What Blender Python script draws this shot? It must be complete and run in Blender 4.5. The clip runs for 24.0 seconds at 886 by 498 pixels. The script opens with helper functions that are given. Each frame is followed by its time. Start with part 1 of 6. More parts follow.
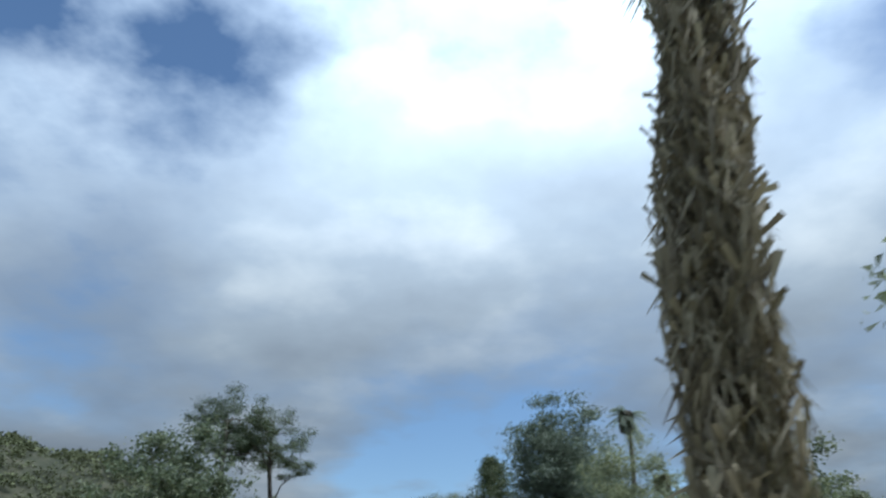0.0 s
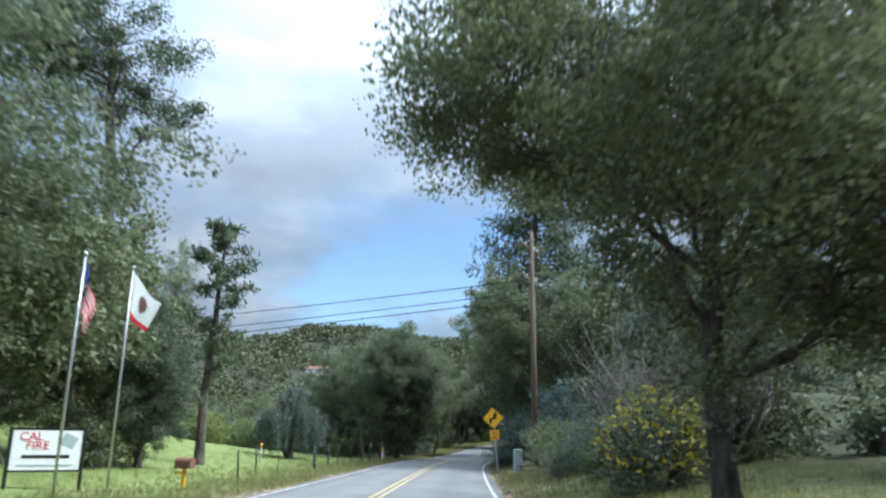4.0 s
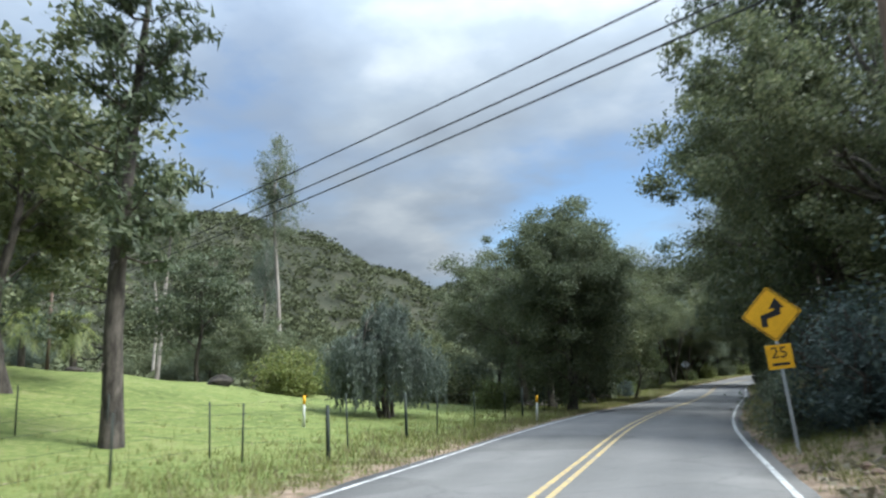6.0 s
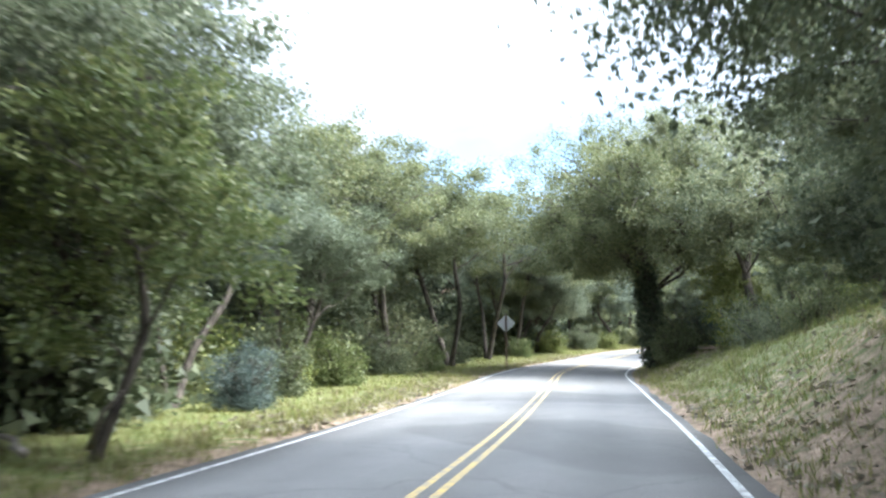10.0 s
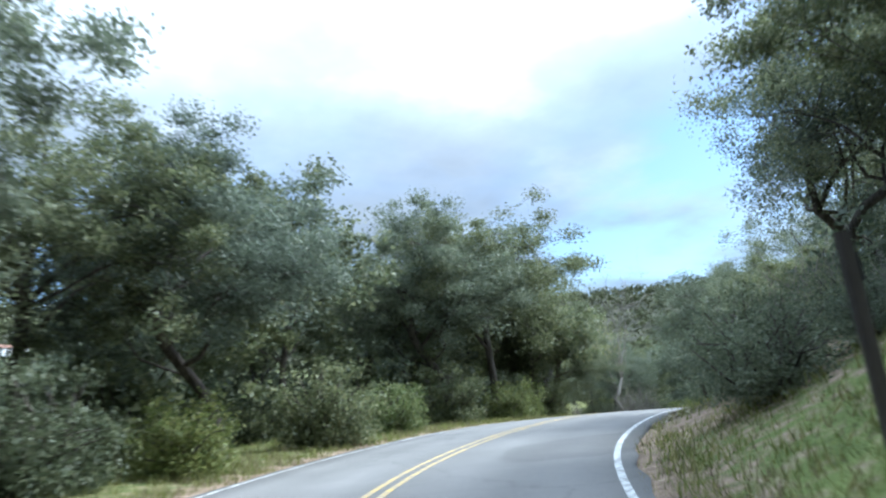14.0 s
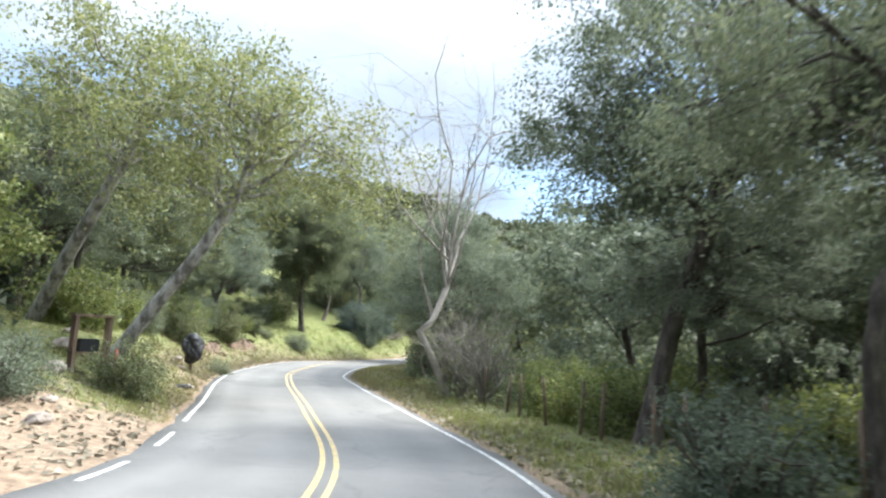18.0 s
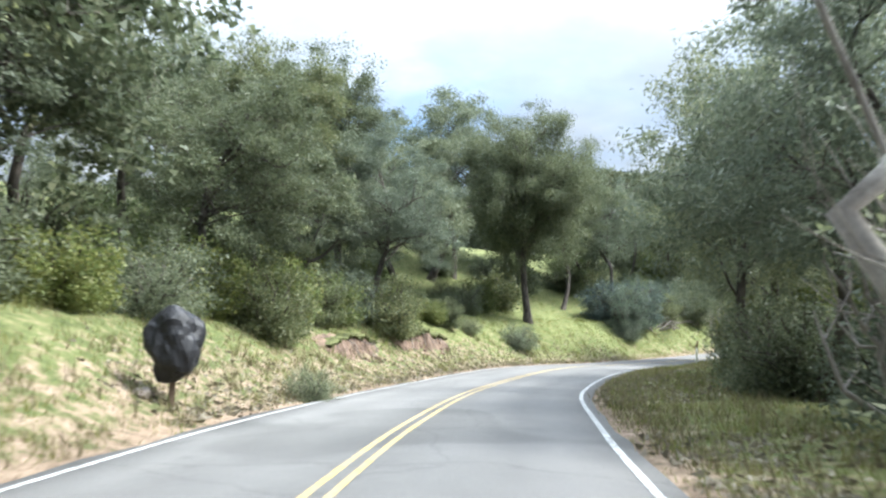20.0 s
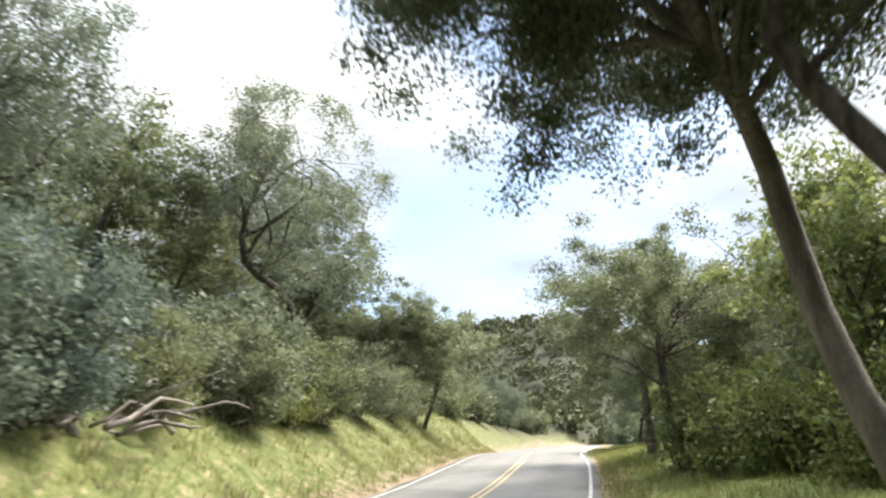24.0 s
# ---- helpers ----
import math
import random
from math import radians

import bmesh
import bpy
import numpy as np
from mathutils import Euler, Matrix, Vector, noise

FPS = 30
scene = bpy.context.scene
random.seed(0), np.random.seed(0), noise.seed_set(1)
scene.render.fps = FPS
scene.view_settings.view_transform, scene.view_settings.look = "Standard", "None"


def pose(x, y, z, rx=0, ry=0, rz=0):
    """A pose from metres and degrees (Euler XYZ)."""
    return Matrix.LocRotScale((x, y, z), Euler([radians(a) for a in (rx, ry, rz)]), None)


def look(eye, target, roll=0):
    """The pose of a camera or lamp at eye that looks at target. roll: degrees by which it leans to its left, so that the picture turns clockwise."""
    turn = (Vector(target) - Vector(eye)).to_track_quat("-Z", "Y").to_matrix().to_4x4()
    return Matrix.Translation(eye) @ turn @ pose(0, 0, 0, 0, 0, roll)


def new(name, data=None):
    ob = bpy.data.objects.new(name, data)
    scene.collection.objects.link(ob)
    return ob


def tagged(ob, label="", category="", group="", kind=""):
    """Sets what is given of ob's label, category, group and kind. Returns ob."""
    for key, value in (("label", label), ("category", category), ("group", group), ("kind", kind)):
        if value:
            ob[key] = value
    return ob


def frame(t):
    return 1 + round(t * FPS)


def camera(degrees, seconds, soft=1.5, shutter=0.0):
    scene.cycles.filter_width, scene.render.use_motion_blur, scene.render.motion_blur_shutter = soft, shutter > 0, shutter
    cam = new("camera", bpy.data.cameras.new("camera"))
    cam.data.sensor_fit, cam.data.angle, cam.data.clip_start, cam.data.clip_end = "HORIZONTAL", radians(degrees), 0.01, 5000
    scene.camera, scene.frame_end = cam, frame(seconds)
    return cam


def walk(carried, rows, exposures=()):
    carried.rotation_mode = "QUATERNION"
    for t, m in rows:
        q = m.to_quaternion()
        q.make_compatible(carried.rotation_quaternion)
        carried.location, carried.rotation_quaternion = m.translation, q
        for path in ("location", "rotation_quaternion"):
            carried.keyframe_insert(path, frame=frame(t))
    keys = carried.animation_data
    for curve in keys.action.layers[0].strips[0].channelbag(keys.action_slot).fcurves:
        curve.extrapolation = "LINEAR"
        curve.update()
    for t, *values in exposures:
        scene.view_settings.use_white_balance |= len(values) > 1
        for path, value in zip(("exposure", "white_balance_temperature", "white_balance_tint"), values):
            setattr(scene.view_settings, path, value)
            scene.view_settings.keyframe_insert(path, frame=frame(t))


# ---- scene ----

# ============ camera and its way ============
cam = camera(63.4, 24.0, soft=2.3, shutter=0.25)
# seconds, x, y, z, turn to the left, tilt up, lean
ROWS = [
    (0.0, 0.00, -0.00, 1.50, 1.35, 28.01, -0.10), (0.5, -1.04, 5.37, 1.41, 4.35, 27.78, 1.82),
    (1.0, -2.02, 10.77, 1.39, 4.25, 26.76, 0.82), (1.5, -2.82, 16.21, 1.39, 3.28, 25.83, -0.75),
    (2.0, -3.44, 21.68, 1.40, 3.18, 24.91, -0.27), (2.5, -3.90, 27.17, 1.40, 2.97, 23.75, 0.11),
    (3.0, -4.22, 32.66, 1.39, 2.20, 21.84, 0.54), (3.5, -4.39, 38.16, 1.36, 0.21, 18.37, 1.27),
    (4.0, -4.39, 43.66, 1.32, -1.62, 14.15, 0.78), (4.5, -4.24, 49.16, 1.26, -1.69, 12.09, 0.18),
    (5.0, -4.02, 54.68, 1.21, 1.71, 11.53, -0.50), (5.5, -3.77, 60.29, 1.13, 8.05, 10.88, -1.06),
    (6.0, -3.47, 65.96, 0.96, 13.81, 9.93, -1.70), (6.5, -3.12, 71.76, 0.88, 17.56, 9.13, -2.07),
    (7.0, -2.70, 77.67, 0.74, 18.48, 8.58, -2.93), (7.5, -2.10, 83.66, 0.56, 17.02, 8.12, -2.27),
    (8.0, -1.65, 89.62, 0.57, 14.17, 8.04, -2.18), (8.5, -0.99, 95.66, 0.51, 10.64, 7.83, -1.40),
    (9.0, 0.04, 101.75, 0.40, 8.21, 7.90, -0.82), (9.5, 1.07, 107.90, 0.29, 6.82, 8.07, -0.45),
    (10.0, 2.02, 114.08, 0.17, 3.19, 7.52, -0.02), (10.5, 3.08, 120.24, 0.09, 0.82, 6.89, 0.41),
    (11.0, 4.15, 126.36, 0.07, 0.47, 6.86, 0.99), (11.5, 5.08, 132.45, 0.08, -0.30, 8.17, 1.74),
    (12.0, 5.91, 138.50, 0.06, -3.85, 8.92, 0.32), (12.5, 6.79, 144.50, 0.10, -8.17, 9.88, -1.31),
    (13.0, 7.82, 150.42, 0.16, -13.49, 10.92, -1.36), (13.5, 9.40, 156.08, 0.28, -18.73, 12.01, -3.18),
    (14.0, 11.46, 161.49, 0.41, -24.75, 13.10, -4.75), (14.5, 14.10, 166.65, 0.68, -31.00, 13.82, -4.01),
    (15.0, 17.33, 171.39, 1.02, -36.71, 13.73, -3.47), (15.5, 21.07, 175.59, 1.27, -41.39, 13.13, -2.18),
    (16.0, 25.14, 179.34, 1.41, -45.25, 12.13, -0.31), (16.5, 29.46, 182.58, 1.42, -47.21, 10.97, 1.49),
    (17.0, 33.75, 185.49, 1.28, -43.49, 9.30, 4.23), (17.5, 37.70, 188.49, 1.03, -35.80, 7.76, 5.06),
    (18.0, 41.02, 192.06, 0.67, -27.90, 6.82, 3.39), (18.5, 43.72, 196.42, 0.29, -21.45, 6.65, 2.69),
    (19.0, 46.22, 201.15, -0.04, -16.05, 6.35, 1.42), (19.5, 48.04, 206.34, -0.26, -10.47, 6.20, 0.66),
    (20.0, 49.28, 211.84, -0.32, -7.94, 6.56, 0.13), (20.5, 50.60, 217.40, -0.33, -11.62, 7.83, -0.11),
    (21.0, 52.07, 222.97, -0.44, -13.37, 8.99, -0.63), (21.5, 53.79, 228.44, -0.58, -16.76, 10.27, -0.99),
    (22.0, 55.54, 233.71, -0.68, -22.27, 11.49, -1.16), (22.5, 58.08, 238.63, -0.74, -28.15, 12.73, -0.83),
    (23.0, 60.96, 243.56, -0.66, -34.28, 14.11, 1.05), (23.5, 64.43, 248.00, -0.63, -40.03, 15.07, 0.95),
    (24.0, 68.48, 251.67, -0.83, -45.92, 16.65, -0.70)]


def stand(x, y, z, turn, tilt, lean):
    return pose(x, y, z, 90 + tilt, 0, turn) @ pose(0, 0, 0, 0, 0, lean)


EXPOSURES = [(0.0, 0.3, 5450, 3), (1.5, 0.35, 5450, 3), (3.5, 0.4, 5250, 3), (4.0, 0.98, 5350, 4), (5.0, 0.8, 5500, 4), (7.0, 0.9, 5850, 6), (8.0, 1.6, 5550, 6), (9.0, 2.4, 5950, 10), (11.0, 2.45, 5450, 5), (11.5, 2.75, 5350, 4), (12.0, 2.85, 6050, 18), (13.0, 2.2, 6450, 14), (14.0, 1.25, 5250, 4), (15.0, 0.8, 5700, 6),
             (16.0, 0.85, 5650, 10), (17.0, 1.0, 6000, 2), (18.0, 1.7, 6000, 7), (18.5, 1.85, 6400, 8), (21.0, 1.45, 5500, 5), (22.0, 1.4, 5550, 4), (23.0, 1.65, 5750, 11), (24.0, 1.55, 6700, 9)]
walk(cam, [(r[0], stand(*r[1:])) for r in ROWS], EXPOSURES)

# ============ world and sun ============
SUN_EL, SUN_AZ = 52.0, 98.0     # degrees; azimuth to the right of +y
world = bpy.data.worlds.new("sky")
scene.world = world
world.use_nodes = True
wn, wl = world.node_tree.nodes, world.node_tree.links
wn.clear()


def node(tree, kind, **values):
    n = tree.nodes.new(kind)
    for key, value in values.items():
        n.inputs[key].default_value = value
    return n


def ramp(tree, stops):
    n = tree.nodes.new("ShaderNodeValToRGB")
    e = n.color_ramp.elements
    while len(e) < len(stops):
        e.new(0.5)
    for k, (at, c) in enumerate(stops):
        e[k].position = at
        e[k].color = (*c, 1) if len(c) == 3 else (c[0], c[0], c[0], 1)
    return n


def build_sky():
    t = world.node_tree
    sky = t.nodes.new("ShaderNodeTexSky")
    sky.sky_type, sky.sun_disc = "NISHITA", False
    sky.sun_elevation, sky.sun_rotation = radians(SUN_EL), radians(SUN_AZ)
    sky.dust_density, sky.ozone_density = 1.2, 1.5
    gain = node(t, "ShaderNodeVectorMath")
    gain.operation = "SCALE"
    gain.inputs["Scale"].default_value = 0.13
    t.links.new(sky.outputs[0], gain.inputs[0])
    # clouds lie on a flat layer high above
    co = t.nodes.new("ShaderNodeTexCoord")
    sep = t.nodes.new("ShaderNodeSeparateXYZ")
    t.links.new(co.outputs["Generated"], sep.inputs[0])
    lift = node(t, "ShaderNodeMath")
    lift.operation = "ADD"
    lift.inputs[1].default_value = 0.22
    low = node(t, "ShaderNodeMath")
    low.operation = "MAXIMUM"
    low.inputs[1].default_value = 0.0
    t.links.new(sep.outputs[2], low.inputs[0])
    t.links.new(low.outputs[0], lift.inputs[0])
    div = node(t, "ShaderNodeVectorMath")
    div.operation = "DIVIDE"
    com = t.nodes.new("ShaderNodeCombineXYZ")
    for k in range(3):
        t.links.new(lift.outputs[0], com.inputs[k])
    t.links.new(co.outputs["Generated"], div.inputs[0])
    t.links.new(com.outputs[0], div.inputs[1])
    big = node(t, "ShaderNodeTexNoise", Scale=1.15, Detail=7.0, Roughness=0.52)
    t.links.new(div.outputs[0], big.inputs["Vector"])
    cover = ramp(t, [(0.40, (0,)), (0.50, (0.7,)), (0.62, (1.0,))])
    t.links.new(big.outputs[0], cover.inputs[0])
    fine = node(t, "ShaderNodeTexNoise", Scale=2.6, Detail=6.0, Roughness=0.5)
    t.links.new(div.outputs[0], fine.inputs["Vector"])
    shade = ramp(t, [(0.30, (0.55, 0.59, 0.65)), (0.52, (0.72, 0.77, 0.83)), (0.70, (1.05, 1.06, 1.06))])
    t.links.new(fine.outputs[0], shade.inputs[0])
    # clouds are brighter overhead than near the horizon
    steep = node(t, "ShaderNodeMath")
    steep.operation = "POWER"
    steep.inputs[1].default_value = 3.1
    t.links.new(low.outputs[0], steep.inputs[0])
    climb = node(t, "ShaderNodeMath")
    climb.operation = "MULTIPLY_ADD"
    climb.inputs[1].default_value, climb.inputs[2].default_value = 5.3, 0.36
    t.links.new(steep.outputs[0], climb.inputs[0])
    lit = node(t, "ShaderNodeVectorMath")
    lit.operation = "SCALE"
    t.links.new(shade.outputs[0], lit.inputs[0])
    t.links.new(climb.outputs[0], lit.inputs["Scale"])
    mix = t.nodes.new("ShaderNodeMix")
    mix.data_type = "RGBA"
    t.links.new(cover.outputs[0], mix.inputs[0])
    t.links.new(gain.outputs[0], mix.inputs[6])
    t.links.new(lit.outputs[0], mix.inputs[7])
    bg = t.nodes.new("ShaderNodeBackground")
    bg.inputs[1].default_value = 0.8
    t.links.new(mix.outputs[2], bg.inputs[0])
    out = t.nodes.new("ShaderNodeOutputWorld")
    t.links.new(bg.outputs[0], out.inputs[0])


build_sky()
sun = new("sun", bpy.data.lights.new("sun", "SUN"))
sun.data.energy, sun.data.angle, sun.data.color = 4.6, radians(20), (1.0, 0.95, 0.87)
_el, _az = radians(SUN_EL), radians(SUN_AZ)
sun.matrix_world = look((math.sin(_az) * math.cos(_el) * 100, math.cos(_az) * math.cos(_el) * 100, math.sin(_el) * 100), (0, 0, 0))


# ============ materials ============
def shader(name, rough=0.8, metal=0.0, spec=0.3):
    m = bpy.data.materials.new(name)
    m.use_nodes = True
    t = m.node_tree
    p = t.nodes["Principled BSDF"]
    p.inputs["Roughness"].default_value, p.inputs["Metallic"].default_value = rough, metal
    p.inputs["Specular IOR Level"].default_value = spec
    return m, t, p


def mixed(t, fac, a, b):
    n = t.nodes.new("ShaderNodeMix")
    n.data_type = "RGBA"
    for key, v in ((0, fac), (6, a), (7, b)):
        if hasattr(v, "links"):
            t.links.new(v, n.inputs[key])
        elif key == 0:
            n.inputs[0].default_value = v
        else:
            n.inputs[key].default_value = (*v, 1)
    return n.outputs[2]


def noise_of(t, scale, detail=4.0, rough=0.55, stretch=None, where="Object"):
    co = t.nodes.new("ShaderNodeTexCoord")
    n = node(t, "ShaderNodeTexNoise", Scale=scale, Detail=detail, Roughness=rough)
    if stretch:
        mp = t.nodes.new("ShaderNodeMapping")
        mp.inputs["Scale"].default_value = stretch
        t.links.new(co.outputs[where], mp.inputs[0])
        t.links.new(mp.outputs[0], n.inputs["Vector"])
    else:
        t.links.new(co.outputs[where], n.inputs["Vector"])
    return n.outputs[0]


def bump(t, p, height, strength, distance=0.02):
    b = node(t, "ShaderNodeBump", Strength=strength, Distance=distance)
    t.links.new(height, b.inputs["Height"])
    t.links.new(b.outputs[0], p.inputs["Normal"])


def two_tone(name, a, b, scale, rough=0.85, fine=60.0, relief=0.4, stretch=None, low=0.35, high=0.65, metal=0.0, spec=0.3):
    m, t, p = shader(name, rough, metal, spec)
    r = ramp(t, [(low, a), (high, b)])
    t.links.new(noise_of(t, scale, 5, stretch=stretch), r.inputs[0])
    g = noise_of(t, fine, 3, stretch=stretch)
    k = ramp(t, [(0.3, (0.72,)), (0.7, (1.12,))])
    t.links.new(g, k.inputs[0])
    mul = t.nodes.new("ShaderNodeMix")
    mul.data_type, mul.blend_type = "RGBA", "MULTIPLY"
    mul.inputs[0].default_value = 1
    t.links.new(r.outputs[0], mul.inputs[6])
    t.links.new(k.outputs[0], mul.inputs[7])
    t.links.new(mul.outputs[2], p.inputs["Base Color"])
    bump(t, p, g, relief)
    return m


def leaf_material(name, a, b, c, glow=0.45, rough=0.55):
    """Leaves: colour by leaf and by tree, light comes through."""
    m, t, p = shader(name, rough, 0, 0.35)
    geo = t.nodes.new("ShaderNodeNewGeometry")
    info = t.nodes.new("ShaderNodeObjectInfo")
    r = ramp(t, [(0.0, a), (0.55, b), (1.0, c)])
    t.links.new(geo.outputs["Random Per Island"], r.inputs[0])
    v = ramp(t, [(0.0, (0.75, 0.8, 0.85)), (1.0, (1.2, 1.15, 0.9))])
    t.links.new(info.outputs["Random"], v.inputs[0])
    mul = t.nodes.new("ShaderNodeMix")
    mul.data_type, mul.blend_type = "RGBA", "MULTIPLY"
    mul.inputs[0].default_value = 1
    t.links.new(r.outputs[0], mul.inputs[6])
    t.links.new(v.outputs[0], mul.inputs[7])
    t.links.new(mul.outputs[2], p.inputs["Base Color"])
    tr = t.nodes.new("ShaderNodeBsdfTranslucent")
    t.links.new(mul.outputs[2], tr.inputs[0])
    ms = t.nodes.new("ShaderNodeMixShader")
    ms.inputs[0].default_value = glow
    t.links.new(p.outputs[0], ms.inputs[1])
    t.links.new(tr.outputs[0], ms.inputs[2])
    t.links.new(ms.outputs[0], t.nodes["Material Output"].inputs[0])
    return m


OAK_LEAF = leaf_material("oak leaves", (0.072, 0.09, 0.05), (0.12, 0.14, 0.08), (0.19, 0.2, 0.12))
PALE_LEAF = leaf_material("grey-green leaves", (0.10, 0.12, 0.08), (0.155, 0.178, 0.12), (0.22, 0.24, 0.17))
BRIGHT_LEAF = leaf_material("spring leaves", (0.09, 0.12, 0.04), (0.15, 0.18, 0.065), (0.23, 0.24, 0.10), 0.45)
SPRING_LEAF = leaf_material("young sycamore leaves", (0.115, 0.135, 0.055), (0.175, 0.19, 0.08), (0.26, 0.265, 0.13), 0.45)
WILLOW_LEAF = leaf_material("yellow-green willow leaves", (0.17, 0.18, 0.03), (0.26, 0.26, 0.05), (0.34, 0.33, 0.09), 0.5)
RUST_LEAF = leaf_material("rust-brown leaves", (0.12, 0.055, 0.025), (0.2, 0.095, 0.04), (0.28, 0.15, 0.07), 0.3, 0.7)
PINE_LEAF = leaf_material("pine needles", (0.045, 0.06, 0.034), (0.07, 0.09, 0.048), (0.11, 0.125, 0.07), 0.25)
DRY_LEAF = leaf_material("dry fronds", (0.13, 0.11, 0.085), (0.21, 0.18, 0.14), (0.31, 0.275, 0.22), 0.2, 0.8)
BLUE_LEAF = leaf_material("blue-green shrub leaves", (0.06, 0.08, 0.07), (0.09, 0.12, 0.10), (0.14, 0.17, 0.15))
SILVER_LEAF = leaf_material("blue-grey hanging leaves", (0.08, 0.10, 0.085), (0.125, 0.15, 0.13), (0.21, 0.235, 0.21), 0.4)
YELLOW_LEAF = leaf_material("yellow flowers", (0.30, 0.27, 0.02), (0.42, 0.36, 0.03), (0.5, 0.42, 0.06), 0.3)
GRASS_BLADE = leaf_material("grass blades", (0.11, 0.135, 0.045), (0.165, 0.19, 0.065), (0.27, 0.25, 0.12), 0.5, 0.7)
STRAW_BLADE = leaf_material("dead grass blades", (0.12, 0.097, 0.056), (0.2, 0.165, 0.092), (0.3, 0.255, 0.155), 0.3, 0.8)
BARK = two_tone("bark", (0.032, 0.027, 0.022), (0.12, 0.102, 0.085), 7.0, 0.95, 40, 1.0, (1, 1, 0.3))
PALE_BARK = two_tone("pale bark", (0.20, 0.17, 0.14), (0.40, 0.36, 0.31), 2.2, 0.85, 30, 0.5, (1, 1, 0.4))
GREY_TRUNK = two_tone("grey oak bark", (0.10, 0.088, 0.075), (0.22, 0.2, 0.175), 3.0, 0.95, 36, 0.9, (1, 1, 0.25))
DULL_BARK = two_tone("dull pale bark", (0.15, 0.13, 0.11), (0.30, 0.275, 0.24), 2.2, 0.9, 30, 0.5, (1, 1, 0.4))
DARK_TIMBER = two_tone("dark timber", (0.03, 0.026, 0.022), (0.08, 0.065, 0.052), 2.0, 0.9, 50, 0.5, (1, 1, 0.08))
MOTTLED_BARK = two_tone("mottled sycamore bark", (0.13, 0.12, 0.105), (0.36, 0.345, 0.31), 4.5, 0.9, 30, 0.4, (1, 1, 0.5), 0.42, 0.58)
POLE_WOOD = two_tone("weathered pole wood", (0.10, 0.07, 0.05), (0.17, 0.12, 0.085), 2.0, 0.9, 50, 0.5, (1, 1, 0.08))


def ground_material():
    m, t, p = shader("meadow and soil", 0.95, 0, 0.15)
    at = t.nodes.new("ShaderNodeAttribute")
    at.attribute_name = "cover"           # r: bare soil, g: lush grass
    sep = t.nodes.new("ShaderNodeSeparateColor")
    t.links.new(at.outputs["Color"], sep.inputs[0])
    n1, n2, n3 = noise_of(t, 0.35, 6), noise_of(t, 3.5, 5), noise_of(t, 26, 4)
    grass = ramp(t, [(0.3, (0.062, 0.074, 0.03)), (0.47, (0.105, 0.116, 0.048)), (0.66, (0.19, 0.165, 0.09))])
    t.links.new(n2, grass.inputs[0])
    lush = ramp(t, [(0.33, (0.085, 0.108, 0.033)), (0.46, (0.142, 0.178, 0.05)), (0.56, (0.192, 0.222, 0.068)), (0.68, (0.235, 0.235, 0.1))])
    tufts = node(t, "ShaderNodeMath")
    tufts.operation = "MULTIPLY_ADD"
    tufts.inputs[1].default_value = 0.55
    half = node(t, "ShaderNodeMath")
    half.operation = "MULTIPLY"
    half.inputs[1].default_value = 0.45
    t.links.new(n1, half.inputs[0])
    t.links.new(n2, tufts.inputs[0])
    t.links.new(half.outputs[0], tufts.inputs[2])
    t.links.new(tufts.outputs[0], lush.inputs[0])
    soil = ramp(t, [(0.3, (0.13, 0.092, 0.064)), (0.55, (0.24, 0.178, 0.125)), (0.75, (0.34, 0.265, 0.195))])
    t.links.new(n2, soil.inputs[0])
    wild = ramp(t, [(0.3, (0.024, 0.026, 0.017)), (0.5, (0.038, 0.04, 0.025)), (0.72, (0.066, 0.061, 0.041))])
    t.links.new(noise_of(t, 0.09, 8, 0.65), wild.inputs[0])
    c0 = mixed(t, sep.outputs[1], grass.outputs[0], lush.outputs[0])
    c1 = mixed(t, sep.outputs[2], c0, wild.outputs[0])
    edge = t.nodes.new("ShaderNodeMath")
    edge.operation = "MULTIPLY_ADD"
    t.links.new(n2, edge.inputs[0])
    edge.inputs[1].default_value = 1.4
    edge.inputs[2].default_value = -0.7
    add = t.nodes.new("ShaderNodeMath")
    add.use_clamp = True
    t.links.new(edge.outputs[0], add.inputs[0])
    t.links.new(sep.outputs[0], add.inputs[1])
    k = ramp(t, [(0.35, (0,)), (0.62, (1,))])
    t.links.new(add.outputs[0], k.inputs[0])
    c2 = mixed(t, k.outputs[0], c1, soil.outputs[0])
    f = ramp(t, [(0.3, (0.6,)), (0.7, (1.25,))])
    t.links.new(n3, f.inputs[0])
    mul = t.nodes.new("ShaderNodeMix")
    mul.data_type, mul.blend_type = "RGBA", "MULTIPLY"
    mul.inputs[0].default_value = 1
    t.links.new(c2, mul.inputs[6])
    t.links.new(f.outputs[0], mul.inputs[7])
    t.links.new(mul.outputs[2], p.inputs["Base Color"])
    bump(t, p, n3, 0.8, 0.06)
    return m


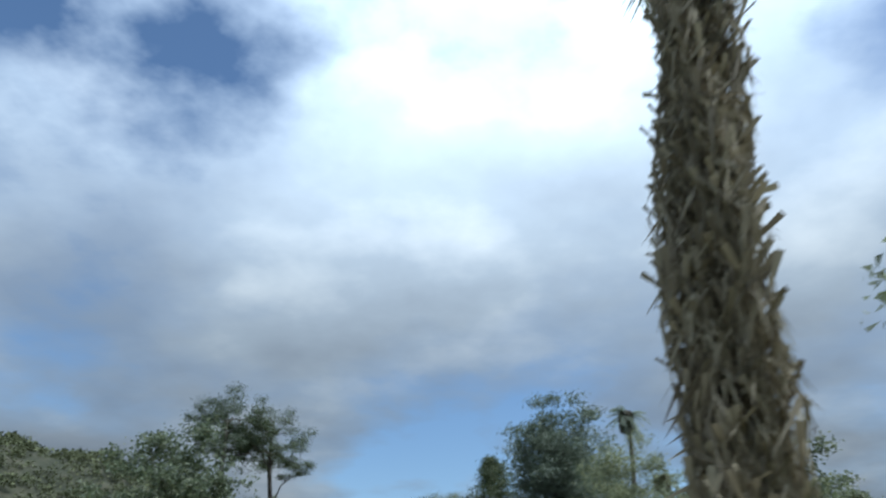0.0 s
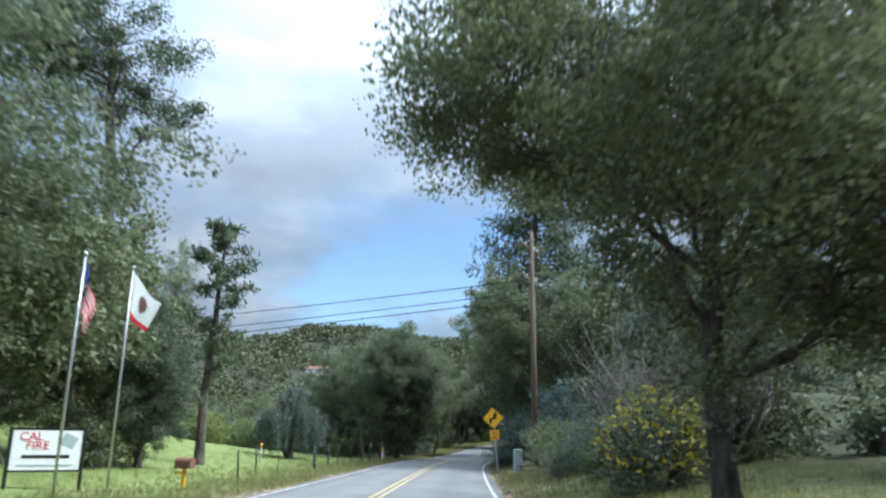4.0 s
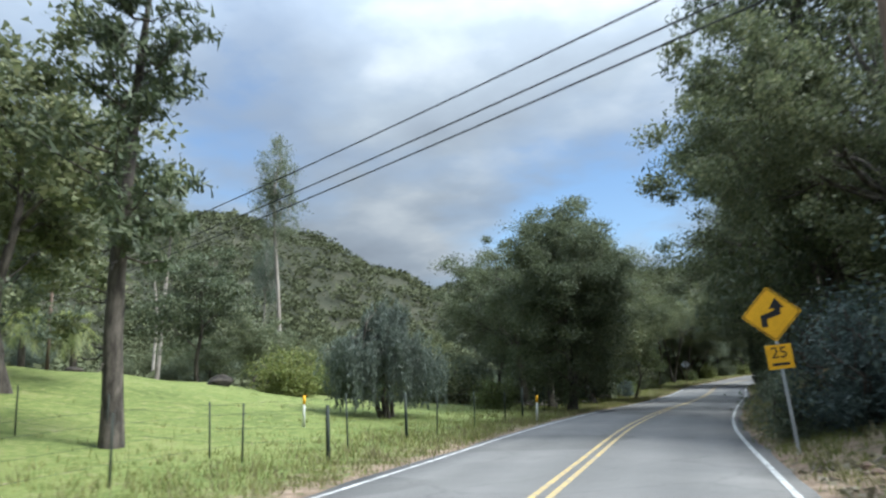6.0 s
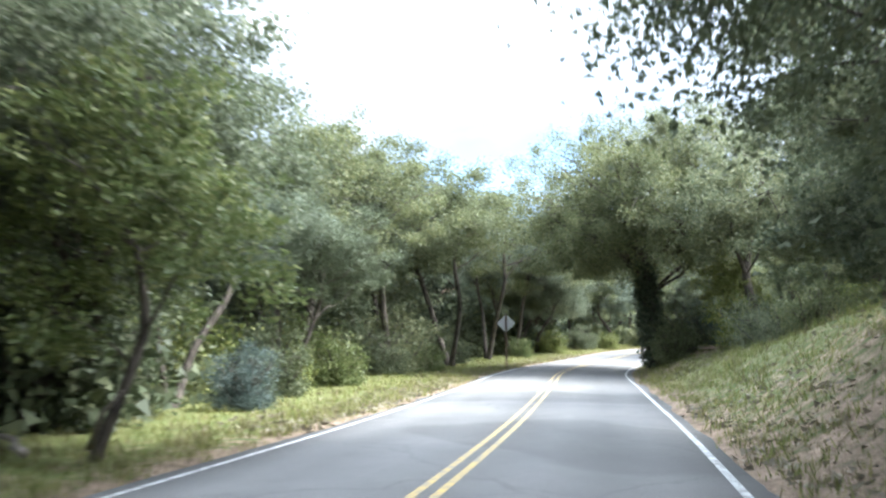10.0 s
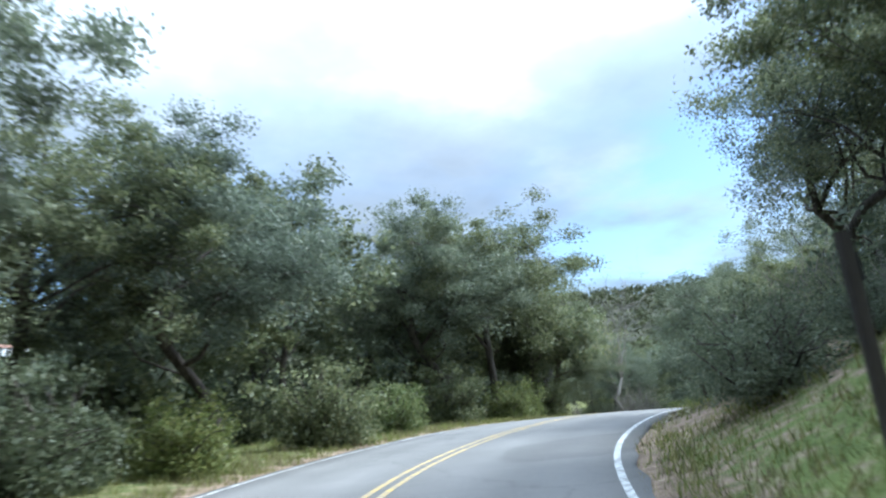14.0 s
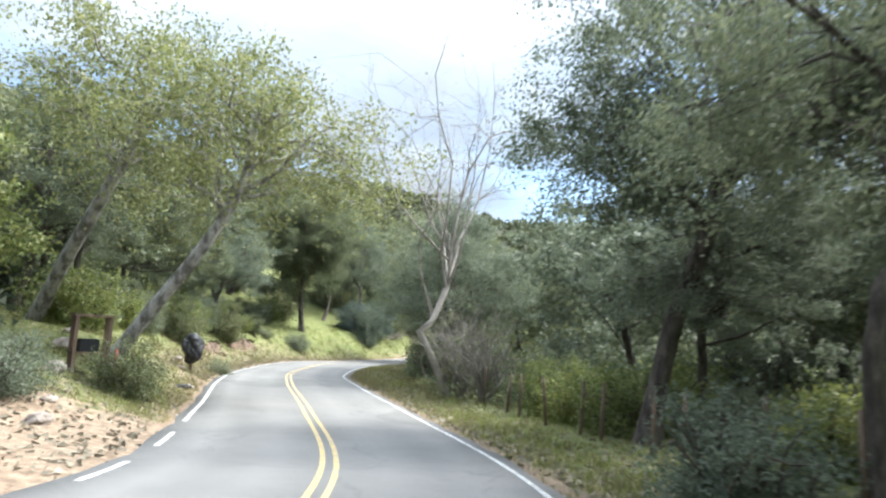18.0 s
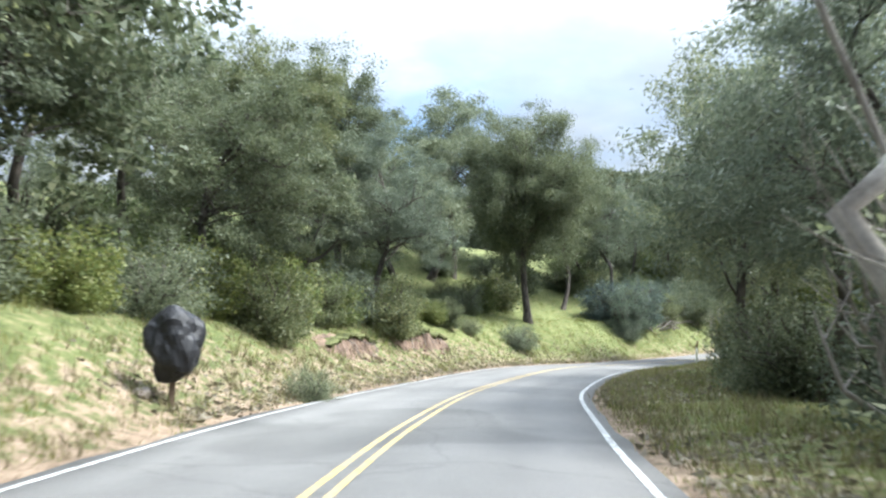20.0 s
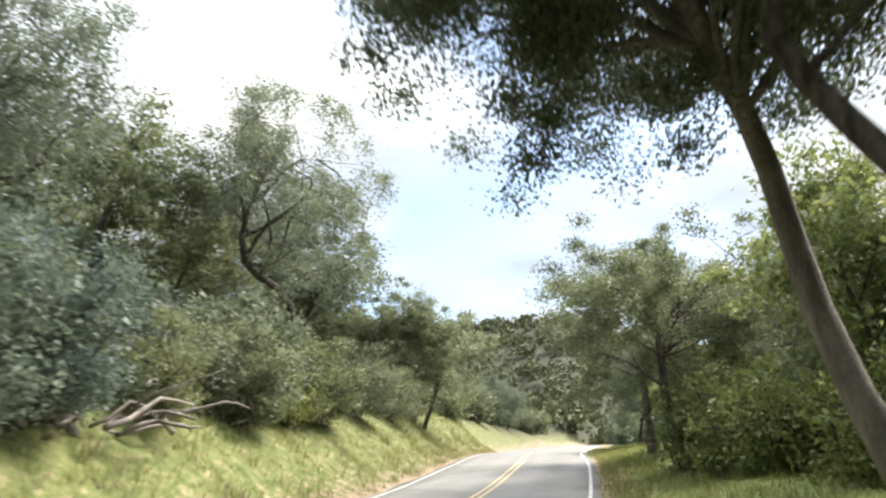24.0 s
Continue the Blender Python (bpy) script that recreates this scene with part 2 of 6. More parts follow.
def asphalt_material():
    m, t, p = shader("worn grey asphalt", 0.88, 0, 0.25)
    r = ramp(t, [(0.3, (0.128, 0.124, 0.117)), (0.6, (0.158, 0.152, 0.143)), (0.8, (0.19, 0.182, 0.17))])
    t.links.new(noise_of(t, 0.45, 7, 0.6), r.inputs[0])
    # polished wheel tracks, a dull strip between them
    at = t.nodes.new("ShaderNodeAttribute")
    at.attribute_name = "across"
    tracks = ramp(t, [(0.0, (0.86,)), (0.06, (0.98,)), (0.15, (1.06,)), (0.24, (0.93,)), (0.36, (1.07,)), (0.44, (0.95,)), (0.5, (0.9,))])
    half = node(t, "ShaderNodeMath")
    half.operation = "PINGPONG"
    half.inputs[1].default_value = 0.5
    t.links.new(at.outputs["Fac"], half.inputs[0])
    t.links.new(half.outputs[0], tracks.inputs[0])
    # old repairs and cracks
    patch = ramp(t, [(0.60, (1.0,)), (0.615, (0.8,)), (1.0, (0.76,))])
    t.links.new(noise_of(t, 0.16, 2, 0.3), patch.inputs[0])
    co = t.nodes.new("ShaderNodeTexCoord")
    warp = node(t, "ShaderNodeTexNoise", Scale=1.3, Detail=4.0)
    t.links.new(co.outputs["Object"], warp.inputs["Vector"])
    mixv = t.nodes.new("ShaderNodeMix")
    mixv.data_type = "RGBA"
    mixv.blend_type = "ADD"
    mixv.inputs[0].default_value = 0.9
    t.links.new(co.outputs["Object"], mixv.inputs[6])
    t.links.new(warp.outputs["Color"], mixv.inputs[7])
    cells = node(t, "ShaderNodeTexVoronoi", Scale=0.3)
    cells.feature = "DISTANCE_TO_EDGE"
    t.links.new(mixv.outputs[2], cells.inputs["Vector"])
    crack = ramp(t, [(0.0, (0.82,)), (0.008, (0.93,)), (0.016, (1.0,))])
    t.links.new(cells.outputs["Distance"], crack.inputs[0])
    g = noise_of(t, 90, 3)
    k = ramp(t, [(0.3, (0.72,)), (0.7, (1.15,))])
    t.links.new(g, k.inputs[0])
    colour = r.outputs[0]
    for factor in (tracks.outputs[0], patch.outputs[0], crack.outputs[0], k.outputs[0]):
        mul = t.nodes.new("ShaderNodeMix")
        mul.data_type, mul.blend_type = "RGBA", "MULTIPLY"
        mul.inputs[0].default_value = 1
        t.links.new(colour, mul.inputs[6])
        t.links.new(factor, mul.inputs[7])
        colour = mul.outputs[2]
    t.links.new(colour, p.inputs["Base Color"])
    bump(t, p, g, 0.35, 0.01)
    return m


def paint_material(name, colour, bare):
    m, t, p = shader(name, 0.7, 0, 0.3)
    k = ramp(t, [(0.42, (0,)), (0.66, (1,))])
    t.links.new(noise_of(t, 7, 6, 0.7), k.inputs[0])
    t.links.new(mixed(t, k.outputs[0], bare, colour), p.inputs["Base Color"])
    return m


def plain(name, colour, rough=0.6, metal=0.0):
    return two_tone(name, tuple(c * 0.88 for c in colour), colour, 6.0, rough, 70, 0.1, None, 0.3, 0.6, metal)


GROUND, ASPHALT = ground_material(), asphalt_material()
WHITE_LINE = paint_material("worn white road paint", (0.62, 0.62, 0.6), (0.22, 0.215, 0.2))
YELLOW_LINE = paint_material("worn yellow road paint", (0.56, 0.38, 0.09), (0.24, 0.21, 0.155))
STEEL = plain("galvanised steel", (0.5, 0.51, 0.52), 0.45, 0.8)
SIGN_YELLOW = plain("warning yellow sheeting", (0.80, 0.42, 0.01), 0.45)
SIGN_BLACK = plain("black sign ink", (0.015, 0.015, 0.015), 0.5)
WHITE_PAINT = plain("white paint", (0.75, 0.75, 0.73), 0.5)
RED_PAINT = plain("red cloth dye", (0.55, 0.03, 0.04), 0.8)
FENCE_STEEL = plain("dark green steel", (0.03, 0.038, 0.03), 0.7)
FADED_RED = plain("faded red paint", (0.26, 0.075, 0.055), 0.8)
BLUE_PAINT = plain("blue cloth dye", (0.03, 0.05, 0.2), 0.8)
BROWN = plain("brown paint", (0.16, 0.08, 0.05), 0.7)
BLACK_PLASTIC = plain("black plastic", (0.018, 0.018, 0.02), 0.55)
GREY_GREEN = plain("pale grey-green enamel", (0.36, 0.42, 0.40), 0.5)
ROCK = two_tone("grey-brown rock", (0.16, 0.13, 0.11), (0.32, 0.28, 0.24), 3.0, 0.95, 25, 0.8)
WIRE = plain("dark cable", (0.03, 0.03, 0.03), 0.6)


# ============ helpers for meshes ============
def mesh_of(name, verts, faces, material, smooth=False):
    me = bpy.data.meshes.new(name)
    me.from_pydata([tuple(v) for v in verts], [], faces)
    me.materials.append(material)
    if smooth:
        me.polygons.foreach_set("use_smooth", [True] * len(me.polygons))
    me.update()
    return me


def quick_mesh(name, verts, tris_or_quads, material, smooth=False):
    """A mesh from arrays: verts (n, 3), faces (m, k)."""
    v, f = np.asarray(verts, dtype=np.float32), np.asarray(tris_or_quads, dtype=np.int32)
    me = bpy.data.meshes.new(name)
    me.vertices.add(len(v))
    me.vertices.foreach_set("co", v.ravel())
    me.loops.add(f.size)
    me.loops.foreach_set("vertex_index", f.ravel())
    me.polygons.add(len(f))
    me.polygons.foreach_set("loop_start", np.arange(len(f), dtype=np.int32) * f.shape[1])
    me.materials.append(material)
    me.update(calc_edges=True)
    if smooth:
        me.polygons.foreach_set("use_smooth", np.ones(len(f), dtype=bool))
    return me


def thing(name, m, label, category, group="", kind=""):
    ob = new(name)
    ob.matrix_world = m
    return tagged(ob, label, category, group, kind)


def part(name, data, parent, label="", m=None):
    """Links a mesh (or a bmesh with its material) under a thing."""
    ob = new(name, data)
    ob.parent = parent
    if m is not None:
        ob.matrix_basis = m
    return tagged(ob, label)


def box_bm(sx, sy, sz, bevel=0.01, at=(0, 0, 0)):
    bm = bmesh.new()
    bmesh.ops.create_cube(bm, size=1)
    bmesh.ops.scale(bm, vec=(sx, sy, sz), verts=bm.verts)
    if bevel:
        bmesh.ops.bevel(bm, geom=bm.edges[:], offset=bevel, segments=2, affect="EDGES")
    bmesh.ops.translate(bm, vec=at, verts=bm.verts)
    return bm


def from_bm(name, bm, material, smooth=False):
    me = bpy.data.meshes.new(name)
    bm.to_mesh(me)
    bm.free()
    me.materials.append(material)
    if smooth:
        me.polygons.foreach_set("use_smooth", [True] * len(me.polygons))
    return me


def tube(points, radii, sides=6):
    """Rings along a line; returns arrays of verts and quads, the ends closed to points."""
    pts, rad = np.asarray(points, float), np.asarray(radii, float)
    n = len(pts)
    d = np.gradient(pts, axis=0)
    d /= np.linalg.norm(d, axis=1)[:, None] + 1e-9
    ref = np.array([0.31, 0.95, 0.05]) if abs(d[0][1]) < 0.9 else np.array([1.0, 0.1, 0.0])
    u = np.cross(d, ref)
    u /= np.linalg.norm(u, axis=1)[:, None] + 1e-9
    w = np.cross(d, u)
    a = np.arange(sides) * 2 * np.pi / sides
    v = pts[:, None] + rad[:, None, None] * (np.cos(a)[None, :, None] * u[:, None] + np.sin(a)[None, :, None] * w[:, None])
    k, j = np.meshgrid(np.arange(n - 1), np.arange(sides), indexing="ij")
    j2 = (j + 1) % sides
    f = np.stack([k * sides + j, k * sides + j2, (k + 1) * sides + j2, (k + 1) * sides + j], -1).reshape(-1, 4)
    return v.reshape(-1, 3), f


def joined(pieces):
    vs, fs, off = [], [], 0
    for v, f in pieces:
        vs.append(v)
        fs.append(f + off)
        off += len(v)
    return np.concatenate(vs), np.concatenate(fs)


# ============ the road's line and the lie of the land ============
ROAD = [(-1.7, -0.3, 0.1), (-3.7, 10.5, -0.01), (-5.2, 21.5, 0.0), (-6.0, 32.6, -0.01), (-6.1, 43.7, -0.08), (-5.8, 54.8, -0.19), (-5.2, 66.1, -0.44), (-4.4, 77.8, -0.66), (-3.4, 89.8, -0.83), (-1.7, 102.0, -1.0),
        (0.3, 114.4, -1.23), (2.4, 126.6, -1.33), (4.2, 138.7, -1.34), (6.1, 150.8, -1.24), (9.9, 162.2, -0.99), (15.9, 172.5, -0.38), (24.0, 180.7, 0.01), (32.7, 186.9, -0.12), (39.6, 193.1, -0.73), (44.6, 201.9, -1.44),
        (47.6, 212.2, -1.72), (50.4, 223.5, -1.84), (53.9, 234.4, -2.08), (59.5, 244.5, -2.06), (67.3, 253.0, -2.23), (75.8, 260.2, -2.14), (85.2, 266.2, -1.65), (94.3, 272.2, -0.93), (103.2, 278.5, -0.39)]       # one node a second of the way: x, y, z of the centre line
_first, _last = np.array(ROAD[0]), np.array(ROAD[-1])
_nodes = [_first + np.array([3.0, -11.0, 0.05]) * k for k in (5, 4, 3, 2, 1)] + [np.array(r) for r in ROAD] + [_last + np.array([9.2, 5.6, 0.3]) * k for k in range(1, 8)]
_nodes = np.array(_nodes)
TAU0, STEP = -5.0, 0.1


def spline(nodes, t):
    t = np.clip(t, 0, len(nodes) - 1.0001)
    i = t.astype(int)
    s = (t - i)[:, None]
    a, b, c, d = nodes[np.maximum(i - 1, 0)], nodes[i], nodes[i + 1], nodes[np.minimum(i + 2, len(nodes) - 1)]
    return b + 0.5 * s * (c - a + s * (2 * a - 5 * b + 4 * c - d + s * (3 * (b - c) + d - a)))


LINE_T = np.arange(0, len(_nodes) - 1, STEP)
LINE = spline(_nodes, LINE_T)
LINE_T = LINE_T + TAU0
_dir = np.gradient(LINE[:, :2], axis=0)
_dir /= np.linalg.norm(_dir, axis=1)[:, None]
RIGHT = np.stack([_dir[:, 1], -_dir[:, 0]], 1)

# bank heights five metres and twenty-five metres past the edge of the road
R_TAU = [-6, 4, 6.5, 8, 9.5, 11, 12.5, 13.5, 14.5, 15.5, 16.5, 17.5, 19, 21, 24, 34]
R_NEAR = [0, 0.3, 0.9, 1.2, 2.3, 2.6, 1.2, 1.4, 1.6, 1.6, 0.6, -0.1, 0.1, 0.1, 0.7, 0.2]
R_FAR = [0.5, 1, 3, 4, 6, 7, 4, 4, 5, 5, 2.5, -0.4, -1, -1, -1, -1]
L_TAU = [-6, 4, 8, 10, 12, 14, 16, 17, 18.5, 19.5, 20.5, 22, 23.5, 27, 34]
L_NEAR = [0.1, 0.0, -0.05, 0.0, -0.1, 0.2, 0.1, 0, 0.0, 0.6, 1.9, 2.0, 2.4, 2.8, 2.4]
L_FAR = [1, 0.5, 3.0, 0.4, -0.4, -0.3, -0.6, 0, 1.5, 3, 6.5, 9.5, 11.5, 10, 7]
HILLS = [(-255, 375, 74, 80), (-160, 455, 40, 60), (-400, 250, 80, 100), (-115, 650, 56, 90), (60, 720, 62, 120), (230, 640, 70, 90), (128, 225, 22, 34),
         (130, 110, 16, 40), (440, 540, 74, 100), (560, 230, 80, 130), (-330, 20, 50, 110)]
EDGE = 3.25


def smooth01(x):
    x = np.clip(x, 0, 1)
    return x * x * (3 - 2 * x)


def wobble(x, y):
    return (np.sin(x * 0.31 + 1.3) * np.cos(y * 0.27) * 0.5 + np.sin(x * 0.83 + y * 0.71) * 0.28 + np.sin(x * 1.9 - y * 1.63 + 2) * 0.16)


def land(x, y):
    """Height of the ground, and the place beside the road: lateral distance (right is positive) and seconds along it."""
    x, y = np.atleast_1d(np.asarray(x, float)), np.atleast_1d(np.asarray(y, float))
    near = np.zeros(len(x), int)
    for k in range(0, len(x), 4000):
        d = (x[k:k + 4000, None] - LINE[None, :, 0]) ** 2 + (y[k:k + 4000, None] - LINE[None, :, 1]) ** 2
        near[k:k + 4000] = d.argmin(1)
    dx, dy = x - LINE[near, 0], y - LINE[near, 1]
    lat = dx * RIGHT[near, 0] + dy * RIGHT[near, 1]
    dist = np.hypot(dx, dy)
    lat = np.where(lat >= 0, dist, -dist)
    tau, zr = LINE_T[near], LINE[near, 2]
    e = np.abs(lat) - EDGE
    hn = np.where(lat > 0, np.interp(tau, R_TAU, R_NEAR), np.interp(tau, L_TAU, L_NEAR))
    hf = np.where(lat > 0, np.interp(tau, R_TAU, R_FAR), np.interp(tau, L_TAU, L_FAR))
    h = hn * smooth01(e / 4.5) + (hf - hn) * smooth01((e - 3) / 24)
    far = smooth01((e - 18) / 45)
    h = h * (1 - 0.75 * far)
    z = zr * (1 - far) - 0.6 * far + h + wobble(x, y) * (0.10 * smooth01(e / 3) + 0.5 * smooth01((e - 12) / 40))
    hills = 0
    for hx, hy, hh, hs in HILLS:
        hills = hills + hh * np.exp(-((x - hx) ** 2 + (y - hy) ** 2) / (2 * hs * hs))
    ring = smooth01((np.hypot(x - 50, y - 130) - 700) / 900) * (95 + 40 * np.sin(np.arctan2(y - 130, x - 50) * 5) + 25 * np.sin(np.arctan2(y - 130, x - 50) * 13 + 1))
    lumps = wobble(x * 0.12, y * 0.12) * 7 * smooth01((e - 60) / 150)
    z = z + (hills + ring) * smooth01((e - 14) / 70) + lumps
    z = np.where(e < 0.25, zr - 0.07 - 0.03 * smooth01(-e), z)
    return z, lat, tau


def ground_z(x, y):
    return float(land([x], [y])[0][0])


def beside(tau, lateral):
    """World x, y at so many seconds along the road and metres to the right of its centre line."""
    k = int(round((tau - TAU0) / STEP))
    k = min(max(k, 0), len(LINE) - 1)
    return LINE[k, 0] + RIGHT[k, 0] * lateral, LINE[k, 1] + RIGHT[k, 1] * lateral, LINE[k, 2]


def build_ground():
    def grow(lo, hi, step):
        mid = list(np.arange(lo, hi + 1e-6, step))
        a, b, g = lo, hi, step
        left, right = [], []
        while b < 3800:
            g *= 1.16
            a, b = a - g, b + g
            left.append(a), right.append(b)
        return np.array(left[::-1] + mid + right)
    xs, ys = grow(-45, 115, 0.9), grow(-15, 300, 0.9)
    gx, gy = np.meshgrid(xs, ys, indexing="ij")
    z, lat, tau = land(gx.ravel(), gy.ravel())
    v = np.stack([gx.ravel(), gy.ravel(), z], 1)
    nx, ny = len(xs), len(ys)
    i, j = np.meshgrid(np.arange(nx - 1), np.arange(ny - 1), indexing="ij")
    a = (i * ny + j).ravel()
    f = np.stack([a, a + ny, a + ny + 1, a + 1], 1)
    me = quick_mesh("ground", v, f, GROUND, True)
    e = np.abs(lat) - EDGE
    soil = 0.75 * np.exp(-np.maximum(e, 0) / 0.9) + 0.15
    bankR = np.interp(tau, [5.8, 6.3, 7.2, 7.8, 8.6, 10.5, 11.4, 12.6, 13.2, 13.8, 14.6, 15.4, 16], [0, .8, .7, .1, .6, .75, .3, .38, .35, .15, .3, .8, .0])
    soil = np.where((lat > 0) & (e < 5), np.maximum(soil, bankR * smooth01((6 - e) / 3)), soil)
    pull = np.interp(tau, [17.7, 18.1, 19.5, 19.9], [0, 1, 1, 0])
    soil = np.where((lat > 0) & (e < 2.0) & (tau > 12.6) & (tau < 14.0), np.maximum(soil, 0.85), soil)
    soil = np.where((lat < 0) & (e < 7), np.maximum(soil, pull * smooth01((6.5 - e) / 2)), soil)
    cut = np.interp(tau, [20.6, 21.2, 22.2, 22.6], [0, .35, .35, 0])
    soil = np.where((lat < 0) & (e > 1.4) & (e < 3.2), np.maximum(soil, cut), soil)
    dry = np.interp(tau, [20, 20.8, 23, 24.5], [0, .5, .46, .1])
    soil = np.where(lat < 0, np.maximum(soil, dry * smooth01((4.2 - e) / 2.5)), soil)
    lush = np.where(lat < 0, np.interp(tau, [3, 4.5, 8.5, 9.5, 11, 18.5, 20, 21, 24, 30], [.4, .9, .9, .6, .35, .2, .15, .2, .4, .12]), np.interp(tau, [3, 11, 13, 14.2, 15.2, 16.2, 17, 22, 23, 25, 27.5, 29], [.2, .2, .45, .8, .8, .2, .1, .2, .45, .7, .7, .2]))
    lush = lush * (1 - 0.85 * smooth01((e - 38) / 25))
    soil = soil - 0.5 * smooth01((e - 22) / 20)
    col = np.zeros((len(v), 4), np.float32)
    pasture = (lat < 0) & (tau > 3.0) & (tau < 9.6)
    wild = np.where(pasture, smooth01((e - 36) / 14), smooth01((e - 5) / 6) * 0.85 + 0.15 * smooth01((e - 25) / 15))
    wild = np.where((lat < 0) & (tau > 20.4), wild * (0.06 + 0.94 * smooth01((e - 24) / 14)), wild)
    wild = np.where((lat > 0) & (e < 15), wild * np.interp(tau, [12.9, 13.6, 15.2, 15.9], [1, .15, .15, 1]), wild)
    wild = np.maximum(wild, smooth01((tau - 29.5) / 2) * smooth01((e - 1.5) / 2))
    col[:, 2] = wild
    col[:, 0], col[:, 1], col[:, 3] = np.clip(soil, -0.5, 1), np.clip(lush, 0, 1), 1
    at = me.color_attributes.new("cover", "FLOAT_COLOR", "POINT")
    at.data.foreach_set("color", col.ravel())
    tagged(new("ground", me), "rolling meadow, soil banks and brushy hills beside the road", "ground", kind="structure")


def strip(lats, lift, t_from=-5.0, t_to=33.9, every=1):
    """A ribbon along the road with the given lateral lines."""
    sel = np.where((LINE_T >= t_from) & (LINE_T <= t_to))[0][::every]
    rows = []
    for l in lats:
        crown = 0.05 * (1 - (l / EDGE) ** 2)
        rows.append(np.stack([LINE[sel, 0] + RIGHT[sel, 0] * l, LINE[sel, 1] + RIGHT[sel, 1] * l, LINE[sel, 2] + crown + lift], 1))
    v = np.stack(rows, 1)
    n, k = v.shape[:2]
    i, j = np.meshgrid(np.arange(n - 1), np.arange(k - 1), indexing="ij")
    a = (i * k + j).ravel()
    return v, np.stack([a, a + 1, a + k + 1, a + k], 1)


def build_road():
    lats = [-3.3, -3.25, -2.2, -1.1, 0, 1.1, 2.2, 3.25, 3.3]
    v, f = strip(lats, 0.0)
    rng = np.random.default_rng(3)
    v[:, 1, :2] += (RIGHT[:len(v)] * rng.normal(0, 0.05, (len(v), 1)))
    v[:, -2, :2] += (RIGHT[:len(v)] * rng.normal(0, 0.05, (len(v), 1)))
    v[:, 0, 2] -= 0.14
    v[:, -1, 2] -= 0.14
    me = quick_mesh("road", v.reshape(-1, 3), f, ASPHALT, True)
    across = me.attributes.new("across", "FLOAT", "POINT")
    across.data.foreach_set("value", np.tile((np.array(lats) + EDGE) / (2 * EDGE), len(v)).astype(np.float32))
    road = tagged(new("road", me), "narrow grey two-lane asphalt road with worn lines", "road", kind="structure")
    lines = [("edge_line", 2.94, 3.04, WHITE_LINE, -5.0, 33.9), ("centre_line", -0.155, -0.065, YELLOW_LINE, -5.0, 33.9), ("centre_line", 0.065, 0.155, YELLOW_LINE, -5.0, 33.9),
             ("edge_line", -3.03, -2.92, WHITE_LINE, -5.0, 17.96), ("edge_line", -3.03, -2.92, WHITE_LINE, 19.64, 33.9)]
    lines += [("edge_dash", -3.03, -2.92, WHITE_LINE, 18.05 + 0.4 * k, 18.36 + 0.4 * k) for k in range(4)]
    for name, a, b, mat, t0, t1 in lines:
        v, f = strip([a, b], 0.006, t0, t1)
        part(name, quick_mesh(name, v.reshape(-1, 3), f, mat), road, "worn painted line")


build_ground()
build_road()


# ============ trees ============
def leaf_quads(rng, centres, size, width=0.5, flat=0.3, hang=0.0):
    """Small pointed leaves at the given centres, one triangle each, cupped at random."""
    n = len(centres)
    u = rng.normal(size=(n, 3))
    u[:, 2] = u[:, 2] * (1 - flat) - hang
    u /= np.linalg.norm(u, axis=1)[:, None] + 1e-9
    w = np.cross(u, rng.normal(size=(n, 3)))
    w /= np.linalg.norm(w, axis=1)[:, None] + 1e-9
    s = (size * rng.uniform(0.6, 1.35, n))[:, None]
    a, b = u * s * 0.6, w * s * 0.6 * width
    v = np.stack([centres - a * 0.8 + b, centres + a, centres - a * 0.8 - b], 1)
    return v.reshape(-1, 3), np.arange(n * 3).reshape(-1, 3)


def clump(rng, middle, n, spread, squash=0.62):
    """Points of one leaf clump: most near its skin, so that clumps stay full and gaps stay open."""
    d = rng.normal(size=(n, 3))
    d /= np.linalg.norm(d, axis=1)[:, None] + 1e-9
    r = rng.uniform(0, 1, n) ** 0.45 * (1 + 0.25 * rng.normal(size=n))
    return middle + d * (r * spread * 1.45)[:, None] * np.array([1, 1, squash])


def bent(rng, a, b, segs, sag=0.0, kink=0.08):
    """A line from a to b with smooth bends; sag lifts (negative: drops) its middle."""
    t = np.linspace(0, 1, segs + 1)[:, None]
    length = np.linalg.norm(b - a)
    p = a + (b - a) * t
    for wave in (1, 2, 3):
        p = p + rng.normal(0, 1.1 * kink * length / wave, 3) * np.sin(np.pi * t * wave + (0 if wave == 1 else rng.uniform(-0.4, 0.4))) * np.sin(np.pi * t) ** 0.5
    p[:, 2] += sag * length * np.sin(np.pi * t[:, 0])
    return p


TRUNK_LINES = []


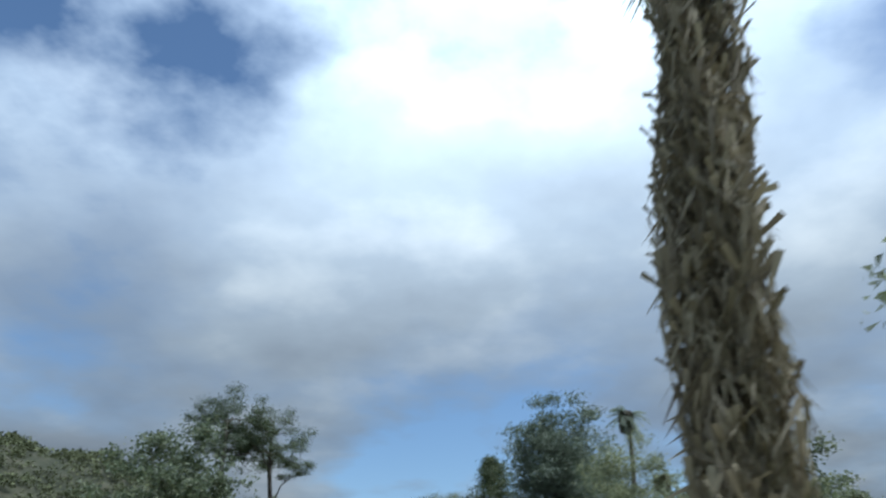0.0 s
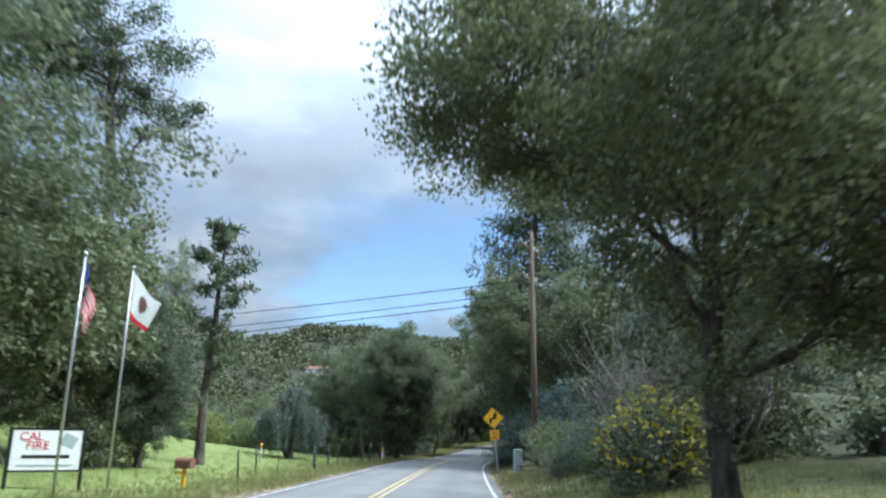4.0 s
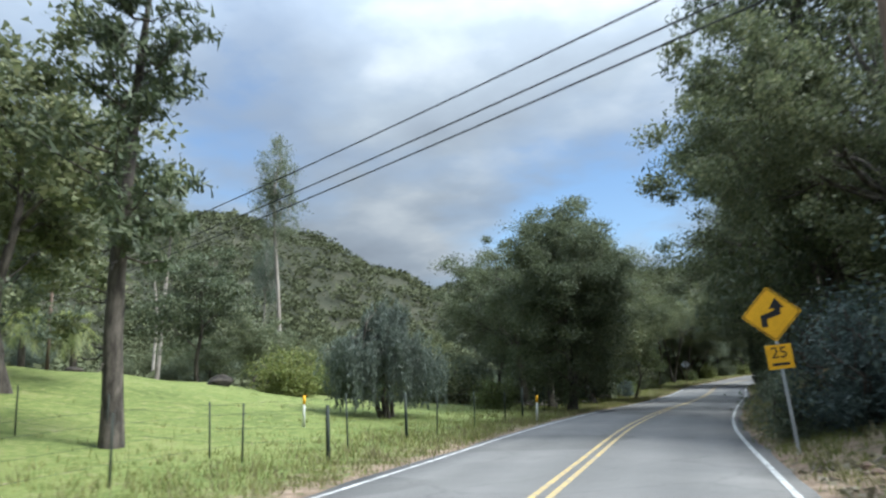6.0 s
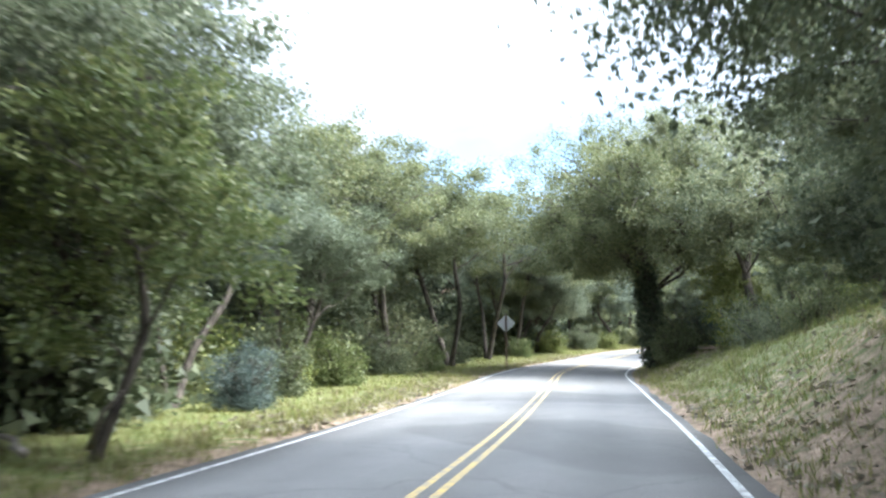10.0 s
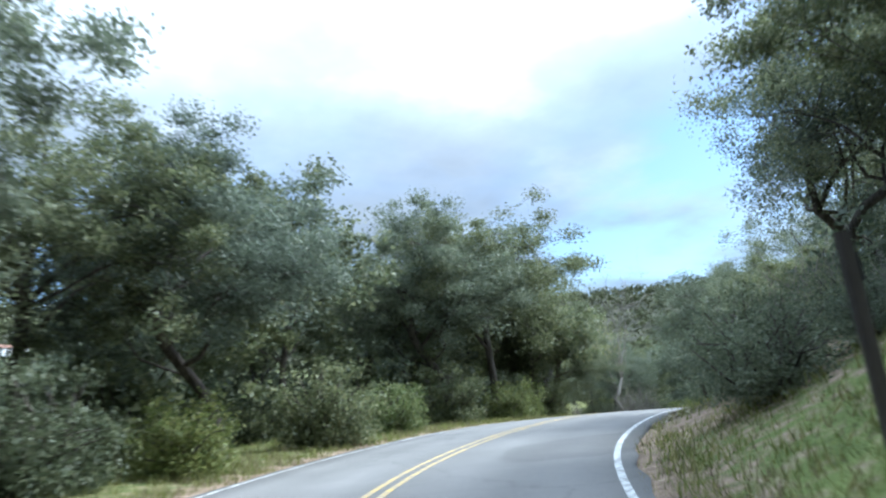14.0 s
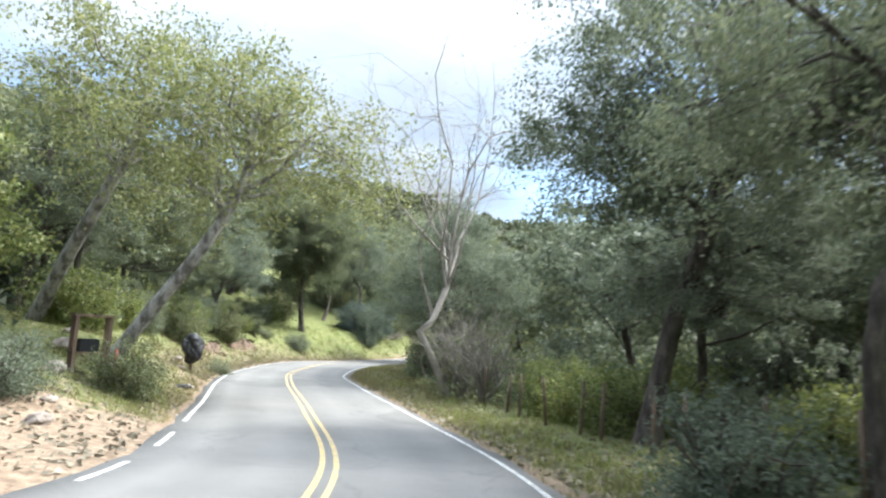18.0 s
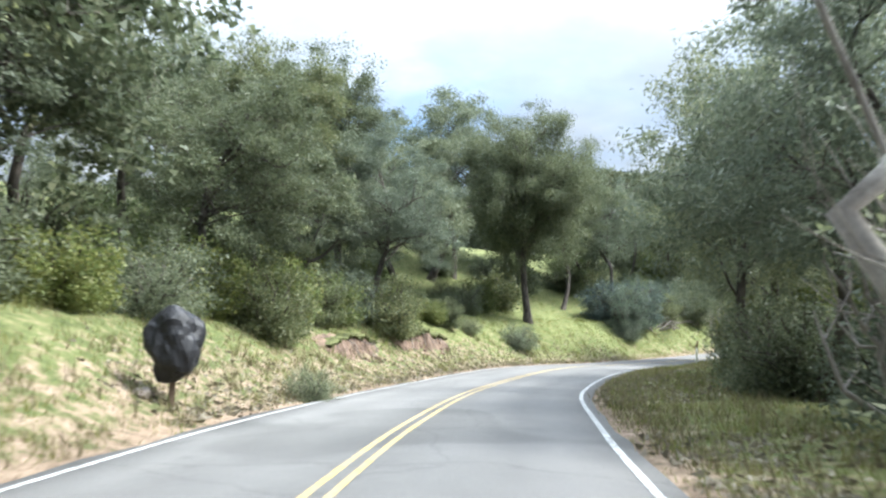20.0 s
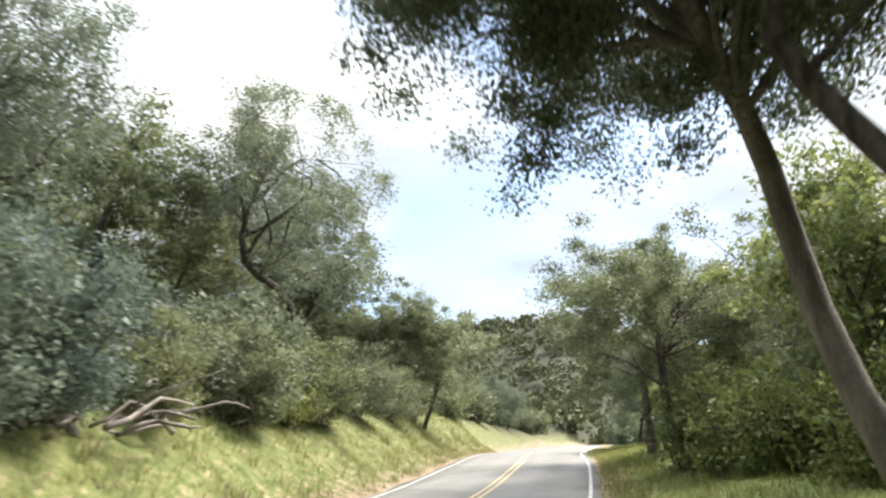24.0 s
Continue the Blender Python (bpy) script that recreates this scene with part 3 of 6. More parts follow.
def broadleaf(rng, height, rx, rz, cz, trunk_r, limbs, twigs, per, leaf, spread, lean=(0, 0), fork=0.4, hang=0.0, width=0.5, drop=0.0, kink=0.06, low=-0.5, thick=1.0, clear=None):
    """Wood and leaves of a spreading tree: a trunk that runs up into the crown, limbs off it, twigs, leaf clumps with gaps between."""
    c = np.array([lean[0] * 1.25, lean[1] * 1.25, cz])
    top = np.array([lean[0] * 1.35, lean[1] * 1.35, cz + rz * 0.6])
    n = 12
    trunk = bent(rng, np.array([0, 0, -0.35]), top, n, 0, min(kink, 0.06))
    # most of the lean is made below the fork
    zt = np.clip(trunk[:, 2] / max(height * fork, 0.1), 0, 1)
    share = np.clip(trunk[:, 2] / top[2], 0, 1)
    trunk[:, 0] += lean[0] * (zt - share * 1.1)
    trunk[:, 1] += lean[1] * (zt - share * 1.1)
    TRUNK_LINES.append(trunk)
    f = (trunk[:, 2] + 0.35) / (top[2] + 0.35)
    f0 = height * fork / top[2]
    tr = trunk_r * np.where(f < f0, 1.0 - 0.28 * f / f0, 0.72 * (1 - (f - f0) / (1 - f0 + 1e-6)) + 0.12)
    tr[0] *= 1.6
    tr[1] *= 1.12
    wood, clumps = [tube(trunk, tr, 8)], []
    first = int(np.argmin(np.abs(f - f0)))
    ang0 = rng.uniform(0, 6.28)
    for k in range(limbs):
        th = ang0 + k * 2.399 + rng.normal(0, 0.25)
        el = rng.uniform(low, 1.0)
        rr = rng.uniform(0.45, 0.85)
        flat = math.sqrt(max(1 - el * el, 0.05))
        d = np.array([math.cos(th) * flat * rx, math.sin(th) * flat * rx, el * rz])
        goal = c + d * rr
        if clear and goal[0] * clear[0] + goal[1] * clear[1] > clear[2] and goal[2] < clear[3]:
            goal[2] = clear[3] + rng.uniform(0.3, 1.5)
        # a limb leaves the trunk somewhat below the place that it reaches
        want = np.clip((goal[2] - 0.35 * np.linalg.norm(d[:2]) * rr - 0.3) / top[2], f0 * 0.92, 0.88)
        at = int(np.clip(np.argmin(np.abs(f - want)) + rng.integers(-1, 2), max(first - 1, 2), n - 1))
        limb = bent(rng, trunk[at], goal, 7, 0.08, max(kink, 0.06))
        r0 = min(tr[at] * 0.7, trunk_r * rng.uniform(0.2, 0.42) * thick)
        wood.append(tube(limb, r0 * np.linspace(1, 0.2, 8), 6))
        for j in range(twigs):
            q0 = limb[rng.integers(2, 8)]
            e = goal + rng.normal(size=3) * np.array([rx, rx, rz]) * 0.27
            q = (e - c) / np.array([rx, rx, rz])
            ql = np.linalg.norm(q)
            if ql > 1.02:
                e = c + (e - c) / ql * rng.uniform(0.86, 1.12)
            if clear and e[0] * clear[0] + e[1] * clear[1] > clear[2] and e[2] < clear[3]:
                e[2] = clear[3] + rng.uniform(0.1, 0.8)
            tw = bent(rng, q0, e, 3, 0.06, 0.07)
            wood.append(tube(tw, r0 * 0.24 * np.linspace(1, 0.3, 4), 4))
            for g in (1.0, 0.62):
                m = tw[0] + (tw[-1] - tw[0]) * g
                count = int(per * rng.uniform(0.4, 1.4) * (1 if g == 1.0 else 0.45))
                p = clump(rng, m, count, spread * rng.uniform(0.65, 1.3))
                if drop:
                    p[:, 2] -= rng.exponential(drop, count)
                clumps.append(p)
    pts = np.concatenate(clumps)
    pts = pts[pts[:, 2] > 0.15]
    if clear:
        pts = pts[(pts[:, 0] * clear[0] + pts[:, 1] * clear[1] < clear[2]) | (pts[:, 2] > clear[3])]
    return joined(wood), leaf_quads(rng, pts, leaf, width, 0.3, hang)


def pine(rng, height, rx, base, trunk_r, whorls, per, tuft, sparse=0.0, stubs=0):
    trunk = bent(rng, np.array([0, 0, -0.3]), np.array([rng.normal(0, 0.3), rng.normal(0, 0.3), height]), 9, 0, 0.012)
    wood, clumps = [tube(trunk, trunk_r * np.array([1.4, 1.1, 1, .92, .83, .72, .6, .46, .28, .08]), 8)], []
    for k in range(stubs):
        z = height * rng.uniform(0.1, base + 0.08)
        th, r = rng.uniform(0, 6.28), rng.uniform(0.35, 1.3)
        a = np.array([np.interp(z, trunk[:, 2], trunk[:, 0]), np.interp(z, trunk[:, 2], trunk[:, 1]), z])
        wood.append(tube(bent(rng, a, a + np.array([math.cos(th) * r, math.sin(th) * r, rng.uniform(-0.3, 0.35)]), 4, 0, 0.08), np.linspace(0.035, 0.012, 5), 5))
    for k in range(whorls):
        f = base + (0.98 - base) * (k / whorls) ** 0.9
        z = f * height
        reach = rx * (1 - ((f - base) / (1 - base)) ** 2.6) * rng.uniform(0.75, 1.1) + 0.4
        for j in range(rng.integers(3, 6)):
            if rng.random() < sparse:
                continue
            th = rng.uniform(0, 6.28)
            r = reach * rng.uniform(0.55, 1.1)
            a = np.array([trunk[0][0], trunk[0][1], z])
            b = a + np.array([math.cos(th) * r, math.sin(th) * r, r * rng.uniform(0.0, 0.45)])
            limb = bent(rng, a, b, 3, -0.1, 0.05)
            wood.append(tube(limb, np.linspace(0.05, 0.015, 4) * (0.5 + trunk_r), 4))
            for g in (1.0, 0.75, 0.5):
                n = int(per * rng.uniform(0.6, 1.2))
                m = a + (b - a) * g
                clumps.append(clump(rng, m, n, tuft, 0.7))
    return joined(wood), leaf_quads(rng, np.concatenate(clumps), 0.30, 0.24, -0.2, -0.3)


def shrub(rng, height, rx, stems, per, leaf, spread, width=0.5, bare=0.0):
    wood, clumps, foot = [], [], []
    for k in range(stems):
        th, r = rng.uniform(0, 6.28), rx * math.sqrt(rng.uniform(0, 1)) * 0.85
        e = np.array([math.cos(th) * r, math.sin(th) * r, height * rng.uniform(0.45, 1.0) * (1 - 0.45 * (r / rx) ** 2)])
        w = bent(rng, np.array([0, 0, -0.1]), e, 4, 0.1, 0.08)
        wood.append(tube(w, np.linspace(0.035, 0.008, 5) * (0.6 + 0.25 * height), 4))
        foot.append(True)
        if rng.random() < bare:
            for j in range(3):
                t0 = w[rng.integers(1, 4)]
                wood.append(tube(bent(rng, t0, t0 + rng.normal(size=3) * 0.35 * rx + np.array([0, 0, 0.35 * height]), 3, 0, 0.08), np.linspace(0.016, 0.005, 4), 4))
                foot.append(False)
            continue
        for f in (1.0, 0.7, 0.4):
            n = int(per * rng.uniform(0.6, 1.2))
            clumps.append(clump(rng, w[0] + (e - w[0]) * f, n, spread, 0.8))
        for f, low in ((0.95, 0.16), (0.7, 0.05)):
            n = int(per * rng.uniform(0.4, 0.9))
            clumps.append(clump(rng, np.array([e[0] * f, e[1] * f, height * low]), n, spread, 0.8))
    pts = np.concatenate(clumps) if clumps else np.zeros((1, 3))
    pts[:, 2] = np.where(pts[:, 2] < -0.25, -0.1, pts[:, 2])
    wv, wf = joined(wood)
    start = 0
    for (v0, f0), rooted in zip(wood, foot):
        if rooted and start:
            ring = (wf >= start) & (wf < start + 4)
            wf = np.where(ring, wf - start, wf)
        start += len(v0)
    return (wv, wf), leaf_quads(rng, pts, leaf, width, 0.2)


def bare_tree(rng, height, rx, trunk_r, limbs, lean=(0, 0)):
    trunk = bent(rng, np.array([0, 0, -0.3]), np.array([lean[0], lean[1], height * 0.38]), 6, 0, 0.10)
    wood = [tube(trunk, trunk_r * np.array([1.3, 1.05, 1, .95, .9, .82, .75]), 8)]
    tips = []
    for k in range(limbs):
        th = k * 2.399 + rng.normal(0, .3)
        r = rx * rng.uniform(0.25, 1.0)
        e = np.array([lean[0] + math.cos(th) * r, lean[1] + math.sin(th) * r, height * rng.uniform(0.65, 1.0)])
        limb = bent(rng, trunk[rng.integers(3, 7)], e, 6, 0.05, 0.08)
        r0 = trunk_r * rng.uniform(0.28, 0.5)
        wood.append(tube(limb, r0 * np.linspace(1, 0.14, 7), 6))
        for j in range(7):
            s = limb[rng.integers(2, 6)]
            q = s + rng.normal(size=3) * np.array([0.16, 0.16, 0.06]) * height + np.array([0, 0, 0.10 * height])
            tw = bent(rng, s, q, 4, 0.05, 0.1)
            wood.append(tube(tw, r0 * 0.28 * np.linspace(1, 0.25, 5), 4))
            for i in range(4):
                s2 = tw[rng.integers(1, 5)]
                q2 = s2 + rng.normal(size=3) * 0.045 * height + np.array([0, 0, 0.03 * height])
                wood.append(tube(bent(rng, s2, q2, 2, 0, 0.1), r0 * 0.1 * np.linspace(1, 0.4, 3), 3))
                tips.append(q2)
    tips = np.array(tips)
    pts = tips[rng.random(len(tips)) < 0.25][:, None] + rng.normal(size=(1, 2, 3)) * 0.08
    return joined(wood), leaf_quads(rng, pts.reshape(-1, 3), 0.09, 0.6)


def weeping(rng, height, reach, across, turn):
    """A low tree of several stems whose arching limbs carry long hanging strands of narrow leaves."""
    wood, pts = [], []
    along, side = np.array([math.cos(turn), math.sin(turn), 0]), np.array([-math.sin(turn), math.cos(turn), 0])
    stems = []
    for k in range(6):
        foot = along * rng.normal(0, 0.35) + side * rng.normal(0, 0.25) + np.array([0, 0, -0.2])
        tip = along * rng.uniform(-0.45, 0.5) * reach + side * rng.uniform(-0.4, 0.4) * across + np.array([0, 0, height * rng.uniform(0.62, 0.85)])
        stem = bent(rng, foot, tip, 7, 0, 0.05)
        wood.append(tube(stem, np.linspace(0.085, 0.035, 8), 7))
        stems.append(stem)
    for k in range(64):
        stem = stems[k % 6]
        a, b = rng.uniform(-1, 1), rng.uniform(-1, 1)
        if a * a + b * b > 1:
            a, b = a * 0.7, b * 0.7
        fall = (a * a + b * b) ** 1.3
        lump = 0.86 + 0.14 * math.sin(a * 5.2 + 1.0)
        tip = along * a * reach + side * b * across + np.array([0, 0, height * lump * (1 - 0.5 * fall)])
        limb = bent(rng, stem[rng.integers(3, 8)], tip, 6, 0.14, 0.04)
        wood.append(tube(limb, np.linspace(0.03, 0.008, 7), 4))
        for j in range(9):
            q = limb[rng.integers(3, 7)] + rng.normal(0, 0.16, 3)
            drop = min(rng.uniform(0.5, 2.2) * (0.75 + 0.7 * fall), q[2] - rng.uniform(0.1, 0.7))
            if drop < 0.2:
                continue
            n = int(drop * 50)
            u = rng.uniform(0, 1, n)
            sway = rng.normal(0, 0.12, 2)
            wide = 0.035 + 0.05 * (1 - u)
            pts.append(np.column_stack([q[0] + sway[0] * u + rng.normal(0, 1, n) * wide, q[1] + sway[1] * u + rng.normal(0, 1, n) * wide, q[2] + 0.05 - drop * u]))
    return joined(wood), leaf_quads(rng, np.concatenate(pts), 0.15, 0.26, 0.25, 2.2)


TREE_MESH, TREE_FIRST = {}, {}


def kind_of_tree(key, name, label, category, made, bark, leaves, height, group=""):
    (wv, wf), (lv, lf) = made
    TREE_MESH[key] = (name, label, category, quick_mesh("trunk", wv, wf, bark, True), quick_mesh("crown", lv, lf, leaves), height, group)


def plant(key, x, y, height, turn=None, sink=0.0, label="", squash=1.0):
    """A tree of that kind, standing on the ground."""
    name, lab, cat, wood, crown, h0, group = TREE_MESH[key]
    z = ground_z(x, y) - sink
    if turn is None:
        turn = (x * 37.7 + y * 91.3) % 360
    s = height / h0
    m = pose(x, y, z, 0, 0, turn) @ Matrix.Diagonal((s * squash, s * squash, s, 1))
    if key not in TREE_FIRST:
        ob = new(name)
        tagged(ob, lab, cat, group)
        part("trunk", wood, ob)
        part("crown", crown, ob)
        ob.matrix_basis = m
        TREE_FIRST[key] = ob
    else:
        first = TREE_FIRST[key]
        ob = first.copy()
        scene.collection.objects.link(ob)
        ob.matrix_basis = m
        for child in first.children:
            c = child.copy()
            scene.collection.objects.link(c)
            c.parent = ob
            c.matrix_parent_inverse = child.matrix_parent_inverse
    if label:
        tagged(ob, label)
    return ob


def R(k):
    return np.random.default_rng(k)


OAKS = ("oak_a", "oak_b", "oak_c", "oak_d")
for _k, (_key, _lean, _rx, _fork) in enumerate(zip(OAKS, ((0.3, 0), (1.3, 0.3), (-0.8, 0.9), (0.2, -0.3)), (4.9, 5.2, 4.6, 4.2), (0.34, 0.40, 0.44, 0.30))):
    kind_of_tree(_key, "oak_tree", ("live oak with dark small leaves and a twisting grey trunk", "live oak with olive-grey leaves and a twisting trunk")[_k % 2], "tree",
                 broadleaf(R(11 + _k), 10, _rx, 4.3, 5.7, 0.21, 16, 9, 370, 0.085, 0.42, _lean, _fork, 0, 0.66), BARK, (OAK_LEAF, PALE_LEAF)[_k % 2], 10, "oaks along the road")
for _k, _key in enumerate(("far_a", "far_b", "far_c")):
    kind_of_tree(_key, "oak_tree", "dark leafy oak in the wood behind the road", "tree",
                 broadleaf(R(31 + _k), 10, 4.4, 4.6, 5.0, 0.17, 13, 7, 110, 0.19, 0.55, (0.4 * _k, 0), 0.3, 0, 0.65), BARK, (OAK_LEAF, PALE_LEAF, OAK_LEAF)[_k], 10, "oaks in the wood")
kind_of_tree("grey_oak", "oak_tree", "oak with grey-green leaves and several slender stems", "tree",
             broadleaf(R(15), 10, 4.4, 4.2, 5.6, 0.18, 16, 9, 370, 0.082, 0.42, (0.7, -0.4), 0.36, 0, 0.55), BARK, PALE_LEAF, 10, "oaks along the road")
kind_of_tree("tall_oak", "oak_tree", "tall slender oak with tufted open crown on the bank", "tree",
             broadleaf(R(16), 12, 3.1, 4.4, 7.4, 0.17, 16, 9, 370, 0.082, 0.42, (0.8, 0.3), 0.52, 0, 0.62), BARK, OAK_LEAF, 12, "oaks along the road")

kind_of_tree("gnarled", "oak_tree", "open oak with twisting dark limbs and tufted leaves", "tree",
             broadleaf(R(18), 12, 3.9, 4.6, 7.2, 0.17, 17, 8, 250, 0.082, 0.40, (0.5, -0.4), 0.36, 0.3, 0.62, 0.25, 0.11, -0.5, 1.4), BARK, PALE_LEAF, 12, "oaks along the road")
kind_of_tree("roadside_oak", "oak_tree", "big dense dark oak standing beside the road", "tree",
             broadleaf(R(19), 10.6, 5.2, 4.7, 6.3, 0.2, 36, 10, 390, 0.08, 0.47, (0.1, 0), 0.3, 0, 0.66, 0.15, 0.02, -0.85, 1.0, (-0.95, 0.3, 2.4, 6.0)), BARK, OAK_LEAF, 10.6)

def both(a, b):
    return joined([a[0], b[0]]), joined([a[1], b[1]])


for _k, (_key, _l1, _l2, _mat) in enumerate((("arch_a", (1.3, 0.4), (-1.0, -0.7), OAK_LEAF), ("arch_b", (-1.2, 0.9), (0.8, -1.0), PALE_LEAF), ("arch_c", (0.3, -1.3), (0.7, 1.1), OAK_LEAF))):
    kind_of_tree(_key, "oak_tree", "live oak with twisting grey stems arching over the verge", "tree",
                 both(broadleaf(R(101 + _k), 10, 4.6, 3.0, 7.0, 0.17, 12, 9, 370, 0.082, 0.44, _l1, 0.5, 0, 0.66, 0, 0.025), broadleaf(R(111 + _k), 9, 4.2, 2.8, 6.4, 0.14, 9, 9, 370, 0.082, 0.44, _l2, 0.48, 0, 0.66, 0, 0.03)), BARK, _mat, 10, "oaks along the road")
kind_of_tree("leaning", "oak_tree", "oak with a thick grey trunk leaning over the verge", "tree",
             broadleaf(R(44), 11.5, 3.7, 4.2, 7.4, 0.2, 32, 9, 440, 0.068, 0.45, (-1.35, 1.4), 0.52, 0, 0.6), GREY_TRUNK, OAK_LEAF, 11.5)
kind_of_tree("twisted", "oak_tree", "small dark oak with twisting double stem and open crown", "tree",
             both(broadleaf(R(121), 8, 3.2, 2.2, 6.2, 0.15, 16, 8, 230, 0.08, 0.36, (0.3, 0.3), 0.42, 0, 0.62, 0.1, 0.08, -0.5, 1.3), broadleaf(R(122), 7, 2.6, 1.7, 5.4, 0.1, 9, 7, 230, 0.08, 0.36, (-0.8, -0.4), 0.45, 0, 0.62, 0.1, 0.08)), BARK, OAK_LEAF, 8)
kind_of_tree("full", "oak_tree", "tall full oak hanging over the roadside bank", "tree",
             broadleaf(R(42), 14, 6.1, 6.2, 7.6, 0.24, 40, 10, 400, 0.088, 0.52, (-0.3, 0.2), 0.3, 0, 0.66, 0.35, 0.03, -0.95), BARK, OAK_LEAF, 14)
kind_of_tree("broad", "oak_tree", "broad dense dark oak beside the road", "tree",
             broadleaf(R(40), 10, 5.0, 4.5, 5.8, 0.21, 34, 9, 350, 0.084, 0.46, (0.1, 0.1), 0.28, 0, 0.66, 0.1, 0.045, -0.75), BARK, OAK_LEAF, 10)
kind_of_tree("dense", "oak_tree", "dense rounded dark oak beside the pasture fence", "tree",
             broadleaf(R(41), 10, 3.1, 4.9, 5.0, 0.22, 30, 9, 330, 0.088, 0.42, (0.1, 0.1), 0.2, 0, 0.66, 0.1, 0.03, -0.9), BARK, OAK_LEAF, 10)
kind_of_tree("ivy", "oak_tree", "old oak with an ivy-covered trunk leaning over the road", "tree",
             broadleaf(R(43), 12, 6.6, 5.2, 7.4, 0.34, 44, 10, 370, 0.085, 0.5, (-0.3, 0.3), 0.36, 0, 0.66, 0.2, 0.03, -0.62, 1.0, (-0.8, 0.6, 1.7, 4.5)), BARK, OAK_LEAF, 12)
IVY_LINE = TRUNK_LINES[-1]
kind_of_tree("pepper", "pepper_tree", "low weeping tree with hanging blue-grey strands of leaves", "tree", weeping(R(45), 4.8, 3.1, 1.7, 0.9), BARK, SILVER_LEAF, 4.8)
kind_of_tree("pine", "pine_tree", "tall dense dark pine beside the road", "tree", pine(R(47), 20, 4.6, 0.08, 0.33, 56, 60, 0.62), BARK, PINE_LEAF, 20)
kind_of_tree("thin_pine", "pine_tree", "slender pine with open tufted limbs in the pasture", "tree", pine(R(49), 12, 2.0, 0.36, 0.21, 18, 40, 0.3, 0.3, 12), BARK, PINE_LEAF, 12)
kind_of_tree("umbrella", "pine_tree", "tall pine with open rounded tufts at the top", "tree",
             broadleaf(R(51), 22, 4.2, 5.0, 16.8, 0.3, 12, 5, 260, 0.2, 0.55, (0.3, 0.2), 0.62, -0.3, 0.28, 0, 0.02), BARK, PINE_LEAF, 22)
kind_of_tree("gum", "eucalyptus_tree", "slender white-trunked eucalyptus with a sparse crown", "tree",
             broadleaf(R(53), 16, 1.7, 4.2, 11.8, 0.15, 16, 5, 110, 0.13, 0.3, (0.4, 0.2), 0.45, 0.7, 0.3, 0.3, 0.02, -0.95), PALE_BARK, PALE_LEAF, 16, "eucalyptus in the pasture")
kind_of_tree("sycamore", "sycamore_tree", "leaning pale sycamore with fresh yellow-green leaves", "tree",
             broadleaf(R(55), 9, 4.3, 3.0, 5.5, 0.2, 18, 8, 110, 0.085, 0.5, (2.7, -0.4), 0.56, 0.5, 0.7, 0.3, 0.012, -0.45, 1.2), MOTTLED_BARK, SPRING_LEAF, 9)
kind_of_tree("verge_oak", "oak_tree", "tall open oak with a thick dark leaning trunk", "tree",
             broadleaf(R(64), 11, 5.0, 3.6, 7.8, 0.25, 24, 9, 290, 0.08, 0.45, (1.1, -0.5), 0.5, 0.2, 0.62, 0.2, 0.05, -0.6, 1.4), BARK, OAK_LEAF, 11)
kind_of_tree("bank_oak", "oak_tree", "tall full dark oak standing on the grassy bank", "tree",
             broadleaf(R(66), 14, 4.5, 5.6, 8.2, 0.24, 40, 10, 360, 0.085, 0.5, (0.2, 0.1), 0.3, 0, 0.64, 0.2, 0.025, -0.85), BARK, OAK_LEAF, 14)
kind_of_tree("spring", "willow_tree", "small tree in bright spring leaf", "tree",
             broadleaf(R(57), 6, 2.3, 2.5, 3.2, 0.1, 12, 7, 90, 0.13, 0.36, (0.3, 0.2), 0.3, 0.4, 0.5), BARK, BRIGHT_LEAF, 6, "trees in spring leaf")
kind_of_tree("olive", "olive_tree", "feathery grey-green tree with upright twigs", "tree",
             broadleaf(R(59), 7, 2.5, 3.1, 4.0, 0.12, 17, 9, 190, 0.10, 0.32, (0.2, 0.1), 0.3, -0.7, 0.3), BARK, PALE_LEAF, 7, "grey-green trees")
kind_of_tree("garden_olive", "olive_tree", "dense upright grey-green tree beside the road", "tree",
             broadleaf(R(58), 6, 1.45, 2.6, 3.4, 0.11, 26, 9, 230, 0.085, 0.26, (0.1, 0.1), 0.25, -0.9, 0.28, 0, 0.03, -0.9), BARK, PALE_LEAF, 6)
kind_of_tree("open_olive", "olive_tree", "open grey-leaved tree with thin upright twigs", "tree",
             broadleaf(R(60), 5, 1.7, 2.2, 2.9, 0.07, 20, 8, 26, 0.085, 0.3, (0.1, 0.1), 0.2, -0.4, 0.45, 0, 0.05, -0.8), DULL_BARK, PALE_LEAF, 5, "grey-green trees")
kind_of_tree("willow", "willow_tree", "small weeping tree in bright yellow-green leaf", "tree",
             broadleaf(R(62), 5, 1.15, 1.5, 3.4, 0.09, 14, 6, 170, 0.10, 0.22, (0.1, 0), 0.4, 2.4, 0.25, 0.6, 0.05, -0.3), BARK, WILLOW_LEAF, 5)
kind_of_tree("bare", "sycamore_tree", "bare pale sycamore with twisting branches", "tree", bare_tree(R(61), 15, 4.6, 0.13, 12, (-1.2, 0.6)), DULL_BARK, SPRING_LEAF, 15, "bare sycamores")
kind_of_tree("cypress", "cypress_tree", "narrow dark green cypress tree", "tree", pine(R(63), 9, 1.1, 0.05, 0.13, 26, 30, 0.28), BARK, PINE_LEAF, 9)
kind_of_tree("bush_a", "shrub", "dark green roadside shrub", "shrub", shrub(R(71), 2.0, 1.5, 34, 90, 0.075, 0.25, 0.6), BARK, OAK_LEAF, 2.0, "shrubs by the road")
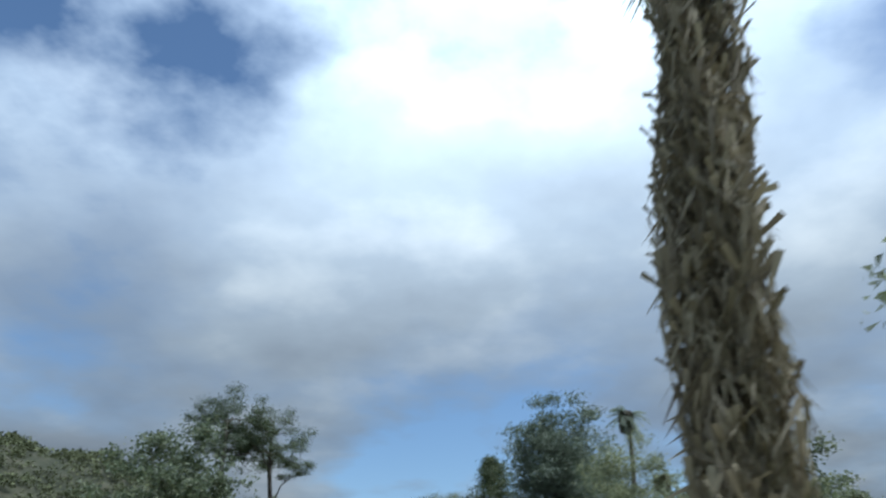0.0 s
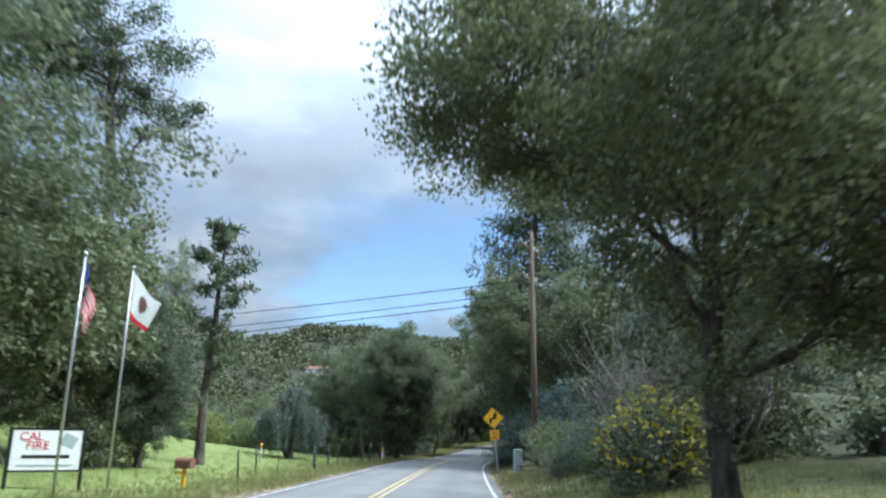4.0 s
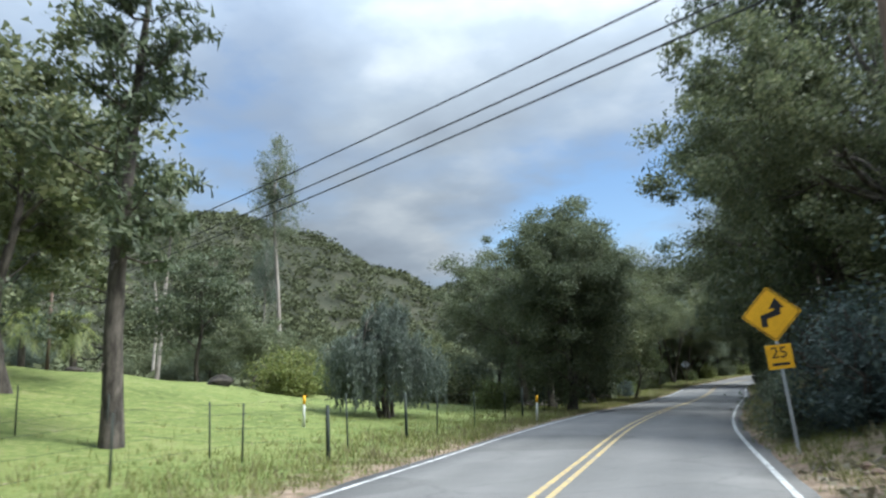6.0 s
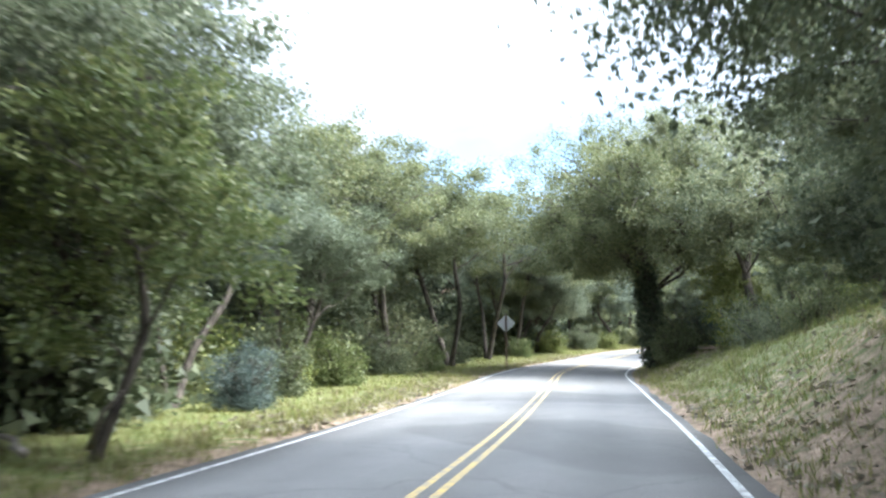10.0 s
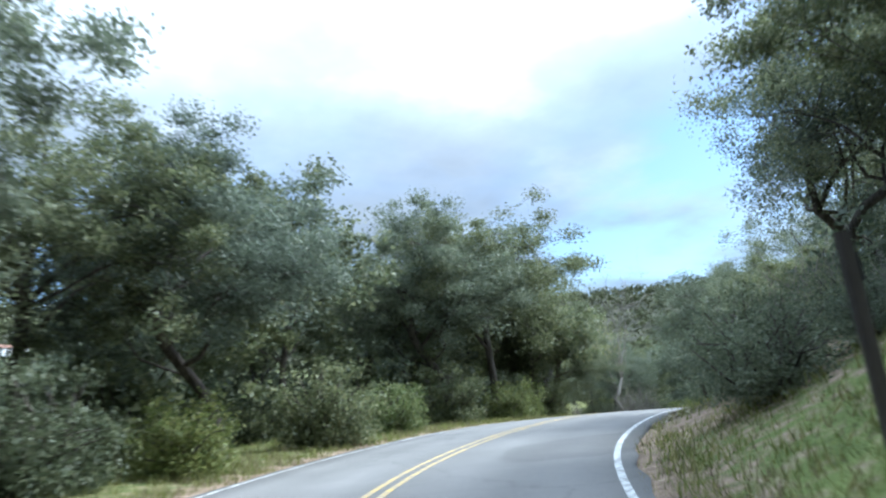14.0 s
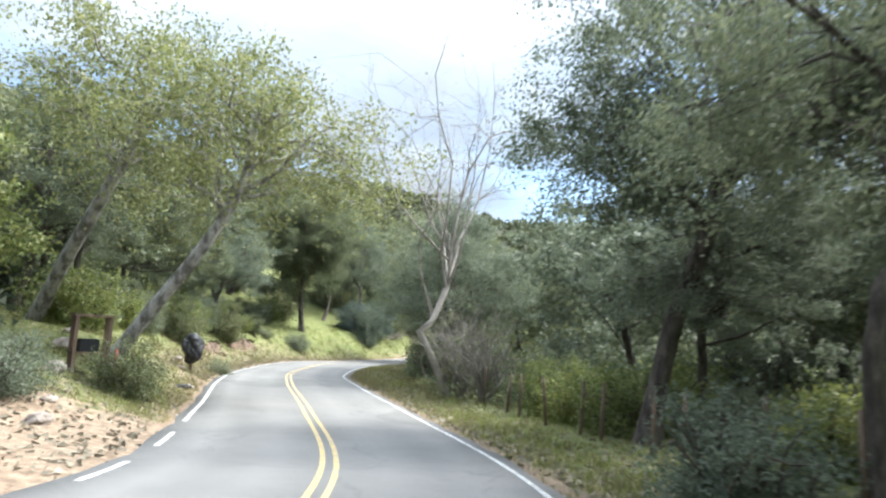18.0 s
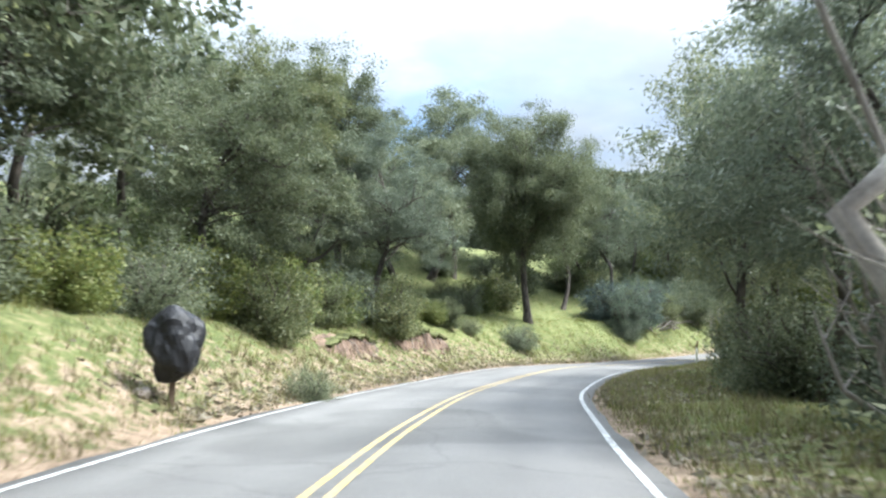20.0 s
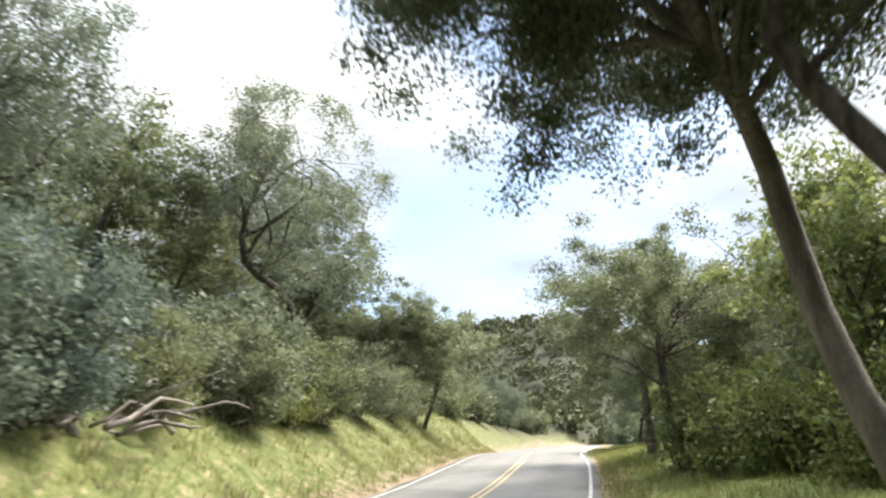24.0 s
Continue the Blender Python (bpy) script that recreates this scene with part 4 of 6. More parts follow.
kind_of_tree("bush_b", "shrub", "grey-green brush beside the road", "shrub", shrub(R(73), 1.6, 1.5, 34, 84, 0.07, 0.22, 0.4), BARK, PALE_LEAF, 1.6, "shrubs by the road")
kind_of_tree("bush_c", "shrub", "bright green shrub in spring leaf", "shrub", shrub(R(75), 1.5, 1.3, 32, 80, 0.07, 0.22, 0.6), BARK, BRIGHT_LEAF, 1.5, "shrubs by the road")
kind_of_tree("bush_d", "shrub", "blue-green rounded shrub on the bank", "shrub", shrub(R(77), 2.6, 1.8, 40, 96, 0.08, 0.28, 0.55), BARK, BLUE_LEAF, 2.6, "shrubs by the road")
kind_of_tree("rust", "shrub", "tall rounded rust-brown garden shrub", "shrub", shrub(R(78), 3.0, 0.8, 30, 110, 0.08, 0.24, 0.55), BARK, RUST_LEAF, 3.0)
kind_of_tree("twiggy", "shrub", "tangled grey bare brush with few leaves", "shrub", shrub(R(79), 3.6, 1.9, 46, 22, 0.11, 0.26, 0.5, 0.6), DULL_BARK, PALE_LEAF, 3.6, "bare brush")
kind_of_tree("broom", "shrub", "green broom with yellow flowers", "shrub", shrub(R(81), 1.6, 1.3, 40, 30, 0.09, 0.22, 0.4), BARK, PALE_LEAF, 1.6)
kind_of_tree("under", "brush", "dark brush under the trees", "brush", shrub(R(83), 2.4, 2.1, 24, 34, 0.18, 0.42, 0.65), BARK, OAK_LEAF, 2.4, "brush under the trees")

# --- the first bend: palms, pines and the big oak
PLACES = []
PLACES += [("dense", -18.8, 73.6, 8.8), ("dense", -15.9, 74.6, 6.9), ("bush_a", -17.2, 73.0, 2.4), ("umbrella", -24.2, 74.2, 24.5), ("umbrella", -20.0, 77.4, 24.0), ("far_a", -24.4, 62.5, 17), ("far_b", -27.5, 68, 15), ("far_c", -19, 70, 12)]
PLACES += [("oak_a", -13.5, 54.5, 10.5), ("garden_olive", 2.25, 17.6, 6.1), ("open_olive", 2.4, 26.0, 5.1), ("open_olive", 4.4, 27.4, 5.2), ("open_olive", 3.6, 29.6, 4.4), ("olive", 3.6, 14.6, 4.6), ("cypress", 1.6, 41.0, 7.4), ("willow", -0.95, 36.0, 4.6), ("willow", -0.25, 37.2, 5.2)]
PLACES += [("rust", 0.1, 31.6, 4.3), ("rust", 1.3, 31.5, 4.0), ("bush_a", 3.4, 31.6, 2.8)]
PLACES += [("bush_a", 4.6, 38.5, 3.2), ("roadside_oak", -0.1, 53.9, 10.2, 0), ("oak_c", 7.5, 60, 10), ("far_a", 9, 50, 9), ("grey_oak", 6, 69, 9)]
PLACES += [("broom", 0.7, 59.6, 2.0), ("broom", 1.4, 61.2, 2.2), ("twiggy", 2.4, 64.2, 3.6), ("twiggy", 3.2, 67.0, 4.2), ("twiggy", 2.6, 70.0, 4.0), ("twiggy", 4.4, 72.8, 4.6), ("twiggy", 5.0, 65.4, 4.8), ("bush_b", 1.2, 66.8, 1.6), ("bush_c", 1.0, 69.6, 1.6), ("bush_b", 1.8, 72.6, 1.8), ("bush_c", 0.9, 64.2, 1.2)]
PLACES += [("bush_b", 0.3, 67.0, 1.1), ("bush_b", 1.4, 75.2, 1.8), ("bush_a", 2.2, 78.5, 2.4), ("bush_d", 1.4, 82.5, 2.8), ("bush_d", 2.7, 79.2, 3.6), ("bush_b", 0.4, 84, 1.6)]
# pasture side
PLACES += [("pine", 4.0, 92.5, 20.5), ("thin_pine", -15.2, 80.8, 12.6), ("far_a", -23.5, 86, 13), ("far_c", -29, 84, 14), ("far_b", -33, 93, 14), ("far_a", -31, 109, 9.5), ("far_b", -39, 100, 13)]
PLACES += [("gum", -28.8, 116.8, 20.5), ("gum", -38.6, 115, 18), ("gum", -44, 122, 17), ("gum", -36, 128, 15), ("pepper", -13.3, 95.2, 4.9, 0), ("dense", -6.2, 102.8, 10.6)]
# right-hand oaks of the straight
PLACES += [("oak_a", 3.6, 87.9, 12), ("oak_c", 3.6, 97, 12.5), ("oak_d", 5.0, 104.5, 10), ("full", 7.4, 118.6, 14.5), ("full", 12.0, 114.4, 13, 130), ("oak_a", 10.5, 113, 10.5), ("oak_c", 11, 127, 10), ("far_b", 13, 108, 11), ("far_a", 15, 121, 11)]
PLACES += [("far_c", 9, 91, 12), ("far_a", 8, 82, 11), ("far_b", 14, 97, 12)]
# left-hand oaks of the straight
PLACES += [("broad", -5.6, 115.5, 10.8), ("oak_b", -7.7, 124.4, 11.5), ("spring", -3.0, 123.2, 5.4), ("spring", -6.0, 128, 5.2), ("oak_a", -9.5, 112, 11.5), ("oak_c", -7.6, 107.6, 11), ("grey_oak", -8.0, 117.5, 11.5), ("broad", -6.0, 126.5, 10), ("far_b", -12, 118, 9), ("far_c", -13, 128, 9.5)]
PLACES += [("oak_b", 4.4, 171.4, 9.5), ("oak_d", 6.3, 171.2, 8.8), ("oak_c", -5, 160, 10), ("oak_a", 9.6, 177.6, 8.5), ("oak_d", 13.4, 178.2, 8.2)]
# the ivy oak and the right bank of the bend
PLACES += [("ivy", 10.6, 150.4, 12.6, 0), ("bush_a", 11.6, 149.6, 2.4), ("bush_d", 12.6, 150.4, 2.4), ("bush_a", 11.0, 148.6, 1.7), ("oak_d", 17.5, 142, 7), ("oak_a", 16, 135, 10), ("far_c", 22, 153, 9), ("arch_a", 23.6, 166.0, 10.2), ("gnarled", 28.8, 173.6, 11.0), ("far_a", 24, 160, 11), ("oak_c", 29.5, 168.0, 9.0), ("far_b", 30, 168, 11)]
PLACES += [("oak_c", 39.5, 176.4, 9.8), ("gnarled", 31.6, 175.0, 11.5), ("oak_a", 41.5, 184.2, 8.6), ("far_b", 42, 177, 12), ("far_c", 49, 184, 12), ("gnarled", 46.0, 190.2, 12.4), ("gnarled", 49.8, 197.2, 10.4)]
# the far side of the bend
PLACES += [("oak_b", 21.5, 192.5, 10.2), ("oak_d", 24.2, 189.3, 10.3), ("oak_a", 27.4, 191.4, 11), ("far_a", 17, 187, 9.5), ("far_c", 31, 196, 9), ("far_b", 25, 198, 10), ("oak_c", 34.2, 196.5, 6.5), ("far_a", 13, 184, 9)]
# second bend: oaks on the right, sycamores
PLACES += [("gnarled", 61.0, 205.0, 10.5), ("oak_a", 66, 197, 10), ("far_a", 66, 208, 9), ("far_c", 70, 200, 10), ("bare", 55.0, 217.0, 15.5)]
PLACES += [("dense", 31.2, 197.2, 9.8), ("bush_a", 31.6, 194.6, 2.6), ("sycamore", 42.4, 216.0, 10.5, -15), ("sycamore", 40.2, 222.0, 12, -40), ("spring", 38.0, 213, 6), ("far_b", 36, 220, 10), ("far_a", 42, 228, 10.5), ("oak_c", 45.0, 236.0, 8), ("far_c", 37, 230, 10), ("far_b", 33, 211, 9)]
# last stretch: the left bank
PLACES += [("oak_d", 48.4, 243.5, 8.6), ("oak_a", 45, 247.5, 9.5), ("oak_b", 52.6, 252.4, 10), ("bank_oak", 61.2, 257.3, 14.6), ("tall_oak", 66.8, 268.0, 13.4), ("tall_oak", 64.2, 270.4, 13.0), ("oak_b", 55.5, 264, 12.5), ("oak_d", 49, 258.5, 10.5)]
PLACES += [("gnarled", 86.3, 278.6, 15.0), ("gnarled", 57.8, 267.4, 15), ("far_b", 98, 282, 8), ("far_c", 72, 276, 10), ("far_a", 64, 274, 11)]
# last stretch: the right-hand trees
PLACES += [("olive", 59.2, 226.0, 9.5), ("olive", 61.2, 231.0, 10), ("olive", 64.5, 236.5, 10.5), ("olive", 57.8, 221.0, 8.5), ("bush_a", 61.6, 231.8, 2.4), ("bush_a", 59.4, 226.6, 2.2), ("arch_c", 75.0, 251.4, 11.5, 34), ("olive", 67.5, 241.5, 8), ("spring", 85.6, 256.0, 7.4), ("spring", 76.6, 250.6, 5.6), ("twiggy", 73.0, 250.2, 1.8), ("spring", 12.9, 147.4, 4.2), ("spring", 81.0, 251.6, 5.6), ("far_c", 70, 234, 10), ("far_a", 77, 243, 10), ("far_b", 84, 249, 9.5), ("oak_a", 90.5, 262.5, 9), ("oak_c", 98.5, 268, 9), ("bush_c", 88.2, 259.2, 3.0), ("bush_c", 91.2, 261.4, 3.2)]
PLACES += [("leaning", 77.75, 253.4, 12.0, 0), ("verge_oak", 52.9, 204.3, 11.5, 0)]
# by seconds along the road and metres to the right of its centre
ALONG = []
ALONG += [("oak_b", 10.9, -11.0, 8.0), ("arch_b", 11.3, -8.6, 6.5), ("arch_a", 11.75, -8.4, 7.0), ("arch_c", 12.15, -10.2, 10.2), ("broad", 12.45, -10.6, 11.0), ("arch_a", 12.85, -8.4, 11.5), ("arch_c", 13.3, -7.2, 11.0), ("arch_b", 13.75, -7.2, 10.5), ("arch_a", 14.25, -7.6, 10.0), ("oak_d", 14.7, -8.2, 9.5)]
ALONG += [("far_a", 11.2, -14, 7), ("far_b", 11.8, -14.5, 7.5), ("far_c", 12.4, -14, 11), ("far_a", 12.9, -13, 11.5), ("far_b", 13.5, -13, 11), ("far_c", 14.1, -13.5, 10.5), ("far_a", 14.7, -13, 10)]
ALONG += [("grey_oak", 15.2, 12.5, 9.5), ("oak_c", 14.9, 15, 10.5), ("olive", 14.75, 11, 6.5), ("oak_d", 15.6, 14, 10), ("oak_b", 12.55, 9.0, 11.5), ("far_a", 13.0, 14.5, 10), ("far_c", 12.2, 11.5, 11), ("oak_d", 11.6, 9.5, 11), ("far_b", 13.6, 17, 10)]
ALONG += [("olive", 18.9, 12.5, 5.0), ("olive", 18.2, 10.5, 4.4), ("olive", 18.5, 14.0, 5.5), ("olive", 19.2, 14.5, 5.5), ("olive", 17.6, 13.0, 5.0), ("spring", 18.75, 9.0, 4.0), ("bush_c", 18.3, 9.0, 1.6), ("bush_c", 18.55, 8.6, 1.7), ("bush_c", 18.85, 8.2, 1.5), ("bush_c", 19.1, 8.6, 1.6), ("grey_oak", 19.0, 18, 9.0), ("oak_d", 18.6, 20.5, 9.5), ("grey_oak", 18.2, 18.5, 9.0), ("oak_b", 17.8, 20, 9.5), ("twisted", 19.05, 11.5, 9.2), ("far_b", 18.3, 27, 9), ("far_a", 18.9, 29, 9), ("grey_oak", 18.0, 25.0, 8.5), ("oak_b", 17.5, 25, 8.5), ("grey_oak", 19.6, 9.5, 8.5), ("far_c", 19.6, 17, 10), ("far_c", 17.0, 24, 8)]
ALONG += [("spring", 18.45, 10.0, 5.6)]
ALONG += [("tall_oak", 21.6, -12.5, 12.5), ("tall_oak", 22.3, -10.0, 12.5), ("tall_oak", 22.9, -12, 13.5), ("grey_oak", 22.0, -14.5, 11), ("grey_oak", 22.55, -7.6, 9.0), ("gnarled", 25.3, -11.4, 13), ("bush_a", 26.0, -8.0, 3.6), ("oak_a", 27.7, -8.4, 7.6), ("grey_oak", 20.9, -11, 9)]
ALONG += [("spring", 25.6, 11, 6.5), ("grey_oak", 26.0, 11.5, 8.5), ("spring", 26.5, 9.6, 6.0), ("oak_d", 27.2, 9.0, 7.5), ("far_b", 25.9, 14, 9.5)]
for _key, _tau, _lat, _h, *_turn in ALONG:
    PLACES.append((_key, *beside(_tau, _lat)[:2], _h, *_turn))
for _key, _x, _y, _h, *_turn in PLACES:
    plant(_key, _x, _y, _h, *_turn)

# --- shrubs on the banks
SHRUBS = []
SHRUBS += [("bush_d", 70.4, 264.0, 3.4), ("bush_d", 72.2, 266.0, 3.8), ("bush_d", 69.4, 265.6, 3.2), ("bush_d", 75.6, 270.6, 3.2), ("bush_b", 70.2, 262.8, 1.5), ("bush_b", 59.4, 252.2, 1.5), ("bush_a", 54.6, 249, 1.5), ("bush_a", 51.5, 243.2, 2.6), ("bush_c", 48.6, 241, 2.0)]
SHRUBS += [("bush_c", 46.8, 236.5, 2.4), ("bush_c", 44.8, 233.6, 2.2), ("bush_b", 50.2, 246.6, 2.0), ("bush_a", 79, 270.2, 2.6), ("bush_a", 84, 273.5, 2.8), ("bush_c", 81.5, 271.6, 1.6), ("bush_b", 56.8, 256.5, 2.0), ("bush_c", 58.4, 259.6, 2.2)]
SHRUBS += [("bush_b", 48.5, 198.2, 1.6), ("bush_c", 54.6, 208.4, 1.7), ("bush_c", 54.0, 205.8, 1.9), ("bush_c", 55.2, 210.4, 1.9), ("bush_b", 56.4, 212.4, 2.2), ("twiggy", 55.0, 214.6, 3.2), ("twiggy", 55.4, 217.0, 3.8), ("twiggy", 56.2, 219.2, 3.6), ("bush_b", 44.4, 190.4, 1.9)]
SHRUBS += [("bush_b", 40.4, 186.0, 2.2), ("bush_b", 38.0, 183.4, 2.0), ("bush_d", 42.4, 187.4, 2.4), ("bush_a", 34.5, 181, 2.4), ("bush_b", 36.2, 182.6, 1.6), ("bush_a", 31, 179, 2.2), ("bush_b", 28.0, 176.2, 1.8)]
SHRUBS += [("bush_a", 22.4, 171.6, 1.8), ("bush_b", 20.2, 169.2, 1.6), ("bush_c", 13.6, 146.0, 2.4), ("bush_b", 12.6, 141.2, 2.0), ("bush_a", 12.0, 136.2, 1.6)]
SHRUBS += [("bush_a", 7.6, 121.5, 2.2), ("bush_b", 2.8, 100.5, 1.4), ("bush_a", -8.6, 127.4, 2.2), ("bush_d", -3.6, 131.0, 1.6), ("bush_a", -4.6, 136, 2.2)]
SHRUBS += [("bush_c", -3.6, 141.8, 1.8), ("bush_a", -2.8, 148.4, 2.0), ("bush_c", -1.0, 151.4, 1.5), ("bush_a", 0.2, 158.6, 1.4), ("bush_c", 4.6, 166.0, 1.4), ("bush_c", 7.2, 171, 1.8), ("bush_a", 10.2, 174.6, 2.0), ("bush_c", 12.6, 176.2, 1.5), ("bush_a", 16.4, 180.2, 2.2), ("bush_c", 19.4, 183.4, 1.6)]
SHRUBS += [("bush_a", 22.8, 186.8, 2.2), ("bush_c", 27.2, 189.4, 1.8), ("bush_a", 28.4, 193.0, 2.4), ("bush_b", 40.2, 209.2, 1.4), ("bush_a", 42.8, 212.6, 1.5), ("bush_b", 48.6, 229.5, 0.9)]
SHRUBS += [("bush_b", 60.4, 229.0, 2.4), ("bush_a", 63.4, 234.0, 2.6), ("bush_b", 58.8, 222.6, 2.2), ("bush_b", 66.8, 239.4, 1.8), ("bush_a", 69.4, 245.6, 1.6), ("bush_c", 84.8, 255.0, 2.6), ("bush_a", 79.6, 250.2, 2.4), ("bush_c", 77.6, 249.0, 3.0), ("twiggy", 68.2, 245.6, 2.6)]
BANK = [("bush_b", 14.75, 6.8, 0.7), ("bush_b", 15.0, 6.9, 0.9), ("twiggy", 15.1, 7.6, 1.2), ("bush_c", 14.55, 6.4, 0.6), ("bush_b", 15.3, 7.2, 1.3), ("twiggy", 15.5, 7.2, 1.9), ("twiggy", 15.35, 6.2, 1.5), ("twiggy", 15.7, 6.6, 1.8)]
BANK += [("bush_b", 23.0, -13, 1.8), ("bush_c", 23.4, -15.5, 2.0), ("bush_b", 23.7, -12.5, 1.6), ("bush_a", 24.1, -17, 2.2), ("bush_b", 22.6, -16, 2.0), ("bush_c", 22.2, -18, 2.2), ("bush_a", 23.1, -19, 2.4), ("bush_b", 23.6, -21, 2.2), ("bush_a", 24.4, -21, 2.6), ("bush_c", 22.8, -22.5, 2.4), ("bush_a", 23.3, -25, 3.0), ("bush_b", 22.4, -24, 2.6)]
BANK += [("bush_c", 13.55, 9.2, 1.4), ("bush_c", 14.4, 11.0, 1.8), ("bush_a", 25.0, -7.0, 2.8), ("bush_a", 25.4, -6.8, 2.4), ("bush_b", 25.8, -7.2, 3.0), ("bush_a", 26.2, -6.6, 2.6), ("bush_a", 26.7, -6.8, 3.0), ("bush_b", 27.2, -6.6, 2.6), ("bush_a", 27.7, -6.8, 3.0), ("bush_c", 25.5, 9.8, 1.4), ("bush_c", 26.0, 10.2, 2.4), ("bush_c", 26.4, 10.2, 3.0), ("bush_c", 26.9, 9.8, 2.6), ("spring", 27.5, 8.0, 4.4), ("bush_b", 21.4, -7.2, 1.8), ("bush_a", 21.75, -6.4, 2.2), ("bush_c", 21.2, -8.0, 1.8), ("bush_b", 21.0, -9.0, 2.2), ("bush_c", 20.7, -8.2, 2.4), ("bush_a", 22.2, -7.4, 2.0), ("bush_b", 22.6, -6.6, 1.4), ("bush_c", 22.05, -7.6, 1.9)]
BANK += [("bush_b", 22.35, -8.0, 2.4), ("bush_c", 22.75, -8.2, 1.8), ("bush_c", 23.0, -7.0, 1.2), ("bush_b", 21.55, -8.6, 2.2), ("bush_c", 22.5, -9.6, 2.4), ("bush_b", 22.95, -9.4, 2.0), ("bush_b", 23.2, -6.2, 0.9), ("bush_c", 21.9, -9.4, 2.2)]
for _key, _tau, _lat, _h in BANK:
    SHRUBS.append((_key, *beside(_tau, _lat)[:2], _h))
for _key, _x, _y, _h in SHRUBS:
    plant(_key, _x, _y, _h)

# --- the wood further back, away from the pasture
_rng = R(5)
_taken = [(p[1], p[2]) for p in PLACES]
_made = 0
for _try in range(4000):
    if _made >= 95:
        break
    _tau, _side = _rng.uniform(-3, 30), _rng.choice((-1, 1))
    _lat = _side * _rng.uniform(13, 42)
    if _side > 0 and 16.6 < _tau < 20.2 and _lat < 26:
        continue
    if _side < 0 and 3.2 < _tau < 9.4 and _lat > -52:
        continue
    _x, _y, _z = beside(_tau, _lat)
    _l = land([_x], [_y])[1][0]
    if abs(_l) < 12 or min((_x - a) ** 2 + (_y - b) ** 2 for a, b in _taken) < 24:
        continue
    _taken.append((_x, _y))
    plant(("far_a", "far_b", "far_c")[_made % 3], _x, _y, _rng.uniform(8, 12) if _side > 0 or not 8.8 < _tau < 12.2 or _lat > -20 else _rng.uniform(4.5, 6))
    _made += 1
_made = 0
for _try in range(4000):
    if _made >= 210:
        break
    _tau, _side = _rng.uniform(2, 30), _rng.choice((-1, -1, 1))
    _lat = _side * _rng.uniform(8.5, 22)
    if _side < 0 and 3.2 < _tau < 8.8:
        continue
    if _side < 0 and 17.5 < _tau < 20 and _lat > -12:
        continue
    _x, _y, _z = beside(_tau, _lat)
    if abs(land([_x], [_y])[1][0]) < 8:
        continue
    if _side > 0 and 24.2 < _tau < 27.6 and _lat < 13:
        continue
    if _side < 0 and 20.6 < _tau < 25.4 and _rng.random() < 0.85:
        continue
    plant("under" if _made % 5 else "bush_c", _x, _y, _rng.uniform(1.5, 3.2))
    _made += 1
for _k in range(150):
    _tau, _side = ((_rng.uniform(16.2, 20.6), 1) if _k < 80 else (_rng.uniform(11, 15.2), -1) if _k < 115 else (_rng.uniform(21, 28), -1))
    _lat = _side * ((9.0, 8.6, 9.5)[0 if _k < 80 else 1 if _k < 115 else 2] + _rng.exponential(5))
    if _k >= 115 and 20.6 < _tau < 25.4 and _k % 4:
        continue
    _x, _y, _z = beside(_tau, _lat)
    if abs(land([_x], [_y])[1][0]) < 7 or (_side > 0 and min((_x - a) ** 2 + (_y - b) ** 2 for a, b in ((55.0, 217.0), (41.9, 213.4))) < 2):
        continue
    plant((("bush_b", "bush_c", "bush_b", "bush_c", "under") if _k < 80 else ("bush_b", "under", "bush_a", "bush_c", "under"))[_k % 5], _x, _y, _rng.uniform(1.2, 2.1) if _k < 80 and abs(_lat) < 11 else _rng.uniform(1.6, 3.4))
for _k in range(70):
    _x, _y, _z = beside(_rng.uniform(12.3, 17.6), -9.5 - _rng.exponential(11))
    if abs(land([_x], [_y])[1][0]) > 9:
        plant("under", _x, _y, _rng.uniform(2.0, 4.2))
# brush beyond the last crest
for _k in range(96):
    _x, _y, _z = beside(_rng.uniform(27.8, 33.8), _rng.choice((-1, 1)) * (5.6 + _rng.exponential(6.5)))
    if abs(land([_x], [_y])[1][0]) > 6:
        plant(("under", "bush_a", "far_b", "under")[_k % 4], _x, _y, _rng.uniform(1.8, 3.6) * (2 if _k % 4 == 2 else 1))
# the wood's edge beyond the pasture
for _k in range(26):
    _x, _y = -62 + _k * 2.6 + _rng.normal(0, 1.2), 122 + 12 * math.sin(_k * 0.4) + _rng.uniform(-4, 10)
    if _x < -8:
        plant(("far_a", "far_b", "far_c")[_k % 3], _x, _y, _rng.uniform(3.5, 6))


